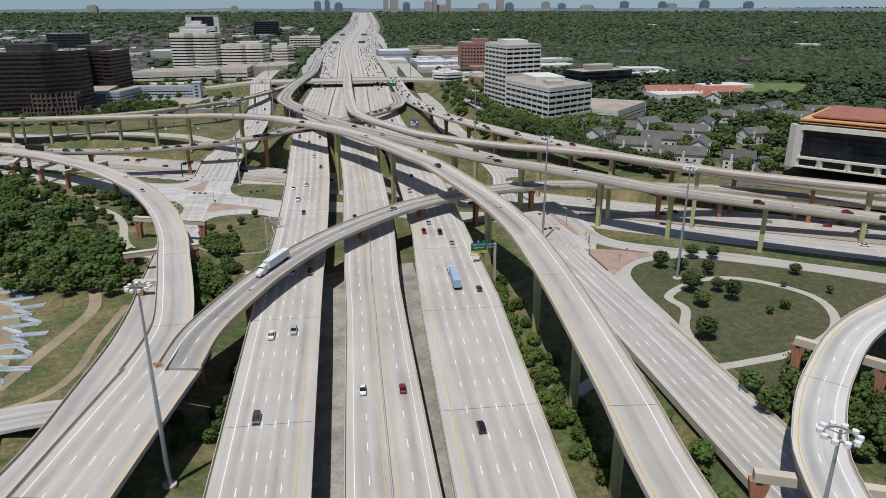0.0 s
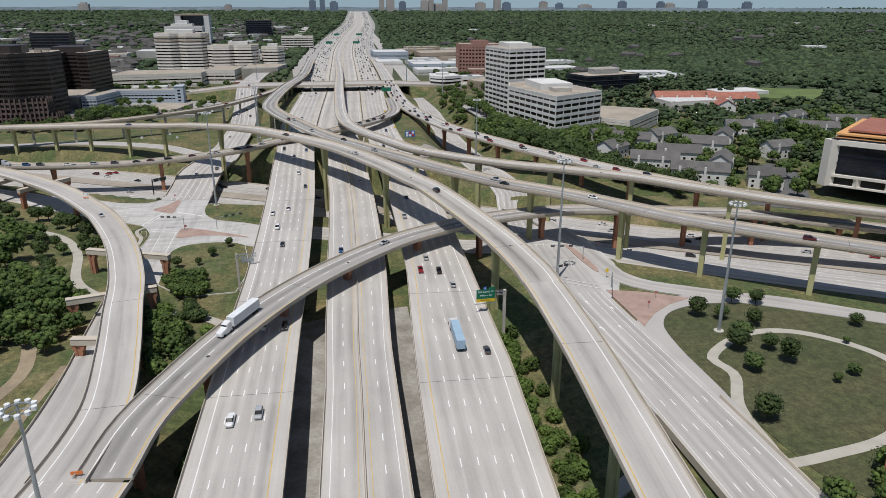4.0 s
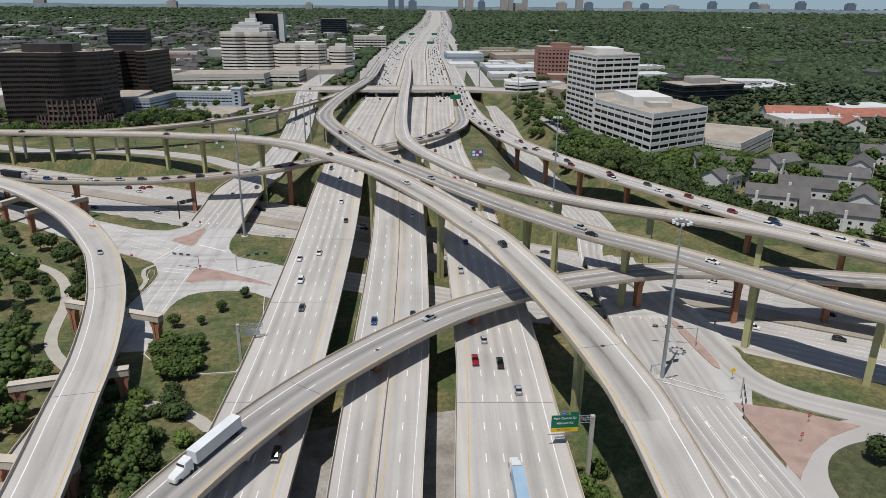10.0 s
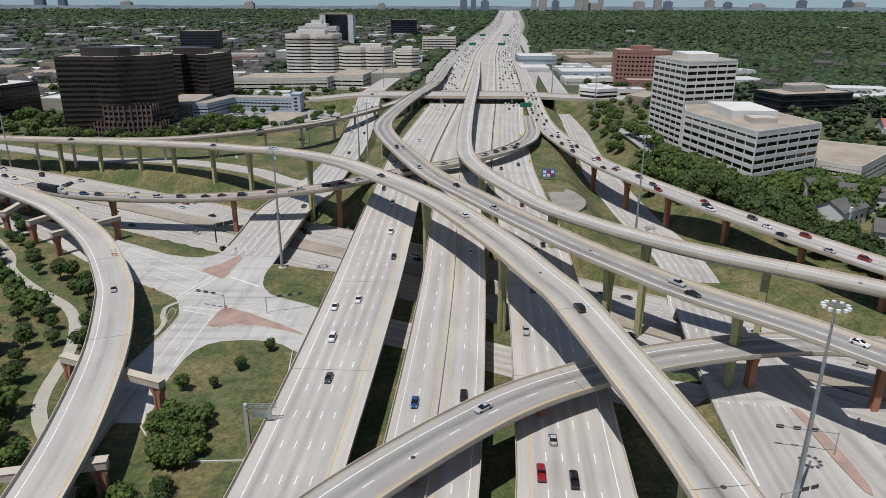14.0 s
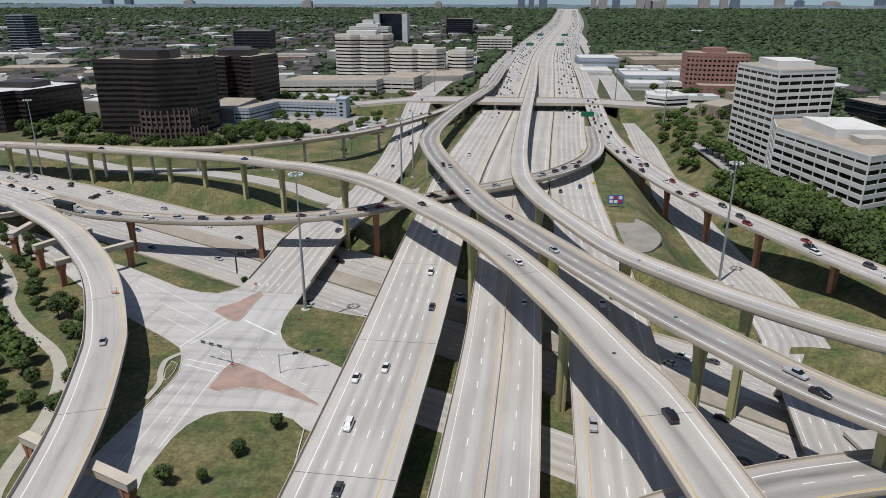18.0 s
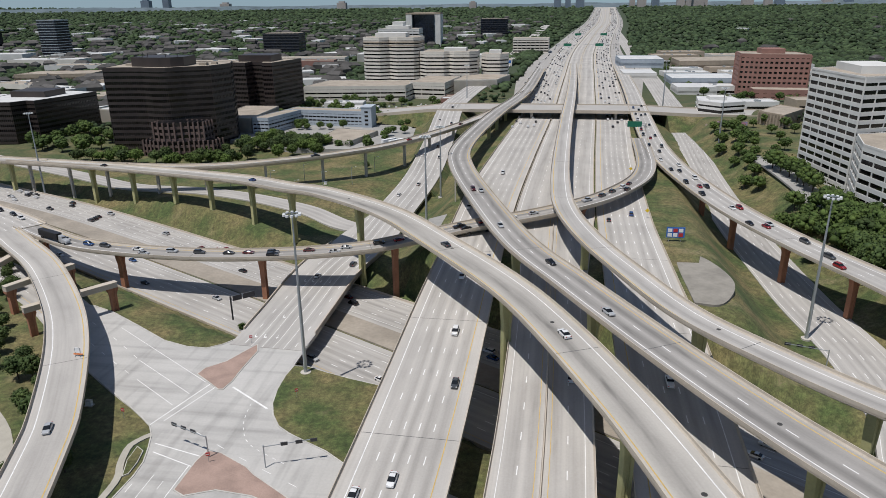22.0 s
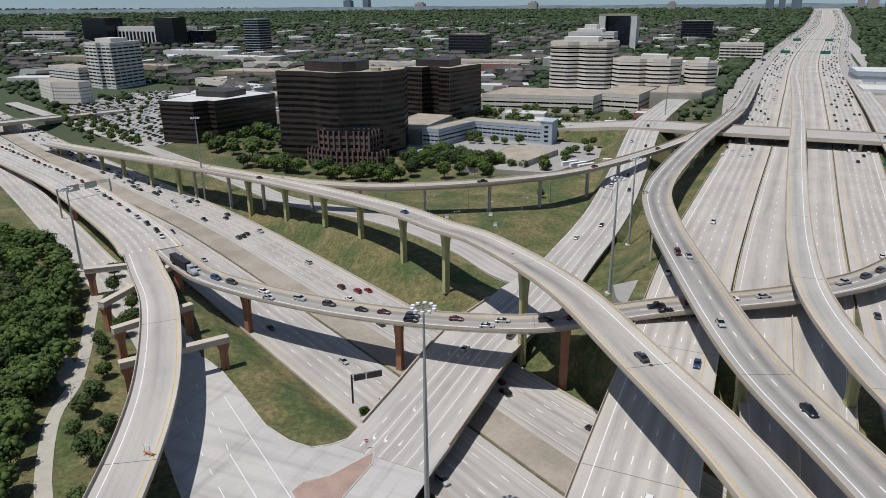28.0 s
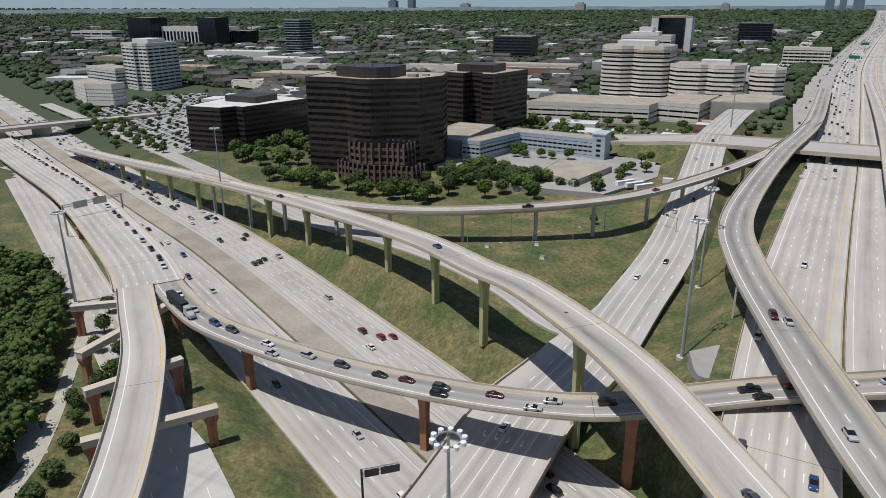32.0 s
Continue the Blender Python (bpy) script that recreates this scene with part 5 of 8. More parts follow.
# ---- gabled apartments and houses ----
def gable(name, label, x, y, w, d, h, rot, wallm, roofm, windows=True, rise=0.38):
    gz = float(ground_z(x, y)) - 0.4
    e = empty(name, (x, y, gz), label, "apartment house")
    e.rotation_euler = (0, 0, rot)
    box("wall_box", -w / 2, -d / 2, 0, w / 2, d / 2, h, wallm, e)
    hh = d / 2 * rise * 1.6
    o = 0.7
    v = [(-w / 2 - o, -d / 2 - o, h - 0.35), (w / 2 + o, -d / 2 - o, h - 0.35), (w / 2 + o, d / 2 + o, h - 0.35), (-w / 2 - o, d / 2 + o, h - 0.35), (-w / 2 - o, 0, h + hh), (w / 2 + o, 0, h + hh)]
    v2 = [(a, b, c + 0.35) for a, b, c in v]
    f = [(6, 7, 11, 10), (8, 9, 10, 11), (0, 4, 5, 1), (2, 5, 4, 3), (0, 1, 7, 6), (2, 3, 9, 8), (1, 5, 11, 7), (5, 2, 8, 11), (3, 4, 10, 9), (4, 0, 6, 10)]
    pyd("roof", v + v2, f, roofm, e)
    for x0, x1 in ((-w / 2, -w / 2 + 0.3), (w / 2 - 0.3, w / 2)):
        pyd("gable_wall", [(xx, *q) for xx in (x0, x1) for q in ((-d / 2, h), (d / 2, h), (0, h + hh))], [(0, 2, 1), (3, 4, 5), (0, 1, 4, 3), (1, 2, 5, 4), (2, 0, 3, 5)], wallm, e)
    if windows:
        nfl = max(1, int(h / 3))
        for s in (-1, 1):
            for k in range(nfl):
                for q in range(int(w / 5)):
                    xx = -w / 2 + 2.5 + q * 5
                    box("window", xx - 0.8, s * d / 2 - 0.06, 0.9 + k * 3, xx + 0.8, s * d / 2 + 0.06, 2.4 + k * 3, DARKGL, e)
        for q in range(max(1, int(w / 15))):
            xx = -w / 2 + 5 + q * 15
            box("chimney", xx - 0.7, -d / 2 - 0.9, 0, xx + 0.7, -d / 2 + 0.02, h + 2.2, WHITEW, e)
    return e


_rng = random.Random(5)
for i, (x, y, w, d, q) in enumerate([(192, 470, 22, 14, 0.6), (216, 490, 26, 13, -0.5), (208, 440, 30, 14, -0.45), (232, 452, 28, 14, -0.45), (226, 415, 34, 14, -0.5), (252, 432, 24, 14, 0.9), (262, 470, 30, 14, -0.5), (244, 500, 22, 13, 0.4), (290, 490, 26, 13, 0.9), (262, 400, 20, 13, -0.5), (330, 520, 34, 13, -0.4), (360, 545, 30, 13, 0.3), (380, 505, 30, 13, -0.4), (400, 560, 30, 13, 0.5), (430, 530, 34, 13, -0.3), (310, 455, 22, 12, 0.2), (450, 490, 30, 13, 0.2), (200, 505, 20, 12, 0.2)]):
    gable("apartment_house", "white-walled apartment house with grey shingled gable roof", x + 6, y + 10, w, d, 8.5, q, WHITEW, SHINGLE)
for x, y, w, d, q in [(365, 680, 60, 18, -0.15), (410, 668, 50, 18, -0.15), (385, 640, 30, 16, 1.2)]:
    gable("red_roof_house", "long white house under a red tile roof", x, y, w, d, 8, q, WHITEW, REDROOF)

# ---- parking lots ----
road("parking_lot", "pale concrete car park in front of the offices", [(150.5, 560), (147.5, 590), (149, 625), (148, 660), (145, 700)], 13, LOTM, up=0.3, category="car park")
road("parking_lot", "asphalt car park by the apartments", [(252, 372), (268, 396), (284, 424), (296, 452)], 34, ASPH, up=0.25, category="car park")
CARPARK = [(-472, 742), (-436, 752), (-455, 850), (-482, 905), (-540, 985), (-660, 1010), (-708, 965), (-700, 868), (-560, 785)]
slab("parking_lot", "concrete forecourts round the motel", [(-250, 880), (-240, 960), (-60, 985), (-50, 900), (-100, 868), (-92, 800), (-112, 745), (-170, 740), (-235, 770)], 9.0, LOTM, th=6)
slab("sports_field", "bright mown grass sports field", [(430, 690), (500, 662), (580, 735), (490, 775)], float(max(ground_z(*q) for q in [(430, 690), (500, 662), (580, 735), (490, 775)])) + 0.3, mat("mown_field", (0.115, 0.16, 0.045), 0.95, var=0.15, scale=0.05, fine=0.4), th=9)


# ---- light masts ----
def mast(x, y, h=53.0, lamps=10):
    gz = float(ground_z(x, y)) - 0.2
    e = empty("high_mast_light", (x, y, gz), "tall galvanised high mast with a ring of floodlights", "street light", "high mast lights")
    n = 10
    rings = [(1.3, 0.0), (1.3, 0.35), (0.62, 0.36), (0.5, h * 0.4), (0.34, h * 0.75), (0.2, h)]
    v = [(r * math.cos(2 * math.pi * k / n), r * math.sin(2 * math.pi * k / n), z) for r, z in rings[2:] for k in range(n)]
    f = [(i * n + j, i * n + (j + 1) % n, (i + 1) * n + (j + 1) % n, (i + 1) * n + j) for i in range(len(rings) - 3) for j in range(n)]
    pyd("pole", v, f, STEELG, e)
    prism("footing", octa(0, 0, 1.7, n=12), -0.5, 0.72, PIERGRY, e)
    v, f = [], []
    for k in range(24):
        a = 2 * math.pi * k / 24
        for r, z in ((1.75, -0.15), (1.95, -0.15), (1.95, 0.1), (1.75, 0.1)):
            v.append((r * math.cos(a), r * math.sin(a), h - 0.6 + z))
    for k in range(24):
        for j in range(4):
            f.append((k * 4 + j, k * 4 + (j + 1) % 4, ((k + 1) % 24) * 4 + (j + 1) % 4, ((k + 1) % 24) * 4 + j))
    pyd("ring", v, f, STEELG, e)
    for k in range(3):
        a = 2 * math.pi * k / 3
        c, s = math.cos(a), math.sin(a)
        pyd("ring_arm", [(0.1 * c - 0.06 * s, 0.1 * s + 0.06 * c, h - 0.6), (0.1 * c + 0.06 * s, 0.1 * s - 0.06 * c, h - 0.6), (1.8 * c + 0.06 * s, 1.8 * s - 0.06 * c, h - 0.6), (1.8 * c - 0.06 * s, 1.8 * s + 0.06 * c, h - 0.6), (0.1 * c, 0.1 * s, h - 0.4), (1.8 * c, 1.8 * s, h - 0.45)], [(0, 1, 2, 3), (0, 4, 5, 3), (1, 2, 5, 4), (0, 1, 4), (2, 3, 5)], STEELG, e)
    lm = None
    for k in range(lamps):
        a = 2 * math.pi * k / lamps
        if lm is None:
            o = prism("floodlight", octa(0, 0, 0.45, n=8), -0.35, 0.25, LAMPW, e)
            lm = o.data
        else:
            o = obj("floodlight", lm, e)
        o.location = (2.35 * math.cos(a), 2.35 * math.sin(a), h - 0.55)
    return e


for x, y, h in ((-61.2, 438.5, 53), (101.6, 481, 51), (87.4, 288, 49.5), (125, 232.5, 46), (-43, 565, 45), (-305.7, 645, 53), (-46.5, 638, 42), (-266, 521, 38), (-54.5, 145, 52), (49.5, 65.3, 59), (118, 900, 45), (-62, 930, 45), (135, 760, 40)):
    mast(x, y, h)


# ---- stores, lots and the far bridge ----
def store(x, y, w, d, h, rot, wallm, roofm, label):
    gz = float(ground_z(x, y)) - 0.6
    e = empty("store", (x, y, gz), label, "store")
    e.rotation_euler = (0, 0, rot)
    box("wall_box", -w / 2, -d / 2, 0, w / 2, d / 2, h, wallm, e)
    box("roof", -w / 2 + 0.4, -d / 2 + 0.4, h - 0.4, w / 2 - 0.4, d / 2 - 0.4, h + 0.12, roofm, e)
    for q in ((-w / 2, -d / 2, w / 2, -d / 2 + 0.38), (-w / 2, d / 2 - 0.38, w / 2, d / 2), (-w / 2, -d / 2 + 0.39, -w / 2 + 0.38, d / 2 - 0.39), (w / 2 - 0.38, -d / 2 + 0.39, w / 2, d / 2 - 0.39)):
        box("parapet", q[0], q[1], h + 0.002, q[2], q[3], h + 0.9, wallm, e)
    box("shop_front", -w * 0.42, -d / 2 - 0.08, 0.6, w * 0.42, -d / 2 + 0.02, min(3.6, h * 0.6), DARKGL, e)
    rg = random.Random(int(x * 7 + y))
    for k in range(rg.randrange(2, 5)):
        ux, uy = rg.uniform(-w * 0.36, w * 0.36), rg.uniform(-d * 0.3, d * 0.3)
        box("roof_unit", ux - 1.6, uy - 1.2, h + 0.13, ux + 1.6, uy + 1.2, h + 1.7, STEELG, e)
    return e


slab("parking_lot", "pale car parks between roadside stores", [(150, 905), (330, 960), (345, 1180), (335, 1420), (175, 1430), (158, 1200)], 16.6, LOTM, th=8)
for x, y, w, d, h, q, m, rm in [(200, 905, 30, 20, 7, 0.1, WHITEW, WROOF), (250, 915, 40, 24, 8, 0.1, TANW, GRAVEL), (296, 1000, 34, 26, 8, 0.15, WHITEW, WROOF), (205, 1040, 50, 24, 8, 0.1, WHITEW, WROOF), (262, 1140, 60, 30, 9, 0.1, WHITEW, WROOF), (320, 1120, 36, 24, 8, 0.1, BLUEW, WROOF), (190, 1190, 56, 30, 9, 0.1, WHITEW, WROOF), (262, 1200, 50, 30, 9, 0.1, CREAM, WROOF), (330, 1210, 50, 30, 9, 0.1, WHITEW, GRAVEL), (200, 1240, 40, 26, 9, 0.1, WHITEW, WROOF), (260, 1255, 60, 22, 9, 0.1, TANW, GRAVEL), (345, 1290, 60, 34, 10, 0.1, WHITEW, WROOF), (215, 1420, 70, 40, 12, 0.1, TANW, GRAVEL), (310, 1430, 80, 40, 12, 0.1, CREAM, GRAVEL), (240, 1500, 70, 36, 12, 0.1, TANW, GRAVEL), (400, 1150, 60, 34, 9, 0.2, WHITEW, WROOF), (420, 850, 50, 22, 7, 0.5, WHITEW, WROOF), (455, 880, 40, 20, 7, 0.5, BLUEW, WROOF), (380, 905, 44, 20, 7, 0.3, CREAM, GRAVEL), (-330, 980, 60, 30, 9, 0.2, TANW, GRAVEL), (-380, 1040, 70, 36, 9, 0.2, WHITEW, WROOF), (-300, 1100, 90, 24, 10, 0.2, WHITEW, WROOF), (-440, 1190, 80, 30, 9, 0.2, TANW, GRAVEL), (-360, 1210, 70, 30, 10, 0.2, CREAM, GRAVEL), (-560, 1230, 90, 30, 10, 0.1, TANW, GRAVEL), (-640, 1060, 70, 30, 9, -0.3, CREAM, GRAVEL), (-560, 1020, 60, 30, 9, -0.3, WHITEW, WROOF), (-700, 1260, 90, 34, 10, 0.1, WHITEW, GRAVEL), (-480, 1280, 120, 26, 14, 0.1, CREAM, GRAVEL), (-350, 1290, 100, 26, 14, 0.1, REDBR, GRAVEL), (-880, 1180, 90, 40, 10, 0.2, TANW, GRAVEL), (-980, 1100, 110, 40, 10, 0.3, WHITEW, GRAVEL), (-1080, 1240, 120, 40, 12, 0.2, TANW, GRAVEL), (-800, 1330, 120, 40, 12, 0.1, CREAM, WROOF), (-950, 1380, 140, 40, 14, 0.1, WHITEW, WROOF), (-106, 905, 22, 14, 5, 0.1, REDBR, REDROOF), (-78, 1000, 26, 16, 6, 0.2, REDBR, GRAVEL), (-190, 950, 40, 20, 6, 0.1, WHITEW, WROOF), (-60, 1330, 50, 30, 12, 0, CREAM, GRAVEL), (-110, 1400, 60, 34, 14, 0, WHITEW, WROOF), (-200, 1380, 70, 40, 14, 0, CREAM, GRAVEL)]:
    store(x, y, w, d, h, q, m, rm, {WHITEW: "white flat-roofed store with rooftop units", TANW: "tan flat-roofed store with rooftop units", CREAM: "cream flat-roofed store with rooftop units", BLUEW: "pale blue flat-roofed store with rooftop units", REDBR: "red-brown restaurant beside the frontage road"}[m])
for cx, cy, w in ((-105, 928, 14), (-132, 905, 10)):
    e = empty("fuel_canopy", (cx, cy, float(ground_z(cx, cy)) - 0.2), "red and white fuel station canopy on four posts", "canopy")
    box("canopy_roof", -w / 2, -6, 4.6, w / 2, 6, 5.5, WHITEW, e)
    box("fascia", -w / 2 - 0.05, -6.1, 4.75, w / 2 + 0.05, -6.0, 5.3, REDROOF, e)
    for sx in (-w / 3, w / 3):
        for sy in (-3, 3):
            box("post", sx - 0.2, sy - 0.2, 0, sx + 0.2, sy + 0.2, 4.6, WHITEW, e)
fb = empty("far_bridge", (-646, 770, 8), "concrete street bridge over the sunken highway", "bridge")
_fb = spline([(-690, 670, -0.5), (-668, 718, -0.2), (-646, 770, 0.2), (-624, 822, 0), (-600, 880, -0.5)], 12) - np.array([-646, 770, 0])
sweep("deck", _fb, [(-10, -1.6), (10, -1.6), (10, 0), (-10, 0)], CONC2, fb)
for _s in (-1, 1):
    sweep("barrier", _fb, [(_s * 10.4, -1.8), (_s * 10, -1.8), (_s * 10, 1), (_s * 10.4, 1)][::_s], BARRIER, fb)
for t in (-0.6, 0.0, 0.6):
    c = (t * 24, t * 57)
    prism("bridge_pier", [(c[0] - 9, c[1] - 4.6), (c[0] - 8, c[1] - 6), (c[0] + 9, c[1] + 1.5), (c[0] + 8, c[1] + 3)], -14, -1.6, PIERGRY, fb)


# ---- trees ----
LEAF = mat("broad_leaf_foliage", (0.052, 0.084, 0.018), 0.75, var=0.3, scale=0.25, fine=1.6, second=(0.085, 0.125, 0.028), rand=0.35)
LEAFD = mat("dark_oak_foliage", (0.036, 0.058, 0.018), 0.75, var=0.3, scale=0.25, fine=1.6, second=(0.058, 0.082, 0.024), rand=0.3)
BARK = mat("bark", (0.09, 0.07, 0.05), 0.95, var=0.2)
_t = (1 + 5 ** 0.5) / 2
ICO_V = np.array([(-1, _t, 0), (1, _t, 0), (-1, -_t, 0), (1, -_t, 0), (0, -1, _t), (0, 1, _t), (0, -1, -_t), (0, 1, -_t), (_t, 0, -1), (_t, 0, 1), (-_t, 0, -1), (-_t, 0, 1)]) / np.hypot(1, _t)
ICO_F = np.array([(0, 11, 5), (0, 5, 1), (0, 1, 7), (0, 7, 10), (0, 10, 11), (1, 5, 9), (5, 11, 4), (11, 10, 2), (10, 7, 6), (7, 1, 8), (3, 9, 4), (3, 4, 2), (3, 2, 6), (3, 6, 8), (3, 8, 9), (4, 9, 5), (2, 4, 11), (6, 2, 10), (8, 6, 7), (9, 8, 1)])


def fastmesh(name, v, tri, m):
    me = bpy.data.meshes.new(name)
    v = np.asarray(v, np.float32)
    tri = np.asarray(tri, np.int32)
    me.vertices.add(len(v))
    me.vertices.foreach_set("co", v.reshape(-1))
    me.loops.add(tri.size)
    me.loops.foreach_set("vertex_index", tri.reshape(-1))
    me.polygons.add(len(tri))
    me.polygons.foreach_set("loop_start", np.arange(0, tri.size, 3, dtype=np.int32))
    me.polygons.foreach_set("loop_total", np.full(len(tri), 3, np.int32))
    me.materials.append(m)
    me.update(calc_edges=True)
    return me


def crown_mesh(seed, m, clumps=46, leaves=460):
    """A crown of radius 1: leafy clumps over an uneven, lobed dome, with loose sprays standing out of it."""
    rg = np.random.RandomState(seed)
    V, T = [], []
    n = 0
    lobes = rg.normal(size=(5, 3))
    lobes /= np.linalg.norm(lobes, axis=1)[:, None]

    def reach(d):
        return 0.62 + 0.26 * max(0.0, float(np.max(lobes @ d)) - 0.45) - 0.14 * max(0.0, -d[2])
    for k in range(clumps):
        # even spread over the sphere, a few inside
        zc = 1 - 2 * (k + 0.5) / clumps
        a = 2.39996 * k + rg.uniform(-0.4, 0.4)
        d = np.array([math.sqrt(1 - zc * zc) * math.cos(a), math.sqrt(1 - zc * zc) * math.sin(a), zc])
        c = d * reach(d) * rg.uniform(0.72, 1.08) * (1, 1, 0.86)
        r = rg.uniform(0.17, 0.30) * (1.2 if clumps < 40 else 1.0)
        V.append(ICO_V * (r * rg.uniform(0.6, 1.25, (12, 1))) * (1, 1, 0.85) + c)
        T.append(ICO_F + n)
        n += 12
    for k in range(leaves):
        d = rg.normal(size=3)
        d /= np.linalg.norm(d)
        c = d * (reach(d) + rg.uniform(0.04, 0.34)) * (1, 1, 0.86)
        a = np.cross(d, rg.normal(size=3)) + d * rg.uniform(-0.5, 0.5)
        b = np.cross(d, a) + rg.normal(size=3) * 0.5
        q = rg.uniform(0.045, 0.10)
        a, b = a / np.linalg.norm(a) * q, b / np.linalg.norm(b) * q
        V.append(np.array([c - a, c + b, c + a, c - b]))
        T.append(np.array([(0, 1, 2), (0, 2, 3)]) + n)
        n += 4
    return fastmesh("crown", np.vstack(V), np.vstack(T), m)


def trunk_mesh(seed):
    rg = np.random.RandomState(seed)
    V, T = [], []
    n = 0
    limbs = [((0, 0, 0), (0, 0, 0.75), 0.075, 0.05)] + [((0, 0, rg.uniform(0.35, 0.6)), tuple(rg.uniform(-0.5, 0.5, 2)) + (rg.uniform(0.8, 1.15),), 0.04, 0.015) for k in range(4)]
    for p, q, r0, r1 in limbs:
        p, q = np.array(p, float), np.array(q, float)
        ring = np.array([(math.cos(2 * math.pi * k / 6), math.sin(2 * math.pi * k / 6), 0) for k in range(6)])
        V += [p + ring * r0, q + ring * r1]
        for k in range(6):
            T += [(n + k, n + (k + 1) % 6, n + 6 + k), (n + (k + 1) % 6, n + 6 + (k + 1) % 6, n + 6 + k)]
        n += 12
    return fastmesh("trunk", np.vstack(V), np.array(T), BARK)


CROWNS = [crown_mesh(s, LEAF) for s in (1, 2, 3)] + [crown_mesh(s, LEAFD) for s in (4, 5, 6)]
LOWCROWNS = [crown_mesh(s, LEAFD, 30, 210) for s in (14, 15, 16)]
TRUNKS = [trunk_mesh(s) for s in (7, 8)]
GROVE = mat("grove_foliage", (0.042, 0.070, 0.018), 0.75, var=0.3, scale=0.12, fine=1.6, second=(0.075, 0.108, 0.026))
_gn = GROVE.node_tree
_gb = _gn.nodes["Principled BSDF"]
_gh = _gn.nodes.new("ShaderNodeHueSaturation")
_gn.links.new(ranged(_gn, _gn.nodes.new("ShaderNodeNewGeometry").outputs["Random Per Island"], 0, 1, 0.7, 1.35), _gh.inputs["Value"])
_gn.links.new(_gb.inputs["Base Color"].links[0].from_socket, _gh.inputs["Color"])
_gn.links.new(_gh.outputs[0], _gb.inputs["Base Color"])
_tr = random.Random(11)
TREE_N = 0


def tree(x, y, r=3.5, h=None, dark=None, z=None, label="", group="", bush=False):
    global TREE_N
    gz = float(ground_z(x, y)) if z is None else z
    h = h or r * _tr.uniform(1.7, 2.3)
    k = _tr.randrange(3) + (3 if (dark if dark is not None else _tr.random() < 0.5) else 0)
    e = empty("bush" if bush else "tree", (x, y, gz - 0.1), label or ("dense dark green broadleaf tree on grass" if k > 2 else "bright green broadleaf tree on grass"), "bush" if bush else "tree", group)
    if not bush:
        t = obj("trunk", TRUNKS[_tr.randrange(2)], e)
        t.scale = (r * 0.9, r * 0.9, h * 0.8)
    c = obj("crown", CROWNS[k], e)
    c.location = (0, 0, h * (0.3 if bush else 0.6))
    c.scale = (r * _tr.uniform(0.85, 1.1), r * _tr.uniform(0.85, 1.1), h * 0.46)
    c.rotation_euler = (0, 0, _tr.uniform(0, 6.28))
    TREE_N += 1
    return e


def inside(p, poly):
    x, y = p
    c = False
    n = len(poly)
    for i in range(n):
        x0, y0 = poly[i]
        x1, y1 = poly[(i + 1) % n]
        if (y0 > y) != (y1 > y) and x < (x1 - x0) * (y - y0) / (y1 - y0) + x0:
            c = not c
    return c


def near_path(p, path, d):
    return float(np.min(np.hypot(path[:, 0] - p[0], path[:, 1] - p[1]))) < d


PARKP = spline([(-80, 300, 0), (-104, 328, 0), (-115, 367, 0), (-130, 394, 0), (-156, 415, 0), (-176, 434, 0), (-188, 452, 0), (-216, 481, 0), (-262, 522, 0), (-330, 545, 0)], 3)
PARKQ = spline([(-187, 450, 0), (-225, 470, 0), (-252, 492, 0), (-300, 500, 0), (-380, 520, 0)], 3)


ARR = {}


def mesh_arrays(me):
    if me.name not in ARR:
        v = np.zeros(len(me.vertices) * 3)
        me.vertices.foreach_get("co", v)
        t = np.zeros(len(me.loops), int)
        me.loops.foreach_get("vertex_index", t)
        ARR[me.name] = (v.reshape(-1, 3), t.reshape(-1, 3))
    return ARR[me.name]


def grove(name, label, spots):
    """Many trees joined: crowns in one part, trunks in another. spots: x, y, radius, dark."""
    rg = random.Random(len(spots) + int(spots[0][0]))
    e = empty(name, (0, 0, 0), label, "trees", kind="stuff")
    for part_name in ("trunks", "crowns"):
        V, T, n = [], [], 0
        for x, y, r, dk in spots:
            h = r * rg.uniform(1.7, 2.3)
            gz = float(ground_z(x, y)) - 0.1
            if part_name == "crowns":
                v, t = mesh_arrays(LOWCROWNS[rg.randrange(3)])
                q = rg.uniform(0, 6.28)
                c, s = math.cos(q), math.sin(q)
                w = np.stack([(v[:, 0] * c - v[:, 1] * s) * r, (v[:, 0] * s + v[:, 1] * c) * r, v[:, 2] * h * 0.46 + h * 0.6], 1)
            else:
                v, t = mesh_arrays(TRUNKS[rg.randrange(2)])
                w = v * (r * 0.9, r * 0.9, h * 0.8)
            V.append(w + (x, y, gz))
            T.append(t + n)
            n += len(v)
        o = obj(part_name[:-1] + "_mass", fastmesh(part_name[:-1] + "_mass", np.vstack(V), np.vstack(T), GROVE if part_name == "crowns" else BARK), e)
        o["kind"] = "stuff"


def wood(poly, n, gap, rmin, rmax, dark=None, avoid=(), group="", bush=False, seed=0, joined=""):
    rg = random.Random(seed)
    xs, ys = [p[0] for p in poly], [p[1] for p in poly]
    got = []
    for k in range(n * 30):
        if len(got) >= n:
            break
        p = (rg.uniform(min(xs), max(xs)), rg.uniform(min(ys), max(ys)))
        if not inside(p, poly) or any((p[0] - q[0]) ** 2 + (p[1] - q[1]) ** 2 < gap * gap for q in got):
            continue
        if any(near_path(p, pa, d) for pa, d in avoid):
            continue
        got.append(p)
        if not joined:
            tree(p[0], p[1], rg.uniform(rmin, rmax), dark=dark, group=group, bush=bush)
    if joined:
        grove("grove", joined, [(p[0], p[1], rg.uniform(rmin, rmax), dark) for p in got])


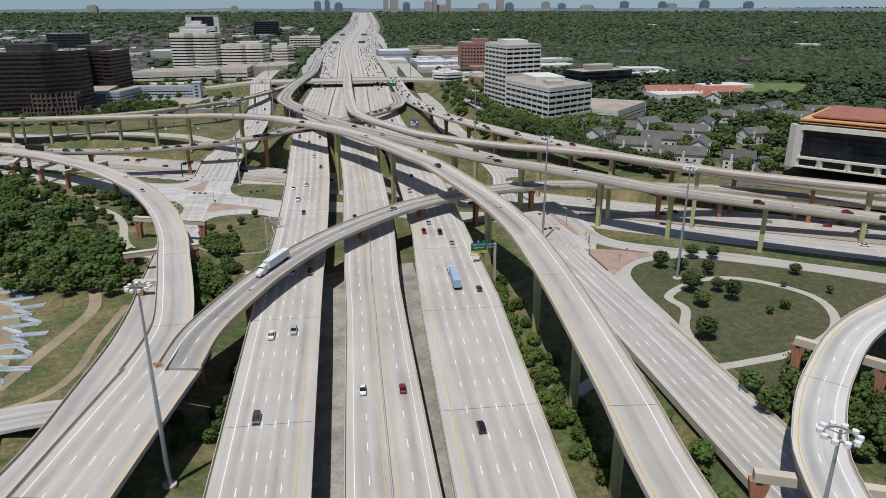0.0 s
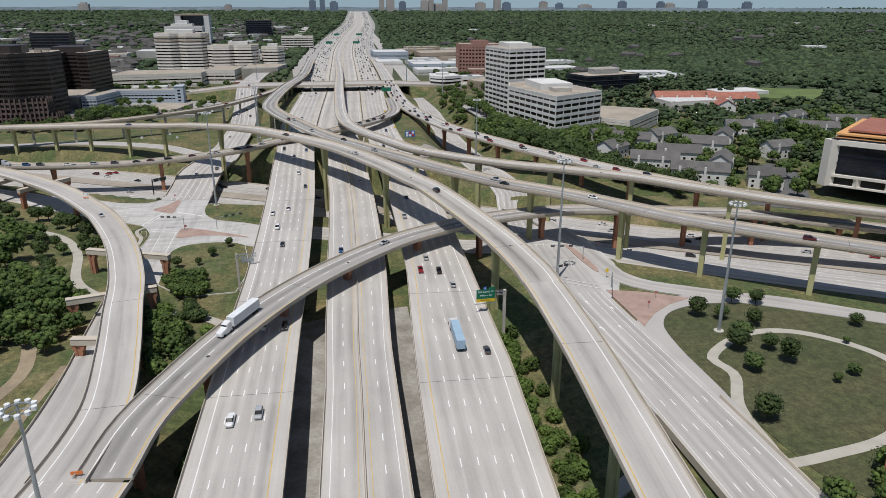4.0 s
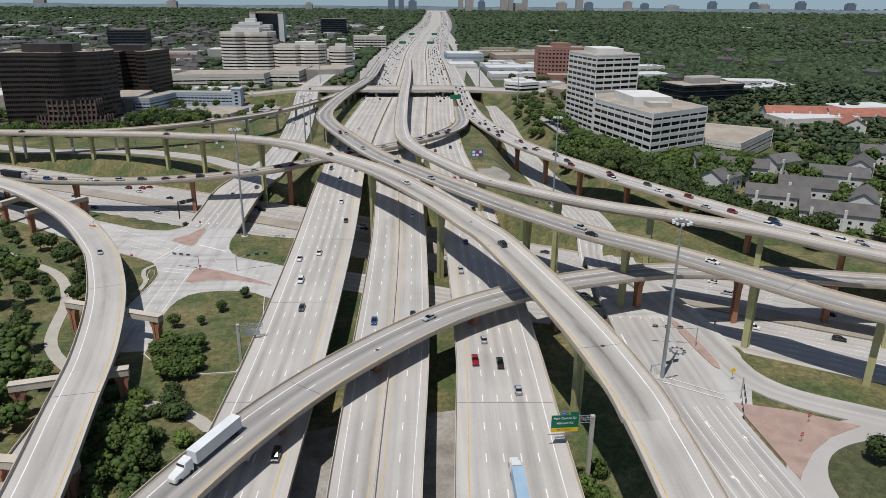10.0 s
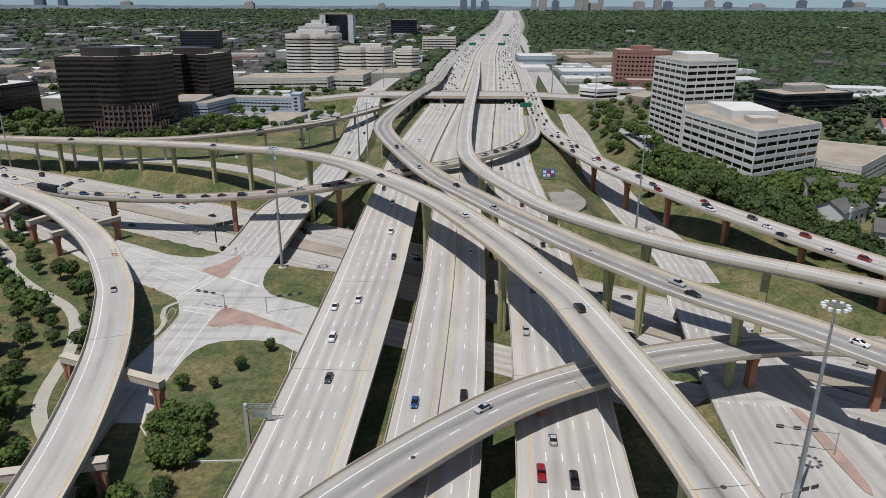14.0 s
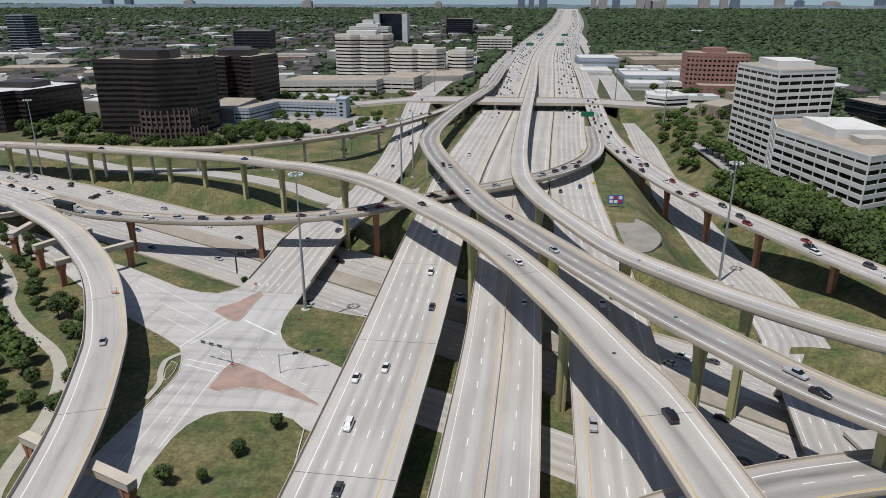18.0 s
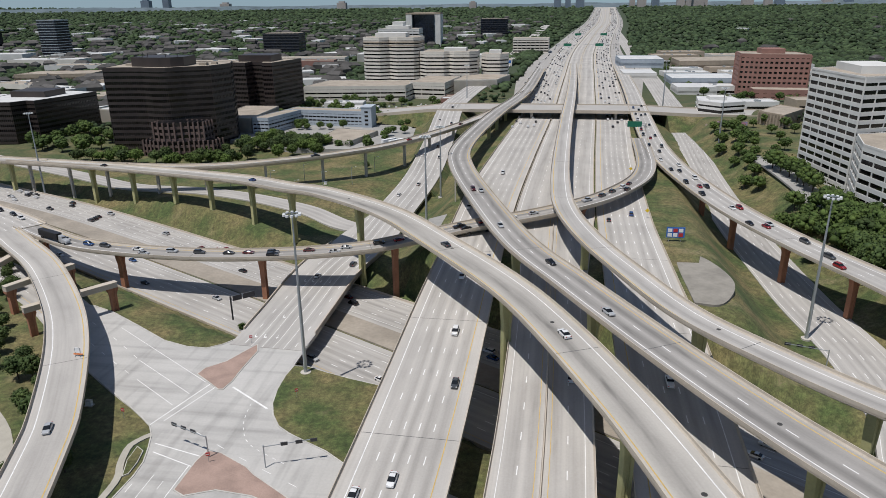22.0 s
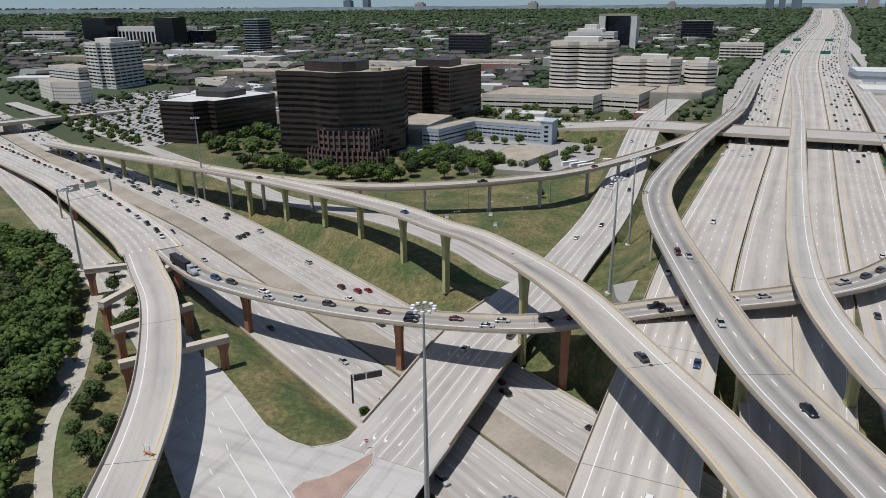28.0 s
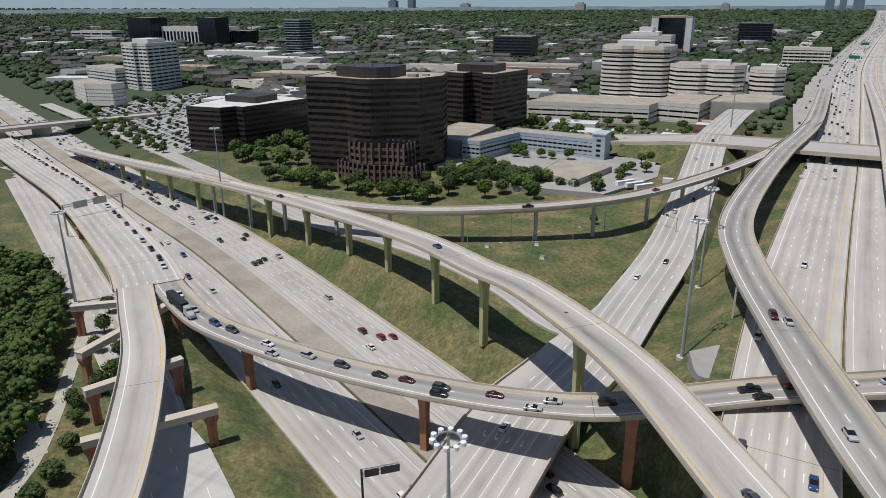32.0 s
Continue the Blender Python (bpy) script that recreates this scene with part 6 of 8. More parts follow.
# crowded car park lying on the slope
V, F = [], []
for _x in range(-708, -434, 6):
    for _y in range(740, 1012, 6):
        if inside((_x + 3, _y + 3), CARPARK):
            b = len(V)
            V += [(a, c, float(ground_z(a, c)) + h) for h in (0.3, -0.6) for a, c in ((_x, _y), (_x + 6, _y), (_x + 6, _y + 6), (_x, _y + 6))]
            F += [(b, b + 1, b + 2, b + 3), (b + 4, b + 5, b + 1, b), (b + 7, b + 4, b, b + 3), (b + 5, b + 6, b + 2, b + 1), (b + 6, b + 7, b + 3, b + 2)]
tagged(pyd("parking_lot", V, F, LOTM), "large pale crowded car park", "paving", kind="structure")

# west park wood
wood([(-172, 402), (-196, 438), (-228, 470), (-268, 503), (-330, 535), (-420, 560), (-420, 500), (-330, 490), (-262, 440), (-200, 372)], 95, 8.0, 4.8, 7.0, avoid=((PARKP, 6), (PARKQ, 7)), group="park wood", seed=1)
wood([(-102, 300), (-124, 345), (-160, 388), (-196, 370), (-250, 430), (-330, 480), (-330, 330), (-200, 290), (-150, 285)], 120, 8.5, 4.8, 7.2, avoid=((PARKP, 6), (PARKQ, 7)), group="park wood", seed=61, joined="dense green park wood of broadleaf trees")
wood([(-330, 330), (-430, 520), (-700, 640), (-800, 500), (-500, 300)], 160, 12, 5, 7.5, group="park wood", seed=62, joined="dense green park wood of broadleaf trees")
wood([(-170, 255), (-125, 275), (-112, 300), (-140, 300)], 10, 6, 3.0, 4.5, group="park edge trees", seed=63)
wood([(-112, 350), (-100, 380), (-140, 425), (-175, 455), (-150, 425), (-125, 385)], 22, 7, 2.8, 4.2, dark=True, avoid=((PARKP, 4),), group="path trees", seed=2)
wood([(-190, 460), (-215, 490), (-250, 520), (-235, 522), (-205, 500)], 8, 8, 2.6, 3.6, dark=True, avoid=((PARKP, 4),), group="path trees", seed=3)
wood([(-69, 322), (-64, 326.5), (-54, 320.5), (-51, 307), (-54.5, 301.5), (-62, 303)], 34, 2.6, 2.0, 3.2, dark=False, seed=4, joined="thicket of green bushes on a lawn")
for x, y, r in ((-53.7, 351.2, 2.6), (-47.5, 363, 2.3), (-67, 338.5, 2.8), (-58.4, 340, 1.9), (-54.7, 324.5, 2.2)):
    tree(x, y, r, dark=True, z=1.3, group="lawn trees")
wood([(-78, 305), (-56, 296), (-40, 270), (-50, 240), (-60, 262)], 18, 5, 2.5, 4.2, group="creek bushes", bush=True, seed=5)
wood([(-60, 160), (-44, 160), (-40, 215), (-52, 200)], 10, 5, 1.6, 3.0, group="creek bushes", bush=True, seed=6)
# lawn ring trees east
for x, y, r in ((124, 245, 3.6), (143, 253, 3.4), (151, 250, 3.2), (139, 234, 3.4), (120, 206, 3.6), (123, 219, 4.0), (133, 217, 2.8), (129, 226, 3.6), (134, 209, 4.0), (148, 198, 2.2), (140, 195, 1.8), (174, 227, 2.6), (107, 182, 4.4), (161, 216, 1.4), (174, 207, 1.6), (131, 241, 3.0)):
    tree(x, y, r, dark=True, z=4.2, group="lawn ring trees")
wood([(46, 130), (56, 130), (60, 255), (50, 255)], 42, 4, 2.2, 3.6, dark=False, group="creek bushes", bush=True, seed=7)
wood([(60, 95), (70, 95), (74, 125), (74, 150), (66, 150)], 12, 5, 2.6, 4.0, dark=False, group="creek bushes", seed=8)
wood([(100, 150), (150, 125), (150, 95), (112, 100), (98, 128)], 34, 6, 3.0, 5.0, group="creek wood", seed=9, joined="dense creek-side broadleaf trees")
# east side: along the ramp, offices and apartments
wood([(126, 560), (150, 480), (172, 430), (205, 395), (216, 405), (190, 440), (172, 492), (160, 510), (142, 556)], 48, 7.0, 5.4, 7.6, dark=True, group="roadside trees", seed=10)
wood([(172, 515), (205, 530), (232, 535), (250, 520), (205, 480), (180, 480)], 26, 8, 5, 7, dark=True, group="apartment trees", seed=11, joined="dense dark green broadleaf trees among buildings")
wood([(185, 510), (330, 580), (470, 600), (470, 440), (330, 420), (270, 380), (215, 395)], 120, 10, 4.5, 7, dark=True, group="apartment trees", seed=12, joined="dense dark green broadleaf trees among buildings")
wood([(136, 690), (140, 770), (160, 830), (200, 800), (160, 700)], 15, 11, 3.4, 5, dark=True, group="office trees", seed=13, joined="dense dark green broadleaf trees among buildings")
# west side: round the dark offices
wood([(-330, 705), (-282, 704), (-205, 698), (-205, 706), (-285, 709), (-330, 720)], 20, 7, 4.5, 6.2, group="office trees", seed=14)
wood([(-400, 745), (-330, 725), (-318, 780), (-380, 800)], 20, 8, 5, 7, group="office trees", seed=15, joined="dense dark green broadleaf trees among buildings")
wood([(-212, 735), (-160, 740), (-150, 762), (-205, 790)], 28, 6.5, 4.5, 6.5, group="motel trees", seed=16)
wood([(-250, 860), (-140, 870), (-140, 900), (-240, 960), (-262, 940)], 20, 10, 4, 6, group="motel trees", seed=17, joined="dense dark green broadleaf trees among buildings")
wood([(-480, 725), (-450, 745), (-560, 800), (-700, 860), (-705, 850)], 40, 9, 2.6, 4, dark=True, group="car park trees", seed=18, joined="dense dark green broadleaf trees among buildings")
wood(CARPARK, 95, 13, 2.2, 3.4, dark=True, group="car park trees", seed=19, joined="dense dark green broadleaf trees among buildings")
for x, y, r in ((-100, 478, 1.9), (-62, 446, 1.6), (-106, 700, 2.6), (-60, 880, 3)):
    tree(x, y, r, bush=r < 2, group="verge bushes")
tree(-43, 197, 3.4, dark=True, group="verge bushes")

# ---- far woods: joined clumps ----
FAR = mat("distant_wood_foliage", (0.030, 0.048, 0.023), 0.9, var=0.45, scale=0.02, fine=0.6, second=(0.048, 0.070, 0.031))
for _m in (FAR, LEAF, LEAFD, GROVE):
    _m.node_tree.nodes["Principled BSDF"].inputs["Specular IOR Level"].default_value = 0.2
_nt2 = FAR.node_tree
_pb = _nt2.nodes["Principled BSDF"]
_sc = _pb.inputs["Base Color"].links[0].from_socket
_gi = _nt2.nodes.new("ShaderNodeNewGeometry")
_mr = _nt2.nodes.new("ShaderNodeMapRange")
_mr.inputs[3].default_value, _mr.inputs[4].default_value = 0.55, 1.6
_nt2.links.new(_gi.outputs["Random Per Island"], _mr.inputs[0])
_hs = _nt2.nodes.new("ShaderNodeHueSaturation")
_nt2.links.new(_mr.outputs[0], _hs.inputs["Value"])
_nt2.links.new(_sc, _hs.inputs["Color"])
_nt2.links.new(_hs.outputs[0], _pb.inputs["Base Color"])
CLEAR = [[(-480, 560), (-480, 700), (-330, 715), (-200, 712), (-110, 790), (-50, 900), (120, 900), (130, 640), (180, 480), (200, 390), (300, 300), (300, -50), (-120, -50), (-120, 300), (-330, 330), (-430, 480)], [(-800, 560), (-480, 560), (-480, 740), (-800, 900)], [(-480, 720), (-430, 750), (-390, 840), (-470, 910), (-600, 945), (-720, 910), (-710, 860)], [(-330, 690), (-200, 690), (-110, 780), (-60, 860), (-40, 1110), (-250, 1070), (-300, 950), (-400, 930), (-390, 830), (-330, 800)], [(-250, 1170), (-20, 1170), (-20, 1320), (-240, 1320)], [(110, 480), (225, 500), (310, 580), (270, 620), (215, 700), (200, 830), (300, 960), (300, 1160), (200, 1400), (100, 1400)], [(-880, 940), (-620, 930), (-620, 1050), (-860, 1060)], [(290, 320), (420, 320), (420, 440), (290, 440)], [(425, 690), (500, 656), (588, 735), (490, 782)], [(285, 760), (380, 780), (370, 840), (285, 830)], [(230, 380), (310, 380), (310, 440), (240, 440)], [(180, 390), (250, 400), (290, 500), (200, 520)], [(-450, 1310), (-200, 1320), (-200, 1480), (-450, 1400)], [(-520, 680), (-300, 690), (-300, 810), (-430, 770), (-490, 800)], [(-480, 960), (-260, 960), (-260, 1120), (-480, 1080)]]


def far_woods(seed, n, ymin, ymax, spread, rmin, rmax, name="far_wood", clumps=1):
    rg = np.random.RandomState(seed)
    u = rg.rand(n)
    y = ymin * (ymax / ymin) ** u  # distance, then turned into a place
    an = np.radians(rg.uniform(-66, 60, n))
    x, y = y * np.sin(an), 220 + y * np.cos(an)
    cx, _ = main_xz(y)
    ly = np.interp(x, LOW[:, 0], LOW[:, 1])
    ok = (np.abs(x - cx - 6) > 80) & (np.abs(y - ly) > 75)
    dens = 2.0 * smooth01(150, 300, x) + np.sin(x * 0.011 + 3 * np.sin(y * 0.004)) + np.cos(y * 0.009 + 2 * np.sin(x * 0.003)) + rg.rand(n) * 1.6
    ok &= dens > (-0.2 if ymin < 1000 else -0.6)
    ok &= y < 4940
    x, y = x[ok], y[ok]
    keep = [i for i in range(len(x)) if y[i] > 1500 or not any(inside((x[i], y[i]), c) for c in CLEAR)]
    x, y = x[keep], y[keep]
    m = len(x)
    z = ground_z(x, y)
    r = rg.uniform(rmin, rmax, m) * (1 + y / 6000)
    if clumps > 1:
        # several tufts to each tree
        k = clumps
        r0 = np.repeat(r, k)
        d = rg.normal(size=(m * k, 3))
        d /= np.linalg.norm(d, axis=1)[:, None]
        x = np.repeat(x, k) + d[:, 0] * r0 * 0.62
        y = np.repeat(y, k) + d[:, 1] * r0 * 0.62
        z = np.repeat(z, k) + (0.55 + 0.4 * d[:, 2]) * r0
        r = r0 * rg.uniform(0.28, 0.5, m * k)
        m *= k
    v = ICO_V[None] * (r[:, None, None] * rg.uniform(0.55, 1.35, (m, 12, 1))) * np.array((1, 1, 0.7))
    v += np.stack([x, y, z + r * 0.45], 1)[:, None]
    t = ICO_F[None] + (np.arange(m) * 12)[:, None, None]
    ob = obj(name, fastmesh(name, v.reshape(-1, 3), t.reshape(-1, 3), FAR))
    tagged(ob, "continuous dark green suburban tree cover", "woods", kind="stuff")


far_woods(20, 4300, 400, 900, 1.0, 4.2, 6.4, clumps=7)
far_woods(21, 20000, 800, 1500, 1.0, 3.0, 5.2)
far_woods(22, 38000, 1200, 4700, 0.85, 3.2, 5.8)
far_woods(23, 21000, 2600, 6600, 0.85, 4.6, 7.6)

# ---- far houses, joined ----
_rg = np.random.RandomState(31)
FARROOF = mat("distant_shingle", (0.088, 0.083, 0.078), 0.9, var=0.25, scale=0.02, fine=0.2)
for _wm, _lab, _n, _s in ((FARROOF, "distant grey-roofed suburban houses among trees", 900, 1), (WROOF, "distant pale flat roofs among trees", 130, 2)):
    V, F = [], []
    for k in range(_n):
        while True:
            q = 800 * (3000 / 800) ** _rg.rand()
            an = math.radians(_rg.uniform(-64, 46))
            x, y = q * math.sin(an), 220 + q * math.cos(an)
            if abs(x - float(main_xz(y)[0])) > 200 and (x < 100 or _rg.rand() < 0.05) and not any(inside((x, y), c) for c in CLEAR) and abs(y - np.interp(x, LOW[:, 0], LOW[:, 1])) > 130:
                break
        z = float(ground_z(x, y))
        w, d, h = _rg.uniform(14, 34) * _s, _rg.uniform(10, 16) * _s, _rg.uniform(5, 8)
        q = _rg.rand() * 3.14
        c, s = math.cos(q), math.sin(q)
        b = len(V)
        for a, e2, zz in ((-w, -d, 0), (w, -d, 0), (w, d, 0), (-w, d, 0), (-w, -d, h), (w, -d, h), (w, d, h), (-w, d, h), (-w * 0.8, 0, h + (4 if _s == 1 else 0.2)), (w * 0.8, 0, h + (4 if _s == 1 else 0.2))):
            a, e2 = a / 2, e2 / 2
            V.append((x + a * c - e2 * s, y + a * s + e2 * c, z + zz + 1))
        F += [(b, b + 1, b + 5, b + 4), (b + 1, b + 2, b + 6, b + 5), (b + 2, b + 3, b + 7, b + 6), (b + 3, b, b + 4, b + 7), (b + 4, b + 5, b + 9, b + 8), (b + 6, b + 7, b + 8, b + 9), (b + 5, b + 6, b + 9), (b + 7, b + 4, b + 8)]
    tagged(pyd("far_houses", V, F, _wm), _lab, "houses", kind="stuff")

# ---- skyline ----
SKY1 = mat("distant_tower_glass", (0.16, 0.20, 0.25), 0.4, var=0.1, scale=0.01)
SKY2 = mat("distant_tower_stone", (0.36, 0.33, 0.31), 0.8, var=0.1, scale=0.01)
_rg = random.Random(41)
for x0, w, h, m in ((-190, 60, 70, 0), (-130, 45, 75, 0), (-60, 70, 60, 0), (250, 40, 105, 1), (300, 70, 130, 1), (380, 60, 60, 0), (520, 60, 70, 1), (560, 40, 120, 1), (660, 40, 105, 1), (610, 120, 45, 1), (900, 90, 55, 1), (1010, 60, 80, 1), (1080, 70, 55, 0), (1320, 70, 60, 1), (1420, 60, 50, 0), (1600, 120, 40, 1), (1900, 70, 60, 0), (2150, 60, 55, 0), (2250, 90, 45, 1), (2500, 80, 60, 0), (2800, 80, 50, 0), (-700, 60, 40, 1), (-1500, 80, 45, 1), (-2300, 90, 40, 1), (-2700, 60, 70, 0), (-2800, 80, 60, 0)):
    x, y, w = x0 + 280, 4650 + _rg.uniform(-60, 60), w * 0.7
    z = float(ground_z(x, y))
    e = empty("skyline_tower", (x, y, z), "hazy distant tower on the horizon", "tower", "skyline")
    box("tower_body", -w / 2, -20, -2, w / 2, 20, h, SKY2 if m else SKY1, e)
    box("tower_crown", -w * 0.3, -14, h - 1, w * 0.3, 14, h + 8, SKY2 if m else SKY1, e)


# ---- ridge backdrop at the horizon, haze painted into its base colour ----
HAZE_TINT = mat("haze_tinted_ridge", (0.085, 0.115, 0.130), 0.95, var=0.3, scale=0.004, fine=0.02, second=(0.12, 0.15, 0.17))
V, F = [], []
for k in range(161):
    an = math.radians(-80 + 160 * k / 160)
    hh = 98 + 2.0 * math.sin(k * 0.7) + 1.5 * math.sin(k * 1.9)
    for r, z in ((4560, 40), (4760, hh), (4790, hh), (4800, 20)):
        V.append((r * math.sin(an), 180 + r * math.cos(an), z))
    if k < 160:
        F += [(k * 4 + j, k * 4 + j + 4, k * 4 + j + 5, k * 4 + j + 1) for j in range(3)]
tagged(pyd("backdrop", V, F, HAZE_TINT), "wooded ridge backdrop at the horizon with haze put into its colour", "distance", kind="structure")

# ---- vehicles ----
CARC = [("white", (0.70, 0.70, 0.69), 5), ("black", (0.012, 0.012, 0.014), 6), ("dark grey", (0.055, 0.058, 0.062), 4), ("silver", (0.38, 0.39, 0.40), 3), ("red", (0.24, 0.012, 0.014), 2), ("blue", (0.02, 0.065, 0.19), 1), ("dark red", (0.09, 0.01, 0.014), 1)]
GLS = mat("car_glass", (0.012, 0.014, 0.016), 0.08, var=0.05)
TYRE = mat("tyre_rubber", (0.02, 0.02, 0.02), 0.9)
CHROME = mat("lamp_glass", (0.55, 0.55, 0.55), 0.2)
TAIL = mat("tail_lamp_red", (0.35, 0.02, 0.02), 0.3)
PAINT = {}
for nm, c, w in CARC:
    m = mat("car_paint_" + nm.replace(" ", "_"), c, 0.25, var=0.04)
    m.node_tree.nodes["Principled BSDF"].inputs["Coat Weight"].default_value = 0.6
    PAINT[nm] = m


def loft(name, secs, m):
    """Body from cross sections (x, half width bottom, half width top, z bottom, z top), chamfered along the top."""
    V, F = [], []
    for x, w0, w1, z0, z1 in secs:
        c = min(0.12, (z1 - z0) * 0.3)
        V += [(x, -w0, z0), (x, -w0, z0 + (z1 - z0) * 0.45), (x, -w1, z1 - c), (x, -w1 + c * 1.3, z1), (x, w1 - c * 1.3, z1), (x, w1, z1 - c), (x, w0, z0 + (z1 - z0) * 0.45), (x, w0, z0)]
    k = 8
    for i in range(len(secs) - 1):
        for j in range(k):
            F.append((i * k + j, i * k + (j + 1) % k, (i + 1) * k + (j + 1) % k, (i + 1) * k + j))
    F.append(tuple(reversed(range(k))))
    F.append(tuple((len(secs) - 1) * k + j for j in range(k)))
    me = bpy.data.meshes.new(name)
    me.from_pydata(V, [], [tuple(reversed(q)) for q in F])
    me.materials.append(m)
    me.update()
    return me


def wheel_mesh():
    V, F = [], []
    n = 10
    for y in (-0.11, 0.11):
        V += [(0.34 * math.cos(2 * math.pi * k / n), y, 0.34 * math.sin(2 * math.pi * k / n)) for k in range(n)]
    F = [(k, (k + 1) % n, n + (k + 1) % n, n + k) for k in range(n)] + [tuple(reversed(range(n))), tuple(range(n, 2 * n))]
    me = bpy.data.meshes.new("wheel")
    me.from_pydata(V, [], F)
    me.materials.append(TYRE)
    return me


WHEEL = wheel_mesh()
SHAPES = {
    "sedan": ([(-2.35, 0.78, 0.72, 0.32, 0.80), (-2.2, 0.88, 0.84, 0.25, 0.93), (-1.2, 0.91, 0.88, 0.22, 0.97), (0.9, 0.91, 0.88, 0.22, 0.93), (1.9, 0.90, 0.85, 0.24, 0.82), (2.35, 0.78, 0.70, 0.34, 0.66)], [(-1.75, 0.82, 0.66, 0.9, 0.98), (-1.05, 0.82, 0.62, 0.9, 1.38), (0.1, 0.82, 0.64, 0.9, 1.42), (1.15, 0.82, 0.72, 0.88, 0.95)], [(-0.98, 0.64, 0.6, 1.36, 1.42), (-0.5, 0.66, 0.63, 1.38, 1.455), (0.1, 0.66, 0.62, 1.38, 1.45)], 1.45),
    "suv": ([(-2.4, 0.85, 0.80, 0.36, 0.95), (-2.3, 0.94, 0.90, 0.30, 1.08), (-1.2, 0.96, 0.93, 0.28, 1.12), (1.1, 0.96, 0.92, 0.28, 1.10), (2.1, 0.94, 0.88, 0.30, 1.02), (2.4, 0.84, 0.76, 0.38, 0.85)], [(-2.2, 0.88, 0.74, 1.05, 1.5), (-1.9, 0.88, 0.72, 1.05, 1.70), (0.4, 0.88, 0.72, 1.05, 1.72), (1.3, 0.88, 0.78, 1.04, 1.12)], [(-2.0, 0.74, 0.7, 1.66, 1.72), (-1.0, 0.75, 0.72, 1.68, 1.78), (0.4, 0.75, 0.7, 1.68, 1.75)], 1.5),
    "pickup": ([(-2.85, 0.86, 0.84, 0.45, 1.05), (-2.7, 0.95, 0.92, 0.38, 1.10), (-0.6, 0.96, 0.93, 0.36, 1.10), (1.5, 0.96, 0.92, 0.36, 1.14), (2.5, 0.95, 0.88, 0.38, 1.06), (2.8, 0.84, 0.78, 0.46, 0.9)], [(-0.75, 0.88, 0.74, 1.08, 1.7), (-0.5, 0.88, 0.72, 1.08, 1.82), (0.8, 0.88, 0.72, 1.08, 1.82), (1.6, 0.88, 0.78, 1.08, 1.16)], [(-0.6, 0.74, 0.7, 1.76, 1.83), (0.0, 0.75, 0.72, 1.78, 1.88), (0.8, 0.75, 0.7, 1.78, 1.85)], 1.8),
}
LAMPS = {"sedan": (2.18, -2.27, 0.62, 0.68, 0.78), "suv": (2.27, -2.34, 0.68, 0.86, 0.92), "pickup": (2.66, -2.78, 0.72, 0.92, 0.9)}
_l = box("lamp_shape", -0.14, -0.17, -0.08, 0.14, 0.17, 0.08, CHROME)
HEADL = _l.data
bpy.data.objects.remove(_l)
_l = box("lamp_shape", -0.1, -0.16, -0.1, 0.1, 0.16, 0.1, TAIL)
TAILL = _l.data
bpy.data.objects.remove(_l)
PROTO = {}
CARN = 0
_cr = random.Random(77)


def car(p, heading, col=None, shape=None, slope=0.0, where="on the concrete roadway", group="traffic"):
    """A car at p, facing the heading (radians)."""
    global CARN
    col = col or _cr.choices([c[0] for c in CARC], [c[2] for c in CARC])[0]
    shape = shape or _cr.choices(["sedan", "suv", "pickup"], [5, 4, 1])[0]
    key = (col, shape)
    if key not in PROTO:
        b, g, r, ax = SHAPES[shape]
        PROTO[key] = (loft("body", b, PAINT[col]), loft("windows", g, GLS), loft("roof_panel", r, PAINT[col]), ax)
    b, g, r, ax = PROTO[key]
    e = empty("car" if shape != "pickup" else "pickup_truck", p, "%s %s %s" % (col, {"sedan": "four-door saloon car", "suv": "tall estate car", "pickup": "pickup truck with open bed"}[shape], where), "car" if shape != "pickup" else "pickup", group)
    e.rotation_euler = (0, -slope, heading)
    obj("body", b, e)
    obj("window_band", g, e)
    obj("roof_panel", r, e)
    fx, bx, ww, fz, bz = LAMPS[shape]
    for sy in (-1, 1):
        o = obj("headlight", HEADL, e)
        o.location = (fx, sy * ww, fz)
        o = obj("tail_lamp", TAILL, e)
        o.location = (bx, sy * ww, bz)
    for sx in (-ax, ax):
        for sy in (-0.82, 0.82):
            w = obj("wheel", WHEEL, e)
            w.location = (sx, sy, 0.34)
    CARN += 1
    return e


def traffic(path, lats, gaps, s0, s1, back=False, seed=0, up=0.02, where="on the concrete roadway", group="traffic"):
    rg = random.Random(seed)
    s = np.concatenate([[0], np.cumsum(np.linalg.norm(np.diff(path, axis=0), axis=1))])
    r = sides(path)
    for lat in lats:
        q = s0 + rg.uniform(0, gaps[1])
        while q < min(s1, s[-1] - 5):
            i = int(np.searchsorted(s, q))
            i = min(max(i, 1), len(s) - 1)
            t = (q - s[i - 1]) / (s[i] - s[i - 1])
            p = path[i - 1] * (1 - t) + path[i] * t
            d = path[i] - path[i - 1]
            la = lat if not hasattr(lat, "__len__") else lat[i]
            p = p + r[i] * (la + rg.uniform(-0.35, 0.35)) + np.array([0, 0, up])
            sl = math.atan2(d[2], math.hypot(d[0], d[1]))
            hd = math.atan2(d[1], d[0])
            car(tuple(p), hd + (math.pi if back else 0), slope=-sl if back else sl, where=where, group=group)
            q += rg.uniform(*gaps)


def lane(a, b, k, n):
    return a + 3.2 + (b - a - 6.6) * (k + 0.5) / n


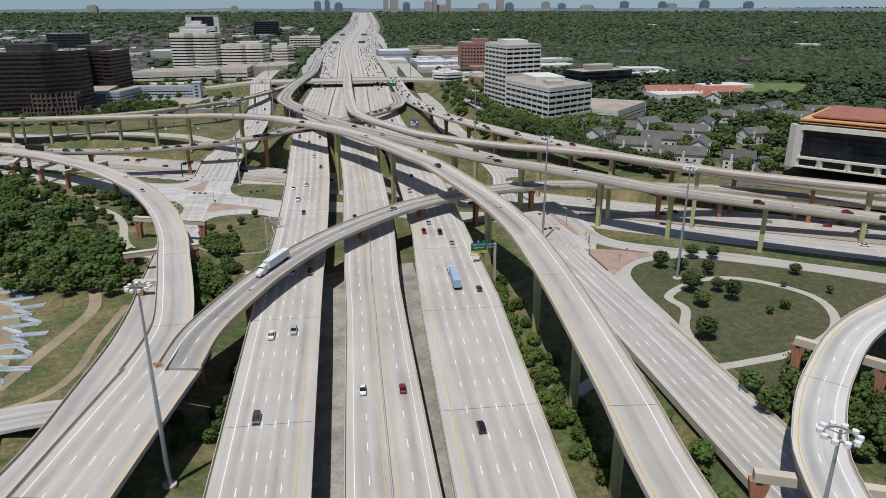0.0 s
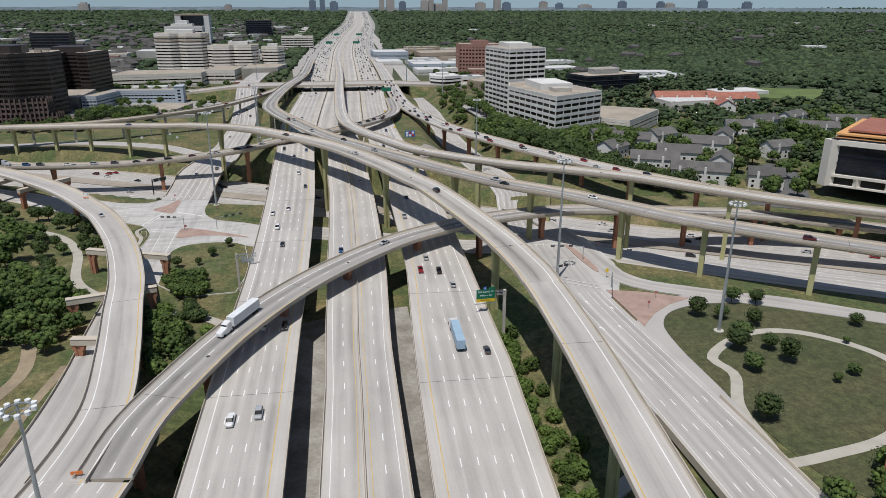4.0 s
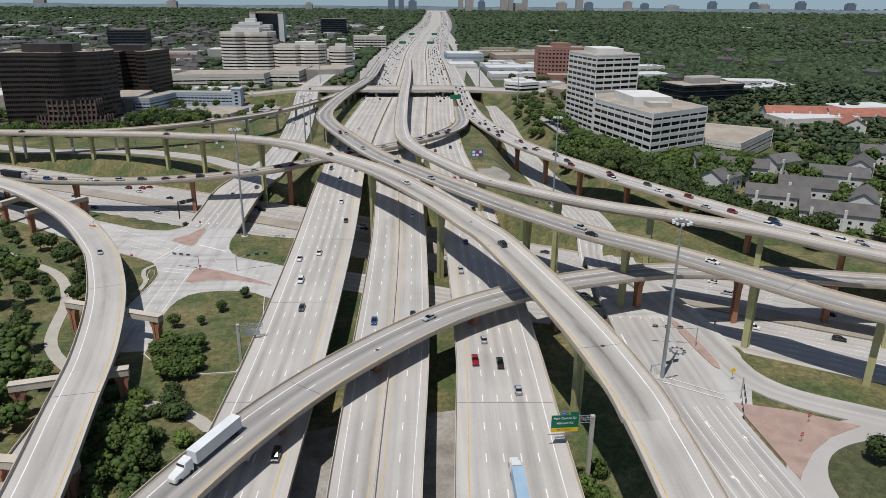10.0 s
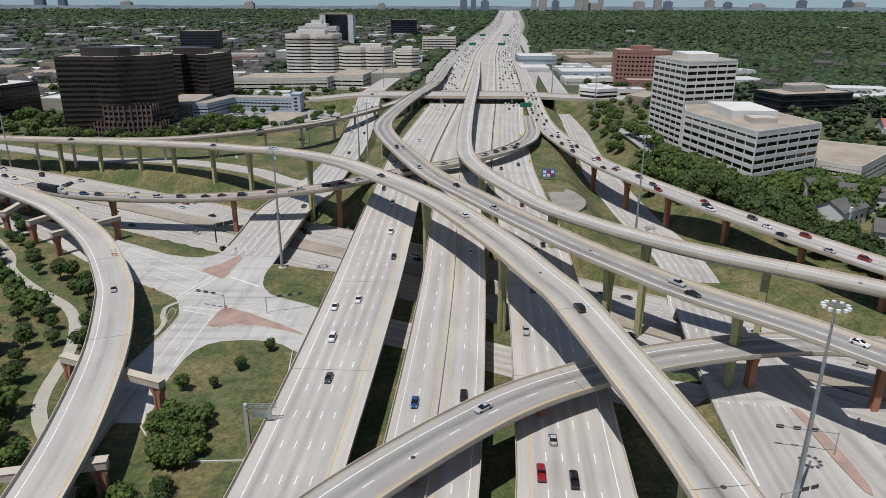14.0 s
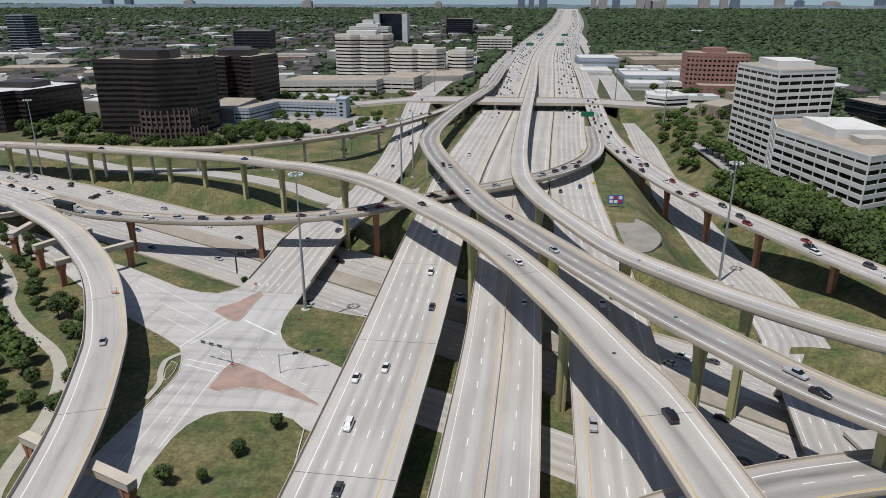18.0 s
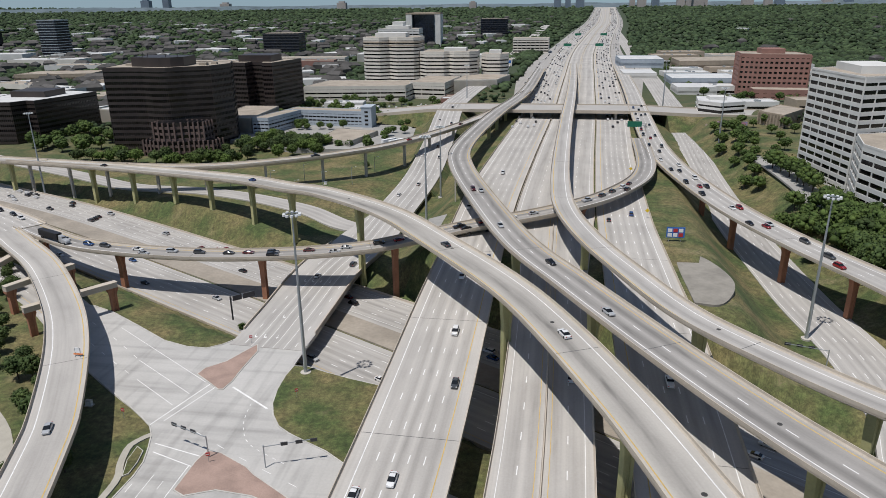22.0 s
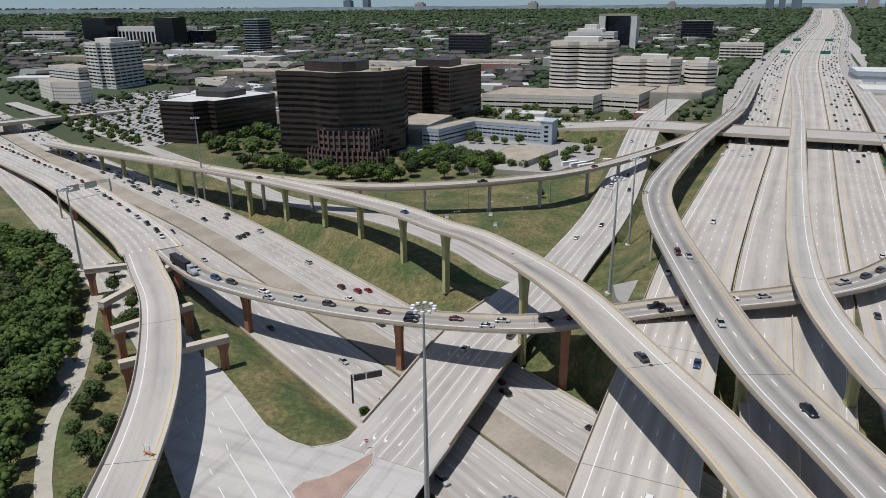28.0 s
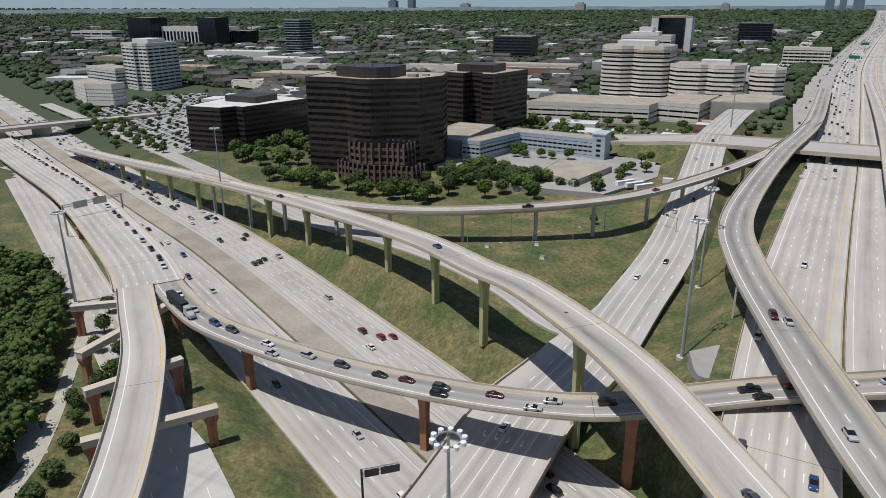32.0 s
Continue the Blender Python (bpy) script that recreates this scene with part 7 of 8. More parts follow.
traffic(PC, [lane(LA, LB, k, 5) for k in range(5)], (45, 190), 70, 640, back=True, seed=1, group="southbound traffic")
traffic(PC, [lane(RA, RB, k, 5) for k in range(5)], (55, 230), 70, 640, seed=2, group="northbound traffic")
traffic(PC, [CA * 0.55], (90, 260), 100, 560, back=True, seed=3, group="centre lane traffic")
traffic(PC, [CB * 0.55], (90, 260), 100, 560, seed=4, group="centre lane traffic")
traffic(RM, [7.5], (9, 20), 10, 420, back=True, seed=41, where="queuing on a wide deck", group="queuing traffic")
traffic(R6, [-1.0], (8.5, 17), 8, 330, seed=5, where="queuing on a grey ramp", group="queuing traffic")
traffic(R6, [2.6], (25, 90), 8, 330, seed=6, where="queuing on a grey ramp", group="queuing traffic")
traffic(R7, [-3.9, -0.2, 3.3], (17, 52), 160, 820, back=True, seed=7, where="on a long concrete ramp", group="ramp traffic")
traffic(R4, [-1.6, 1.8], (40, 130), 60, 560, back=True, seed=8, where="on a high ramp", group="ramp traffic")
traffic(R3, [0.2], (70, 170), 20, 600, seed=9, where="on the top ramp", group="ramp traffic")
traffic(R2, [-1.6], (60, 190), 40, 420, back=True, seed=10, where="on a grey ramp", group="ramp traffic")
traffic(R1, [-0.5], (150, 260), 90, 560, back=True, seed=12, where="on a curved ramp", group="ramp traffic")
traffic(R8, [0.3], (60, 140), 60, 480, seed=13, where="on a slender ramp", group="ramp traffic")
for sg in (-1, 1):
    pa = LOWP[sg]
    h = 13 if sg < 0 else 11.5
    traffic(pa, [-h + 3 + (2 * h - 6) * (k + 0.5) / 5 for k in range(5)], (40, 150) if sg > 0 else (60, 230), 900, 2150, back=sg > 0, seed=20 + sg, where="on the sunken highway", group="lower highway traffic")
traffic(FW, [-5, 1.5, 5.5], (70, 190), 60, 420, seed=31, up=0.12, where="on the frontage road", group="frontage traffic")

# distant traffic, joined
_rg = np.random.RandomState(51)
for nm, cc in (("pale", (0.6, 0.6, 0.6)), ("dark", (0.03, 0.03, 0.035))):
    V, F = [], []
    for k in range(950):
        y = 800 + 3700 * _rg.rand() ** 0.85
        cx, cz = main_xz(y)
        lat = _rg.choice([-46, -42, -38, -34, -30, -26, 24, 28, 32, 36, 40, 44, 58, 62, -58, -62]) + _rg.uniform(-0.5, 0.5)
        if y < 1000 and abs(lat) > 50:
            continue
        z = float(cz) + 0.05 if abs(lat) < 50 else float(cz) - 0.15
        for (x0, x1, y0, y1, z0, z1) in ((-0.9, 0.9, -2.3, 2.3, 0.25, 0.95), (-0.75, 0.75, -1.2, 1.0, 0.95, 1.45)):
            vv, ff = boxv(x0, y0, z0, x1, y1, z1)
            b = len(V)
            V += [(a + cx + lat, e2 + y, q + z) for a, e2, q in vv]
            F += [tuple(i + b for i in q) for q in ff]
    tagged(pyd("distant_traffic", V, F, mat("distant_car_" + nm, cc, 0.3)), nm + " cars on the distant highway", "cars", kind="stuff")
    V, F = [], []
    for k in range(560):
        while True:
            p = (_rg.uniform(-705, -440), _rg.uniform(745, 1005))
            px, py = round(p[0] / 2.7) * 2.7, round(p[1] / 9) * 9 + (p[0] + 570) * -0.42 + 60
            if inside((px, py), CARPARK):
                break
        pz = float(ground_z(px, py)) + 0.3
        for (x0, x1, y0, y1, z0, z1) in ((-0.9, 0.9, -2.3, 2.3, 0.25, 0.95), (-0.75, 0.75, -1.2, 1.0, 0.95, 1.45)):
            vv, ff = boxv(x0, y0, z0, x1, y1, z1)
            b = len(V)
            V += [(a + px, e2 + py, q + pz) for a, e2, q in vv]
            F += [tuple(i + b for i in q) for q in ff]
    tagged(pyd("parked_cars", V, F, bpy.data.materials["distant_car_" + nm]), nm + " cars in the large car park", "cars", kind="stuff")


def lorry(p, heading, slope=0.0, trailer="white", label="white lorry with a long box trailer"):
    e = empty("lorry", p, label, "truck")
    e.rotation_euler = (0, -slope, heading)
    tm = mat("trailer_" + trailer, {"white": (0.66, 0.68, 0.68), "black": (0.02, 0.02, 0.022), "blue": (0.30, 0.42, 0.52)}[trailer], 0.5, var=0.05)
    box("trailer_box", -14.5, -1.28, 1.15, -0.6, 1.28, 4.05, tm, e)
    box("chassis", -14, -0.5, 0.75, 5.0, 0.5, 1.1, DARKST, e)
    o = obj("cab", loft("cab", [(0.4, 1.2, 1.1, 0.6, 3.6), (2.2, 1.22, 1.05, 0.6, 3.4), (2.9, 1.2, 1.1, 0.6, 2.3), (5.2, 1.1, 0.95, 0.6, 1.9), (5.5, 0.95, 0.85, 0.7, 1.5)], PAINT["white"] if trailer != "black" else PAINT["silver"]), e)
    box("windscreen", 2.25, -0.95, 2.25, 2.72, 0.95, 3.0, GLS, e)
    for sx in (4.3, 1.2, 0.0, -11.5, -12.8):
        for sy in (-1.05, 1.05):
            w = obj("wheel", WHEEL, e)
            w.location, w.scale = (sx, sy, 0.52), (1.5, 1.5, 1.5)
    return e


def on(path, x, y, lat, back=False):
    i = int(np.argmin(np.hypot(path[:, 0] - x, path[:, 1] - y)))
    i = min(max(i, 1), len(path) - 2)
    d = path[i + 1] - path[i - 1]
    sl = math.atan2(d[2], math.hypot(d[0], d[1]))
    p = path[i] + sides(path)[i] * lat
    return (p[0], p[1], p[2] + 0.02), math.atan2(d[1], d[0]) + (math.pi if back else 0), -sl if back else sl


lorry(*on(R6, -196, 518, 2.4), trailer="black", label="black box-trailer lorry queuing on a ramp")
lorry(*on(R2, -33, 240, -1.6, True), trailer="white", label="white lorry with a long grey trailer on a ramp")
lorry(*on(PC, 30, 235, 30), trailer="blue", label="lorry with a pale blue trailer on the highway")


# ---- signs, gantries and signals ----
GREEN = mat("sign_green", (0.006, 0.13, 0.075), 0.5, var=0.04)
SIGNY = mat("sign_yellow", (0.70, 0.48, 0.03), 0.5, var=0.04)
SIGNB = mat("sign_blue", (0.03, 0.13, 0.42), 0.5, var=0.04)
SIGNR = mat("sign_red", (0.45, 0.03, 0.03), 0.5, var=0.04)
SIGNW = mat("sign_white", (0.75, 0.75, 0.75), 0.5, var=0.03)


def text_part(s, size, at, rot, m, parent, name="lettering"):
    cu = bpy.data.curves.new(name, "FONT")
    cu.body, cu.size, cu.align_x, cu.align_y, cu.extrude = s, size, "CENTER", "CENTER", 0.01
    ob = bpy.data.objects.new(name + "_curve", cu)
    scene.collection.objects.link(ob)
    me = bpy.data.meshes.new_from_object(ob.evaluated_get(bpy.context.evaluated_depsgraph_get()))
    bpy.data.objects.remove(ob)
    me.materials.clear()
    me.materials.append(m)
    o = obj(name, me, parent)
    o.location, o.rotation_euler = at, rot
    return o


def beam(name, p, q, w, m, parent):
    p, q = Vector(p), Vector(q)
    d = (q - p).normalized()
    u = d.cross(Vector((0, 0, 1)))
    u = u.normalized() if u.length > 0.01 else Vector((1, 0, 0))
    t = d.cross(u)
    v = [tuple(c + u * a * w / 2 + t * b * w / 2) for c in (p, q) for a, b in ((-1, -1), (1, -1), (1, 1), (-1, 1))]
    return pyd(name, v, [(0, 1, 2, 3), (7, 6, 5, 4), (0, 4, 5, 1), (1, 5, 6, 2), (2, 6, 7, 3), (3, 7, 4, 0)], m, parent)


def gantry(x, y, z, h, arm, rot, label, signs=(), postw=0.9, postm=PIERGRY, both=False):
    """A sign gantry: post, truss arm along local +x, sign boards (x0, x1, z0, z1, material, lines of text)."""
    e = empty("sign_gantry", (x, y, z), label, "road sign")
    e.rotation_euler = (0, 0, rot)
    box("post", -postw / 2, -postw / 2, -0.5, postw / 2, postw / 2, h, postm, e)
    if both:
        box("post", arm - postw / 2, -postw / 2, -0.5, arm + postw / 2, postw / 2, h, postm, e)
    for zz in (h - 1.5, h - 0.3):
        for yy in (-0.5, 0.5):
            beam("chord", (0, yy, zz), (arm, yy, zz), 0.14, STEELG, e)
    n = max(2, int(abs(arm) / 1.3)) if abs(arm) < 40 else 12
    for k in range(n):
        a, b = arm * k / n, arm * (k + 1) / n
        for yy in (-0.5, 0.5):
            beam("lattice_bar", (a, yy, h - 1.5), (b, yy, h - 0.3), 0.09, STEELG, e)
        beam("lattice_bar", (b, -0.5, h - 0.3), (b, 0.5, h - 0.3), 0.09, STEELG, e)
    for x0, x1, z0, z1, m, lines in signs:
        bo = box("sign_board", x0, -0.75, z0, x1, -0.62, z1, m, e)
        k = len(lines)
        for j, s in enumerate(lines):
            text_part(s, (z1 - z0) / (k + 0.6) * 0.85, ((x0 + x1) / 2, -0.77, z1 - (z1 - z0) * (j + 0.75) / (k + 0.5)), (math.pi / 2, 0, 0), SIGNW, bo)
    return e


g = gantry(53.5, 249, float(ground_z(53.5, 249)), 18.5 - float(ground_z(53.5, 249)), -9.5, 0.0, "green exit sign on a concrete post beside the highway")
_zz = 18.5 - g.location.z
b1 = box("sign_board", -10, -0.85, _zz - 2.4, -3.6, -0.7, _zz + 0.9, GREEN, g)
text_part("Park Central Dr", 0.82, (-6.8, -0.87, _zz + 0.1), (math.pi / 2, 0, 0), SIGNW, b1)
text_part("Hillcrest Rd", 0.82, (-6.8, -0.87, _zz - 1.2), (math.pi / 2, 0, 0), SIGNW, b1)
b2 = box("exit_panel", -10, -0.85, _zz - 3.5, -3.6, -0.7, _zz - 2.42, SIGNY, g)
text_part("EXIT ONLY", 0.7, (-6.8, -0.87, _zz - 2.95), (math.pi / 2, 0, 0), DARKST, b2)
b3 = box("route_panel", -7.6, -0.85, _zz + 0.92, -6.6, -0.7, _zz + 1.8, SIGNB, g)
text_part("H", 0.7, (-7.1, -0.87, _zz + 1.35), (math.pi / 2, 0, 0), SIGNW, b3)
box("exit_tab", -5.6, -0.85, _zz + 0.92, -3.7, -0.7, _zz + 1.7, GREEN, g)
beam("bracket", (-10.5, -0.6, _zz - 4.3), (-3.2, -0.6, _zz - 4.3), 0.2, STEELG, g)
gantry(-38.5, 307, 2.0, 15.0, 7.5, 0.05, "steel truss sign gantry over the highway edge, seen from behind", signs=[(1.5, 6.5, 11.5, 13.2, STEELG, ())])
gantry(-101.5, 474.5, 0.5, 9.0, 9.0, 0.75, "dark truss sign gantry beside the sunken highway", signs=[(0.6, 4.0, 7.2, 9.2, DARKST, ()), (4.4, 9, 7.2, 9.2, DARKST, ())], postw=0.5, postm=DARKST)
gantry(-343, 574, 2.0, 16.0, 30, 1.35, "steel sign gantry spanning a ramp", signs=[(5, 12, 13, 16.6, PIERGRY, ()), (15, 22, 13, 16.6, PIERGRY, ())], both=True, postw=0.8)
gantry(-31, 581, 18, 10.5, 12, 0.0, "steel truss sign gantry beside the highway", signs=[(3, 11, 7.6, 10.4, STEELG, ())], postw=0.6)
gantry(84, 760, 20, 8.0, -14, 0.0, "green sign gantry beside the far highway", signs=[(-13, -3, 5.5, 9.5, GREEN, ())], postw=0.7)
for y in (1650, 2000):
    cx, cz = main_xz(y)
    gantry(float(cx) - 56, y, float(cz), 10, 110, 0, "long gantry with green signs on the distant highway", signs=[(15, 30, 6, 11, GREEN, ()), (75, 90, 6, 11, GREEN, ())], both=True)
_bs = empty("service_sign", (65, 530, float(ground_z(65, 530))), "blue service sign with coloured panels on the embankment", "road sign")
box("sign_board", -3.6, -0.1, 1.8, 3.6, 0.1, 6.2, SIGNB, _bs)
for k in range(3):
    for j in range(2):
        box("logo_panel", -3.1 + k * 2.15, -0.16, 2.2 + j * 1.9, -1.4 + k * 2.15, -0.1, 3.7 + j * 1.9, (SIGNW, SIGNW, SIGNR, SIGNW)[(k + j) % 4], _bs)
for xx in (-2.4, 2.4):
    box("post", xx - 0.1, 0.1, -0.5, xx + 0.1, 0.3, 6, STEELG, _bs)
for x, y, ry in ((-71, 392, 0.4), (-86, 455, 0.3), (117, 262, 0.2), (-104, 408, 0), (-59, 424, 0.5), (110, 254, 0.2), (118, 318, 0.3)):
    z = 1.3 if y < 600 and x < 60 else 4.3
    e = empty("red_road_sign", (x, y, z), "red and white road sign on a thin post", "road sign", "junction signs")
    e.rotation_euler = (0, 0, ry)
    box("post", -0.05, -0.05, -0.2, 0.05, 0.05, 3.0, STEELG, e)
    box("sign_plate", -0.5, -0.09, 2.1, 0.5, -0.05, 3.1, SIGNR, e)
    box("white_bar", -0.4, -0.11, 2.5, 0.4, -0.09, 2.7, SIGNW, e)


def signal(x, y, z, arm, rot, heads=3):
    e = empty("traffic_signal", (x, y, z), "traffic signal mast with a long arm and black heads", "traffic light", "traffic signals")
    e.rotation_euler = (0, 0, rot)
    prism("post", octa(0, 0, 0.16), -0.3, 6.6, STEELG, e)
    beam("arm", (0, 0, 6.2), (arm, 0, 6.6), 0.16, STEELG, e)
    for k in range(heads):
        xx = arm * (0.95 - 0.28 * k)
        o = box("signal_head", xx - 0.85, -0.3, 6.0, xx + 0.85, -0.05, 6.9, DARKST, e)
    return e


signal(-56, 392, 1.2, 13, 0.35)
signal(-72, 394, 1.2, 12, 2.8)
signal(105.8, 306, 4.5, 14, 2.95)
signal(105, 275, 4.4, 13, -2.0)
signal(82, 284, 4.3, 9, 0.3, 2)
signal(98, 455, 4.0, 12, 2.9)
signal(-64, 690, 9.5, 9, 2.6, 2)
_ob = empty("orange_barricade", (-123, 419, 13.6), "orange and white work sign on the ramp deck", "barricade")
box("sign_plate", -0.9, -0.05, 1.2, 0.9, 0.05, 2.8, SIGNW, _ob)
box("orange_board", -1.4, -0.1, 0.5, 1.4, 0.1, 0.9, mat("safety_orange", (0.7, 0.2, 0.05), 0.6), _ob)
for xx in (-0.8, 0.8):
    box("leg", xx - 0.05, -0.6, 0.0, xx + 0.05, 0.6, 0.1, STEELG, _ob)
    box("upright", xx - 0.05, -0.05, 0.0, xx + 0.05, 0.05, 2.8, STEELG, _ob)

# painted stop lines, crossings and arrows at the junctions
for p0, p1, w in (((-80.5, 427.5), (-65.6, 417.4), 0.6), ((-88.1, 428.2), (-95.0, 405.8), 0.35), ((-85.4, 427.6), (-92.1, 408.1), 0.3), ((-89.0, 398.0), (-74.6, 394.3), 0.3), ((-87.7, 394.5), (-74.2, 389.9), 0.3), ((-75.6, 390.3), (-75.6, 379.0), 0.25), ((-75.6, 379), (-75.5, 352), 0.2), ((-82.5, 386), (-82, 330), 0.16), ((-137.8, 461.2), (-89.8, 429.0), 0.2), ((-118, 439.5), (-91.9, 422.3), 0.2), ((-112, 428), (-93.8, 415.9), 0.2), ((86.5, 285.2), (100.1, 274.7), 0.35), ((88.5, 287.6), (101.0, 277.3), 0.3), ((84.7, 316.3), (82.5, 294.2), 0.45)):
    z = 1.2 if p0[0] < 0 else 4.5
    a, b = Vector(p0), Vector(p1)
    d = (b - a).normalized()
    n = Vector((-d.y, d.x)) * w / 2
    q = [a - n, b - n, b + n, a + n]
    ob = slab("stop_line", "", [tuple(v) for v in q], z + (0.035 if p0[0] < 0 else 0.08), WHITEP, th=0.03)
    tagged(ob, "white painted crossing line on concrete", "road marking", kind="structure")
for off in (-7.5, -3.7, 0.2, 4.0):
    strip("lane_line", FW, off, 0.17, 0.11, WHITEP, fw)
dashes("lane_marking", FW, [7.4, -10.6], 0.11, WHITEP, fw)
_fk = (FW[:, 1] > 462) & (FW[:, 1] < 556)
for s, q in ((-1, _fl[_fk]), (1, 11.0)):
    sweep("parapet", FW[_fk], [(q, -1.2), (q - s * 0.4, -1.2), (q - s * 0.4, 1.0), (q, 1.0)][::-s], BARRIER, fw)
for pts in ([(-71.5, 421.4), (-70.7, 415.0), (-69.4, 409.5), (-67.0, 404.5), (-63.1, 400.0), (-52, 394)], [(-82, 405), (-66, 396), (-40, 383)], [(-160, 470), (-138, 455), (-118, 439.5)], [(-150, 455), (-128, 439), (-112, 428)], [(-79, 386), (-78.6, 340)], [(-86, 384), (-86, 335)]):
    _dp = spline([(x, y, 1.22) for x, y in pts], 2)
    dashes("lane_marking", _dp, [0.0], 0.006, WHITEP, bpy.data.objects["junction_paving"], on=1.2 if len(pts) > 5 else 3.05, period=3.0 if len(pts) > 5 else 9.0, w=0.18)
for pts, w in (([(-88, 256), (-91, 228), (-92, 205), (-97, 192), (-106, 186)], 3.0), ([(-112, 198), (-108, 215), (-103, 236), (-100, 256), (-108, 285)], 4.5), ([(-150, 296), (-136, 262), (-126, 240), (-120, 212)], 12)):
    road("dirt_track", "bare trodden earth track through rough grass", pts, w, DIRT, up=0.07 + 0.004 * w, category="track")
# lengths of pipe stacked beside the park
PIPE = mat("grey_plastic_pipe", (0.42, 0.47, 0.50), 0.6, var=0.1, rand=0.2)
_rg = random.Random(3)
_pm = None
for k in range(120):
    t = (k // 6) / 20
    q = 2.45 + 0.6 * t + (0.5 if (k // 6) % 2 else -0.2)
    x, y = -114 - 30 * t * t + 3.5 * math.sin(k // 6 * 2.1), 205 + 84 * t + (k % 6) * 0.55
    x -= math.sin(q) * (k % 6) * 0.3
    if _pm is None:
        o = prism("pipe_length", [(-5.0, -0.16), (5.0, -0.16), (5.0, 0.16), (-5.0, 0.16)], 0, 0.32, PIPE)
        _pm = o.data
    else:
        o = obj("pipe_length", _pm)
    o.location = (x, y, float(ground_z(x, y)) + 0.02)
    o.rotation_euler = (0, 0, q + _rg.uniform(-0.06, 0.06))
    tagged(o, "grey length of pipe laid on bare ground", "pipe", "stored pipes")

# lane lines of the east frontage road and the cross street
_a = EFP[(EFP[:, 1] > 30) & (EFP[:, 1] < 278)]
for off in (-0.2, 8.9):
    strip("lane_line", _a, off, 0.17, 0.01, WHITEP, EF)
for off in (-9.4, 0.5):
    strip("lane_line", _a, off, 0.14, 0.01, WHITEP, EF)
dashes("lane_marking", _a[:30], [-6.4, -3.3, 3.6, 6.4], 0.01, WHITEP, EF)
for off in (-6.4, -3.3, 3.6, 6.4):
    strip("lane_line", _a[29:], off, 0.15, 0.01, WHITEP, EF)
_a = EFP[(EFP[:, 1] > 325) & (EFP[:, 1] < 1000)]
dashes("lane_marking", _a, [-6.4, -2.9, 0.6, 4.1], 0.01, WHITEP, EF)
for off in (-9.6, 8.2):
    strip("edge_line", _a, off, 0.16, 0.01, WHITEP, EF)
for x0, x1 in ((-600, -125), (-38, 82), (122, 380)):
    _a = XFP[(XFP[:, 0] > x0) & (XFP[:, 0] < x1)]
    dashes("lane_marking", _a, [-4.2, -0.6, 3.0], 0.01, WHITEP, XF)
    strip("edge_line", _a, -7.6, 0.16, 0.01, WHITEP, XF)
    strip("edge_line", _a, 6.6, 0.16, 0.01, YELLOWP, XF)


def turn_arrow(x, y, z, rot, parent, left=True):
    """A painted left-turn or straight arrow."""
    s = 1 if left else -1
    p = [(-0.12, 0), (0.12, 0), (0.12, 1.6), (-0.35, 2.3), (-0.1, 2.75), (-1.2, 2.7), (-0.95, 1.55), (-0.65, 1.95), (-0.12, 1.35)] if left else [(-0.12, 0), (0.12, 0), (0.12, 1.9), (0.5, 1.8), (0, 3.0), (-0.5, 1.8), (-0.12, 1.9)]
    c, sn = math.cos(rot), math.sin(rot)
    ob = slab("turn_arrow", "", [(x + a * c - b * sn, y + a * sn + b * c) for a, b in p], z, WHITEP, th=0.02, parent=parent)


for x, y, off in ((-78, 462, -9), (-78, 462, -5.6), (-77, 478, -5.6), (-77, 512, -9), (-77, 512, -5.6), (-77, 512, -1.8), (-77, 512, 2.1), (-77, 462, -1.8)):
    turn_arrow(x + off, y, float(np.interp(y, FW[:, 1], FW[:, 2])) + 0.125, math.pi, fw, off < -4)
for x, y in ((83.5, 262), (86.8, 240), (90, 262), (93, 240), (97, 255)):
    turn_arrow(x, y, float(np.interp(y, EFP[:, 1], EFP[:, 2])) + 0.03, 0.0, EF, x < 88)
# manhole covers on the decks
IRON = mat("cast_iron", (0.06, 0.058, 0.055), 0.7, metal=0.3)
for pa, spots in ((R3, ((56.5, 262), (38, 356), (8, 415), (-20, 466), (-70, 535))), (R2, ((-40, 225), (5, 280), (52, 318))), (R4, ((60, 385), (12, 465))), (R5, ((130, 352), (60, 424)))):
    for x, y in spots:
        i = int(np.argmin(np.hypot(pa[:, 0] - x, pa[:, 1] - y)))
        c = pa[i] + sides(pa)[i] * 0.8
        ob = prism("manhole_cover", octa(float(c[0]), float(c[1]), 0.55, n=14), float(c[2]) - 0.05, float(c[2]) + 0.035, IRON)
        tagged(ob, "round dark manhole cover set in the deck", "manhole", "deck manholes")
# parked box trailers, roadside poles and cabinets
for k, (x, y, q) in enumerate(((-100, 770, 0.9), (-94, 768, 0.9), (-106, 772, 0.9), (-80, 786, 0.2))):
    e = empty("box_trailer", (x, y, float(ground_z(x, y)) - 0.05), "white box trailer parked on a dirt yard", "trailer", "parked trailers")
    e.rotation_euler = (0, 0, q)
    box("trailer_box", -6.5, -1.28, 1.1, 6.5, 1.28, 4.0, SIGNW, e)
    box("chassis", -6, -0.5, 0.7, 6, 0.5, 1.09, DARKST, e)
    for sx in (-5.2, -4.0):
        for sy in (-1.05, 1.05):
            w = obj("wheel", WHEEL, e)
            w.location, w.scale = (sx, sy, 0.5), (1.45, 1.45, 1.45)
    for sy in (-0.8, 0.8):
        box("landing_leg", 3.4, sy - 0.1, 0, 3.6, sy + 0.1, 0.7, STEELG, e)
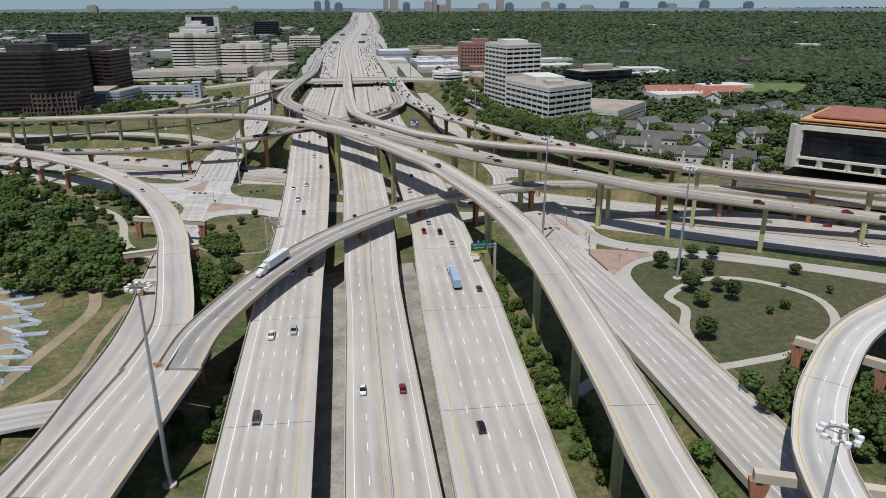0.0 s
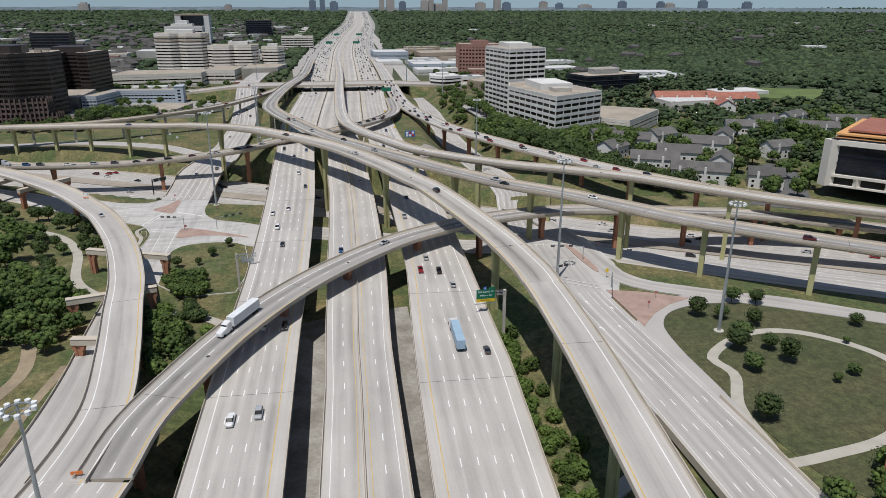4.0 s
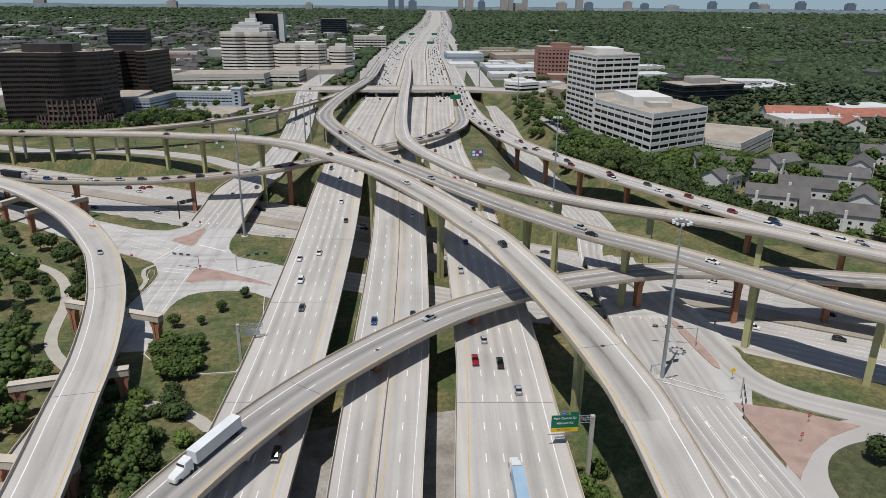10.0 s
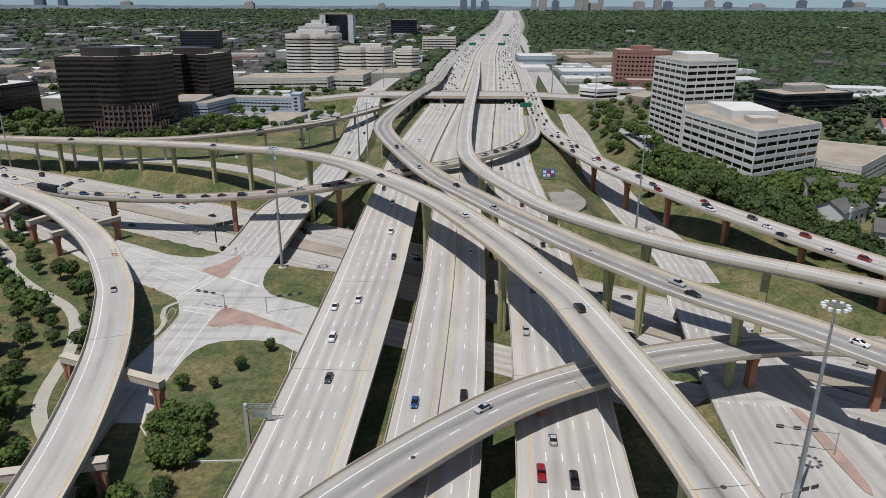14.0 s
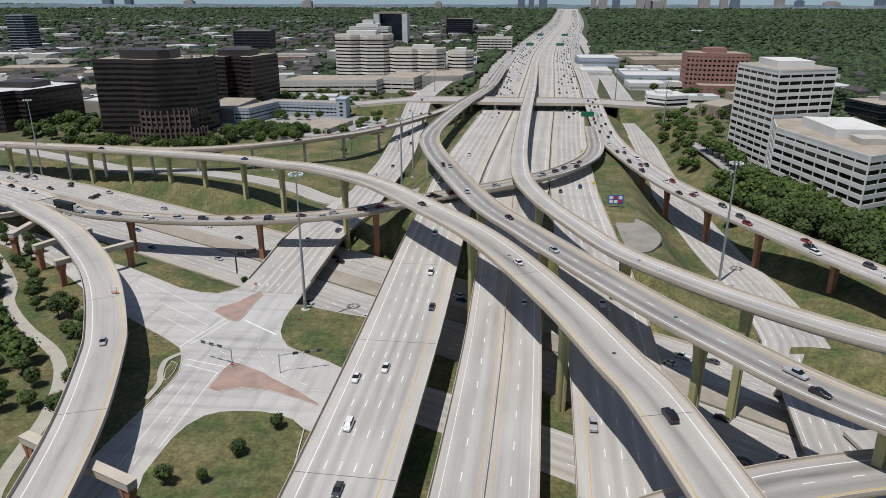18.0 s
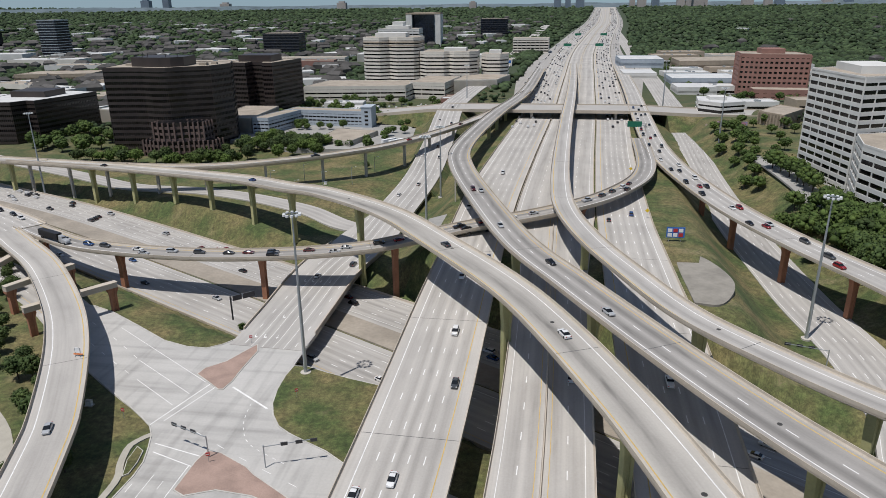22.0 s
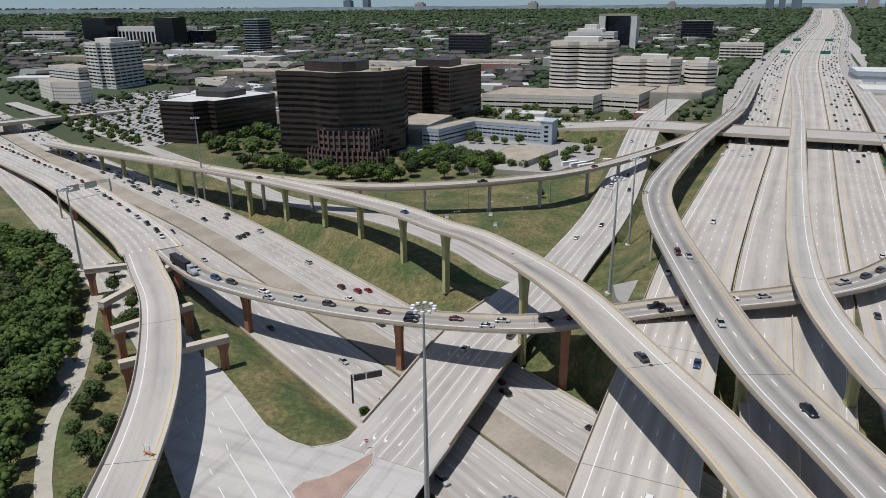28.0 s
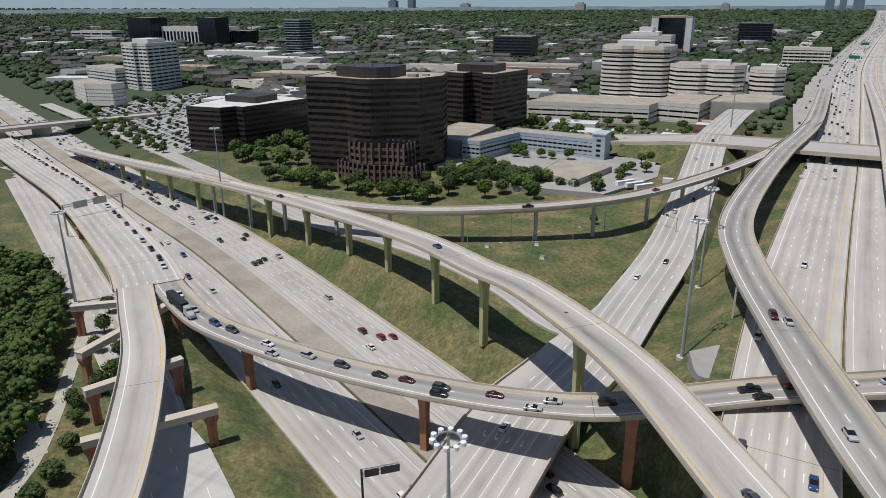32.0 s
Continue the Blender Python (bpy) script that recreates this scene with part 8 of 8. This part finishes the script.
for x, y in ((-150, 640), (-136, 660), (-118, 640), (-104, 655), (-176, 640), (-98, 690), (-128, 620)):
    gz = float(ground_z(x, y))
    e = empty("light_pole", (x, y, gz), "grey roadside light pole with a short arm", "street light", "roadside poles")
    prism("post", octa(0, 0, 0.16), -0.3, 11, STEELG, e)
    beam("arm", (0, 0, 10.8), (2.4, 0, 11.2), 0.12, STEELG, e)
    box("lamp_head", 2.2, -0.2, 11.1, 3.1, 0.2, 11.3, LAMPW, e)
for x, y in ((-140, 640), (-112, 636), (-120, 652), (-118, 413)):
    gz = float(ground_z(x, y))
    e = empty("utility_cabinet", (x, y, gz), "pale grey utility cabinet on a slab in grass", "cabinet", "utility cabinets")
    box("plinth", -1.2, -0.8, -0.3, 1.2, 0.8, 0.2, PIERGRY, e)
    box("cabinet_body", -0.9, -0.5, 0.2, 0.9, 0.5, 1.7, LAMPW, e)
    box("cabinet_lid", -0.98, -0.58, 1.7, 0.98, 0.58, 1.8, STEELG, e)
for x, y, z in ((64, 30, 8.5), (58, 560, 19), (60, 640, 19.5), (107.5, 285, 4.6)):
    e = empty("warning_sign", (x, y, z), "yellow diamond warning sign on a thin post", "road sign", "warning signs")
    box("post", -0.06, -0.06, -1.5, 0.06, 0.06, 3.2, STEELG, e)
    pyd("sign_plate", [(0, -0.1, 2.0), (1.0, -0.1, 3.0), (0, -0.1, 4.0), (-1.0, -0.1, 3.0), (0, -0.06, 2.0), (1.0, -0.06, 3.0), (0, -0.06, 4.0), (-1.0, -0.06, 3.0)], [(0, 1, 2, 3), (7, 6, 5, 4), (0, 4, 5, 1), (1, 5, 6, 2), (2, 6, 7, 3), (3, 7, 4, 0)], SIGNY, e)
for x, y, zb, m in ((-40, 1290, 26, SIGNB), (-64, 935, 18, SIGNB), (-52, 1370, 24, mat("sign_purple", (0.16, 0.06, 0.3), 0.5))):
    e = empty("pole_sign", (x, y, float(ground_z(x, y)) - 0.2), "coloured shop sign on a tall post", "shop sign")
    hh = zb - e.location.z
    box("post", -0.3, -0.3, 0, 0.3, 0.3, hh, STEELG, e)
    box("sign_box", -4.5, -0.5, hh, 4.5, 0.5, hh + 4, m, e)
# cars in the store car parks, joined
_rg = np.random.RandomState(71)
for nm in ("pale", "dark"):
    V, F = [], []
    for k in range(240):
        x, y = (_rg.uniform(165, 330), _rg.uniform(915, 1400)) if k % 3 else (_rg.uniform(-230, -70), _rg.uniform(890, 975))
        z = 16.6 if x > 0 else 9.0
        x, y = round(x / 2.8) * 2.8, round(y / 17) * 17 + (5 if k % 2 else 0)
        for (x0, x1, y0, y1, z0, z1) in ((-0.9, 0.9, -2.3, 2.3, 0.25, 0.95), (-0.75, 0.75, -1.2, 1.0, 0.95, 1.45)):
            vv, ff = boxv(x0, y0, z0, x1, y1, z1)
            b = len(V)
            V += [(a + x, e2 + y, q + z) for a, e2, q in vv]
            F += [tuple(i + b for i in q) for q in ff]
    tagged(pyd("parked_cars", V, F, bpy.data.materials["distant_car_" + nm]), nm + " cars in the roadside car parks", "cars", kind="stuff")
# trees among the stores
wood([(160, 910), (330, 960), (340, 1400), (180, 1420)], 70, 12, 3.2, 5.2, dark=True, seed=81, joined="dark green trees between car parks")
wood([(-250, 880), (-240, 965), (-70, 985), (-60, 905)], 26, 12, 3.0, 4.6, dark=True, seed=82, joined="dark green trees between car parks")
wood([(-470, 960), (-270, 970), (-270, 1110), (-470, 1080)], 50, 12, 3.5, 5.5, dark=True, seed=83, joined="dark green trees between car parks")

wood([(-126, 335), (-152, 378), (-178, 405), (-205, 436), (-240, 468), (-262, 440), (-232, 385), (-175, 325)], 55, 7.5, 3.6, 5.6, avoid=((PARKP, 5), (PARKQ, 6)), group="park wood", seed=91, joined="dense green park wood of broadleaf trees")
wood([(-112, 322), (-134, 372), (-160, 400), (-172, 428), (-200, 458), (-228, 486), (-222, 492), (-190, 466), (-150, 425), (-118, 372)], 26, 7, 2.6, 4.0, dark=True, avoid=((PARKP, 4.5), (PARKQ, 6), (R1, 9)), group="path trees", seed=92)
wood([(-236, 700), (-236, 760), (-180, 745), (-150, 745), (-140, 730), (-190, 712)], 14, 8, 4, 5.5, group="motel trees", seed=93)
wood([(-140, 860), (-70, 880), (-66, 900), (-140, 890)], 9, 9, 3.5, 5, seed=94, joined="dark green trees between car parks")
wood([(-250, 950), (-100, 975), (-100, 985), (-250, 970)], 12, 9, 3.5, 5.5, seed=95, joined="dark green trees between car parks")

wood([(-145, 316), (-132, 331), (-110, 327), (-95, 306), (-91, 278), (-94, 264), (-117, 269), (-130, 274)], 44, 5.5, 3.4, 5.0, avoid=((PARKP, 4),), seed=97, joined="dense green park wood of broadleaf trees")
wood([(104, 162), (125, 160), (150, 142), (140, 110), (106, 130)], 26, 5, 2.8, 4.4, seed=96, joined="dense creek-side broadleaf trees")
for x, y, z in ((-61.5, 179, 13.85),):
    e = empty("orange_barricade", (x, y, z), "orange work sign at the parting of two ramps", "barricade")
    box("orange_board", -1.2, -0.1, 0.5, 1.2, 0.1, 1.3, bpy.data.materials["safety_orange"], e)
    for xx in (-0.8, 0.8):
        box("upright", xx - 0.05, -0.05, 0.0, xx + 0.05, 0.05, 1.5, STEELG, e)
        box("leg", xx - 0.05, -0.6, 0.0, xx + 0.05, 0.6, 0.1, STEELG, e)

wood([(138, 612), (149, 592), (158, 520), (168, 508), (214, 538), (224, 528), (174, 494), (152, 506), (134, 590)], 26, 7.0, 5.4, 7.4, dark=True, seed=98, joined="dark green trees along an office front")

wood([(-253.3, 481.2), (-241.1, 486.2), (-215.1, 475.0), (-194.9, 455.5), (-186.7, 439.4), (-165.3, 419.3), (-148.8, 405.3), (-138.0, 390.6), (-140.2, 389.7)], 40, 6.5, 4.0, 6.0, avoid=((PARKP, 5.5),), seed=99, joined="dense green park wood of broadleaf trees")

# tree rows at the foot of the offices and round the motel forecourt
_rg = random.Random(17)
_row = []
for (ax, ay), (bx, by), n, off in (((152, 592), (165.4, 518.3), 11, -7.5), ((152, 676), (159, 622), 6, -7), ((166, 516), (214, 545), 8, 7.5), ((146, 606), (158, 520), 8, -15)):
    L = math.hypot(bx - ax, by - ay)
    nx, ny = -(by - ay) / L, (bx - ax) / L
    sg = -1 if off > 0 else 1
    for k in range(n):
        t = (k + 0.5) / n
        o = abs(off)
        px, py = (nx, ny) if nx < 0 and off < 0 else (-nx, -ny)
        _row.append((ax + (bx - ax) * t + px * o * _rg.uniform(0.9, 1.2), ay + (by - ay) * t + py * o * _rg.uniform(0.9, 1.2), _rg.uniform(5.4, 7.2), True))
grove("grove", "row of dark green trees along an office front", _row)
wood([(-230, 772), (-172, 745), (-118, 750), (-98, 800), (-104, 862), (-112, 862), (-116, 806), (-128, 756), (-165, 766), (-196, 790), (-200, 830), (-150, 828), (-150, 815), (-190, 812)], 30, 6, 3.2, 4.8, dark=True, seed=101, joined="dark green trees round a motel forecourt")

# further traffic on the sunken highway beyond the ramps, joined
_rg = np.random.RandomState(121)
for nm in ("pale", "dark"):
    V, F = [], []
    for sg in (-1, 1):
        pa, h = LOWP[sg], (13 if sg < 0 else 11.5)
        rr = sides(pa)
        for k in range(55):
            x = _rg.uniform(-760, -300)
            i = int(np.argmin(abs(pa[:, 0] - x)))
            d = pa[min(i + 1, len(pa) - 1)] - pa[max(i - 1, 0)]
            d = d / np.linalg.norm(d)
            lat = -h + 3 + (2 * h - 6) * (_rg.randint(5) + 0.5) / 5
            t = _rg.uniform(-5, 5)
            c = pa[i] + rr[i] * lat + d * t
            for (x0, x1, y0, y1, z0, z1) in ((-2.3, 2.3, -0.9, 0.9, 0.25, 0.95), (-1.2, 1.0, -0.75, 0.75, 0.95, 1.45)):
                vv, ff = boxv(x0, y0, z0, x1, y1, z1)
                b = len(V)
                V += [(c[0] + a * d[0] - e2 * d[1], c[1] + a * d[1] + e2 * d[0], c[2] + q + 0.03) for a, e2, q in vv]
                F += [tuple(j + b for j in q) for q in ff]
    tagged(pyd("distant_traffic", V, F, bpy.data.materials["distant_car_" + nm]), nm + " cars on the sunken highway", "cars", kind="stuff")
wood([(150, 600), (160, 572), (168, 550), (176, 540), (168, 512), (156, 520), (148, 560), (141, 596)], 15, 7.0, 5.4, 7.2, dark=True, seed=101, joined="row of dark green trees along an office front")
# thick park trees beside the path
wood([(-325, 541), (-297, 535), (-262, 512), (-231, 495), (-214, 477), (-198, 457), (-181, 442), (-167, 425), (-182, 424), (-202, 440), (-224, 460), (-256, 484), (-290, 506), (-330, 525)], 46, 6.2, 4.2, 6.4, dark=True, avoid=((PARKP, 5.0),), seed=103, joined="dense dark park trees beside a footpath")
wood([(134, 640), (143, 690), (152, 735), (150, 790), (138, 800), (130, 740), (127, 660)], 16, 10, 3.6, 5.2, dark=True, seed=102, joined="scattered dark green trees beside a frontage road")
# dark thicket along the creek under the western ramp
wood([(-71, 280), (-62, 281), (-51, 259), (-50, 242), (-58, 236), (-68, 253)], 24, 5, 2.8, 4.2, dark=True, seed=105, joined="dark creek-side thicket under a ramp")
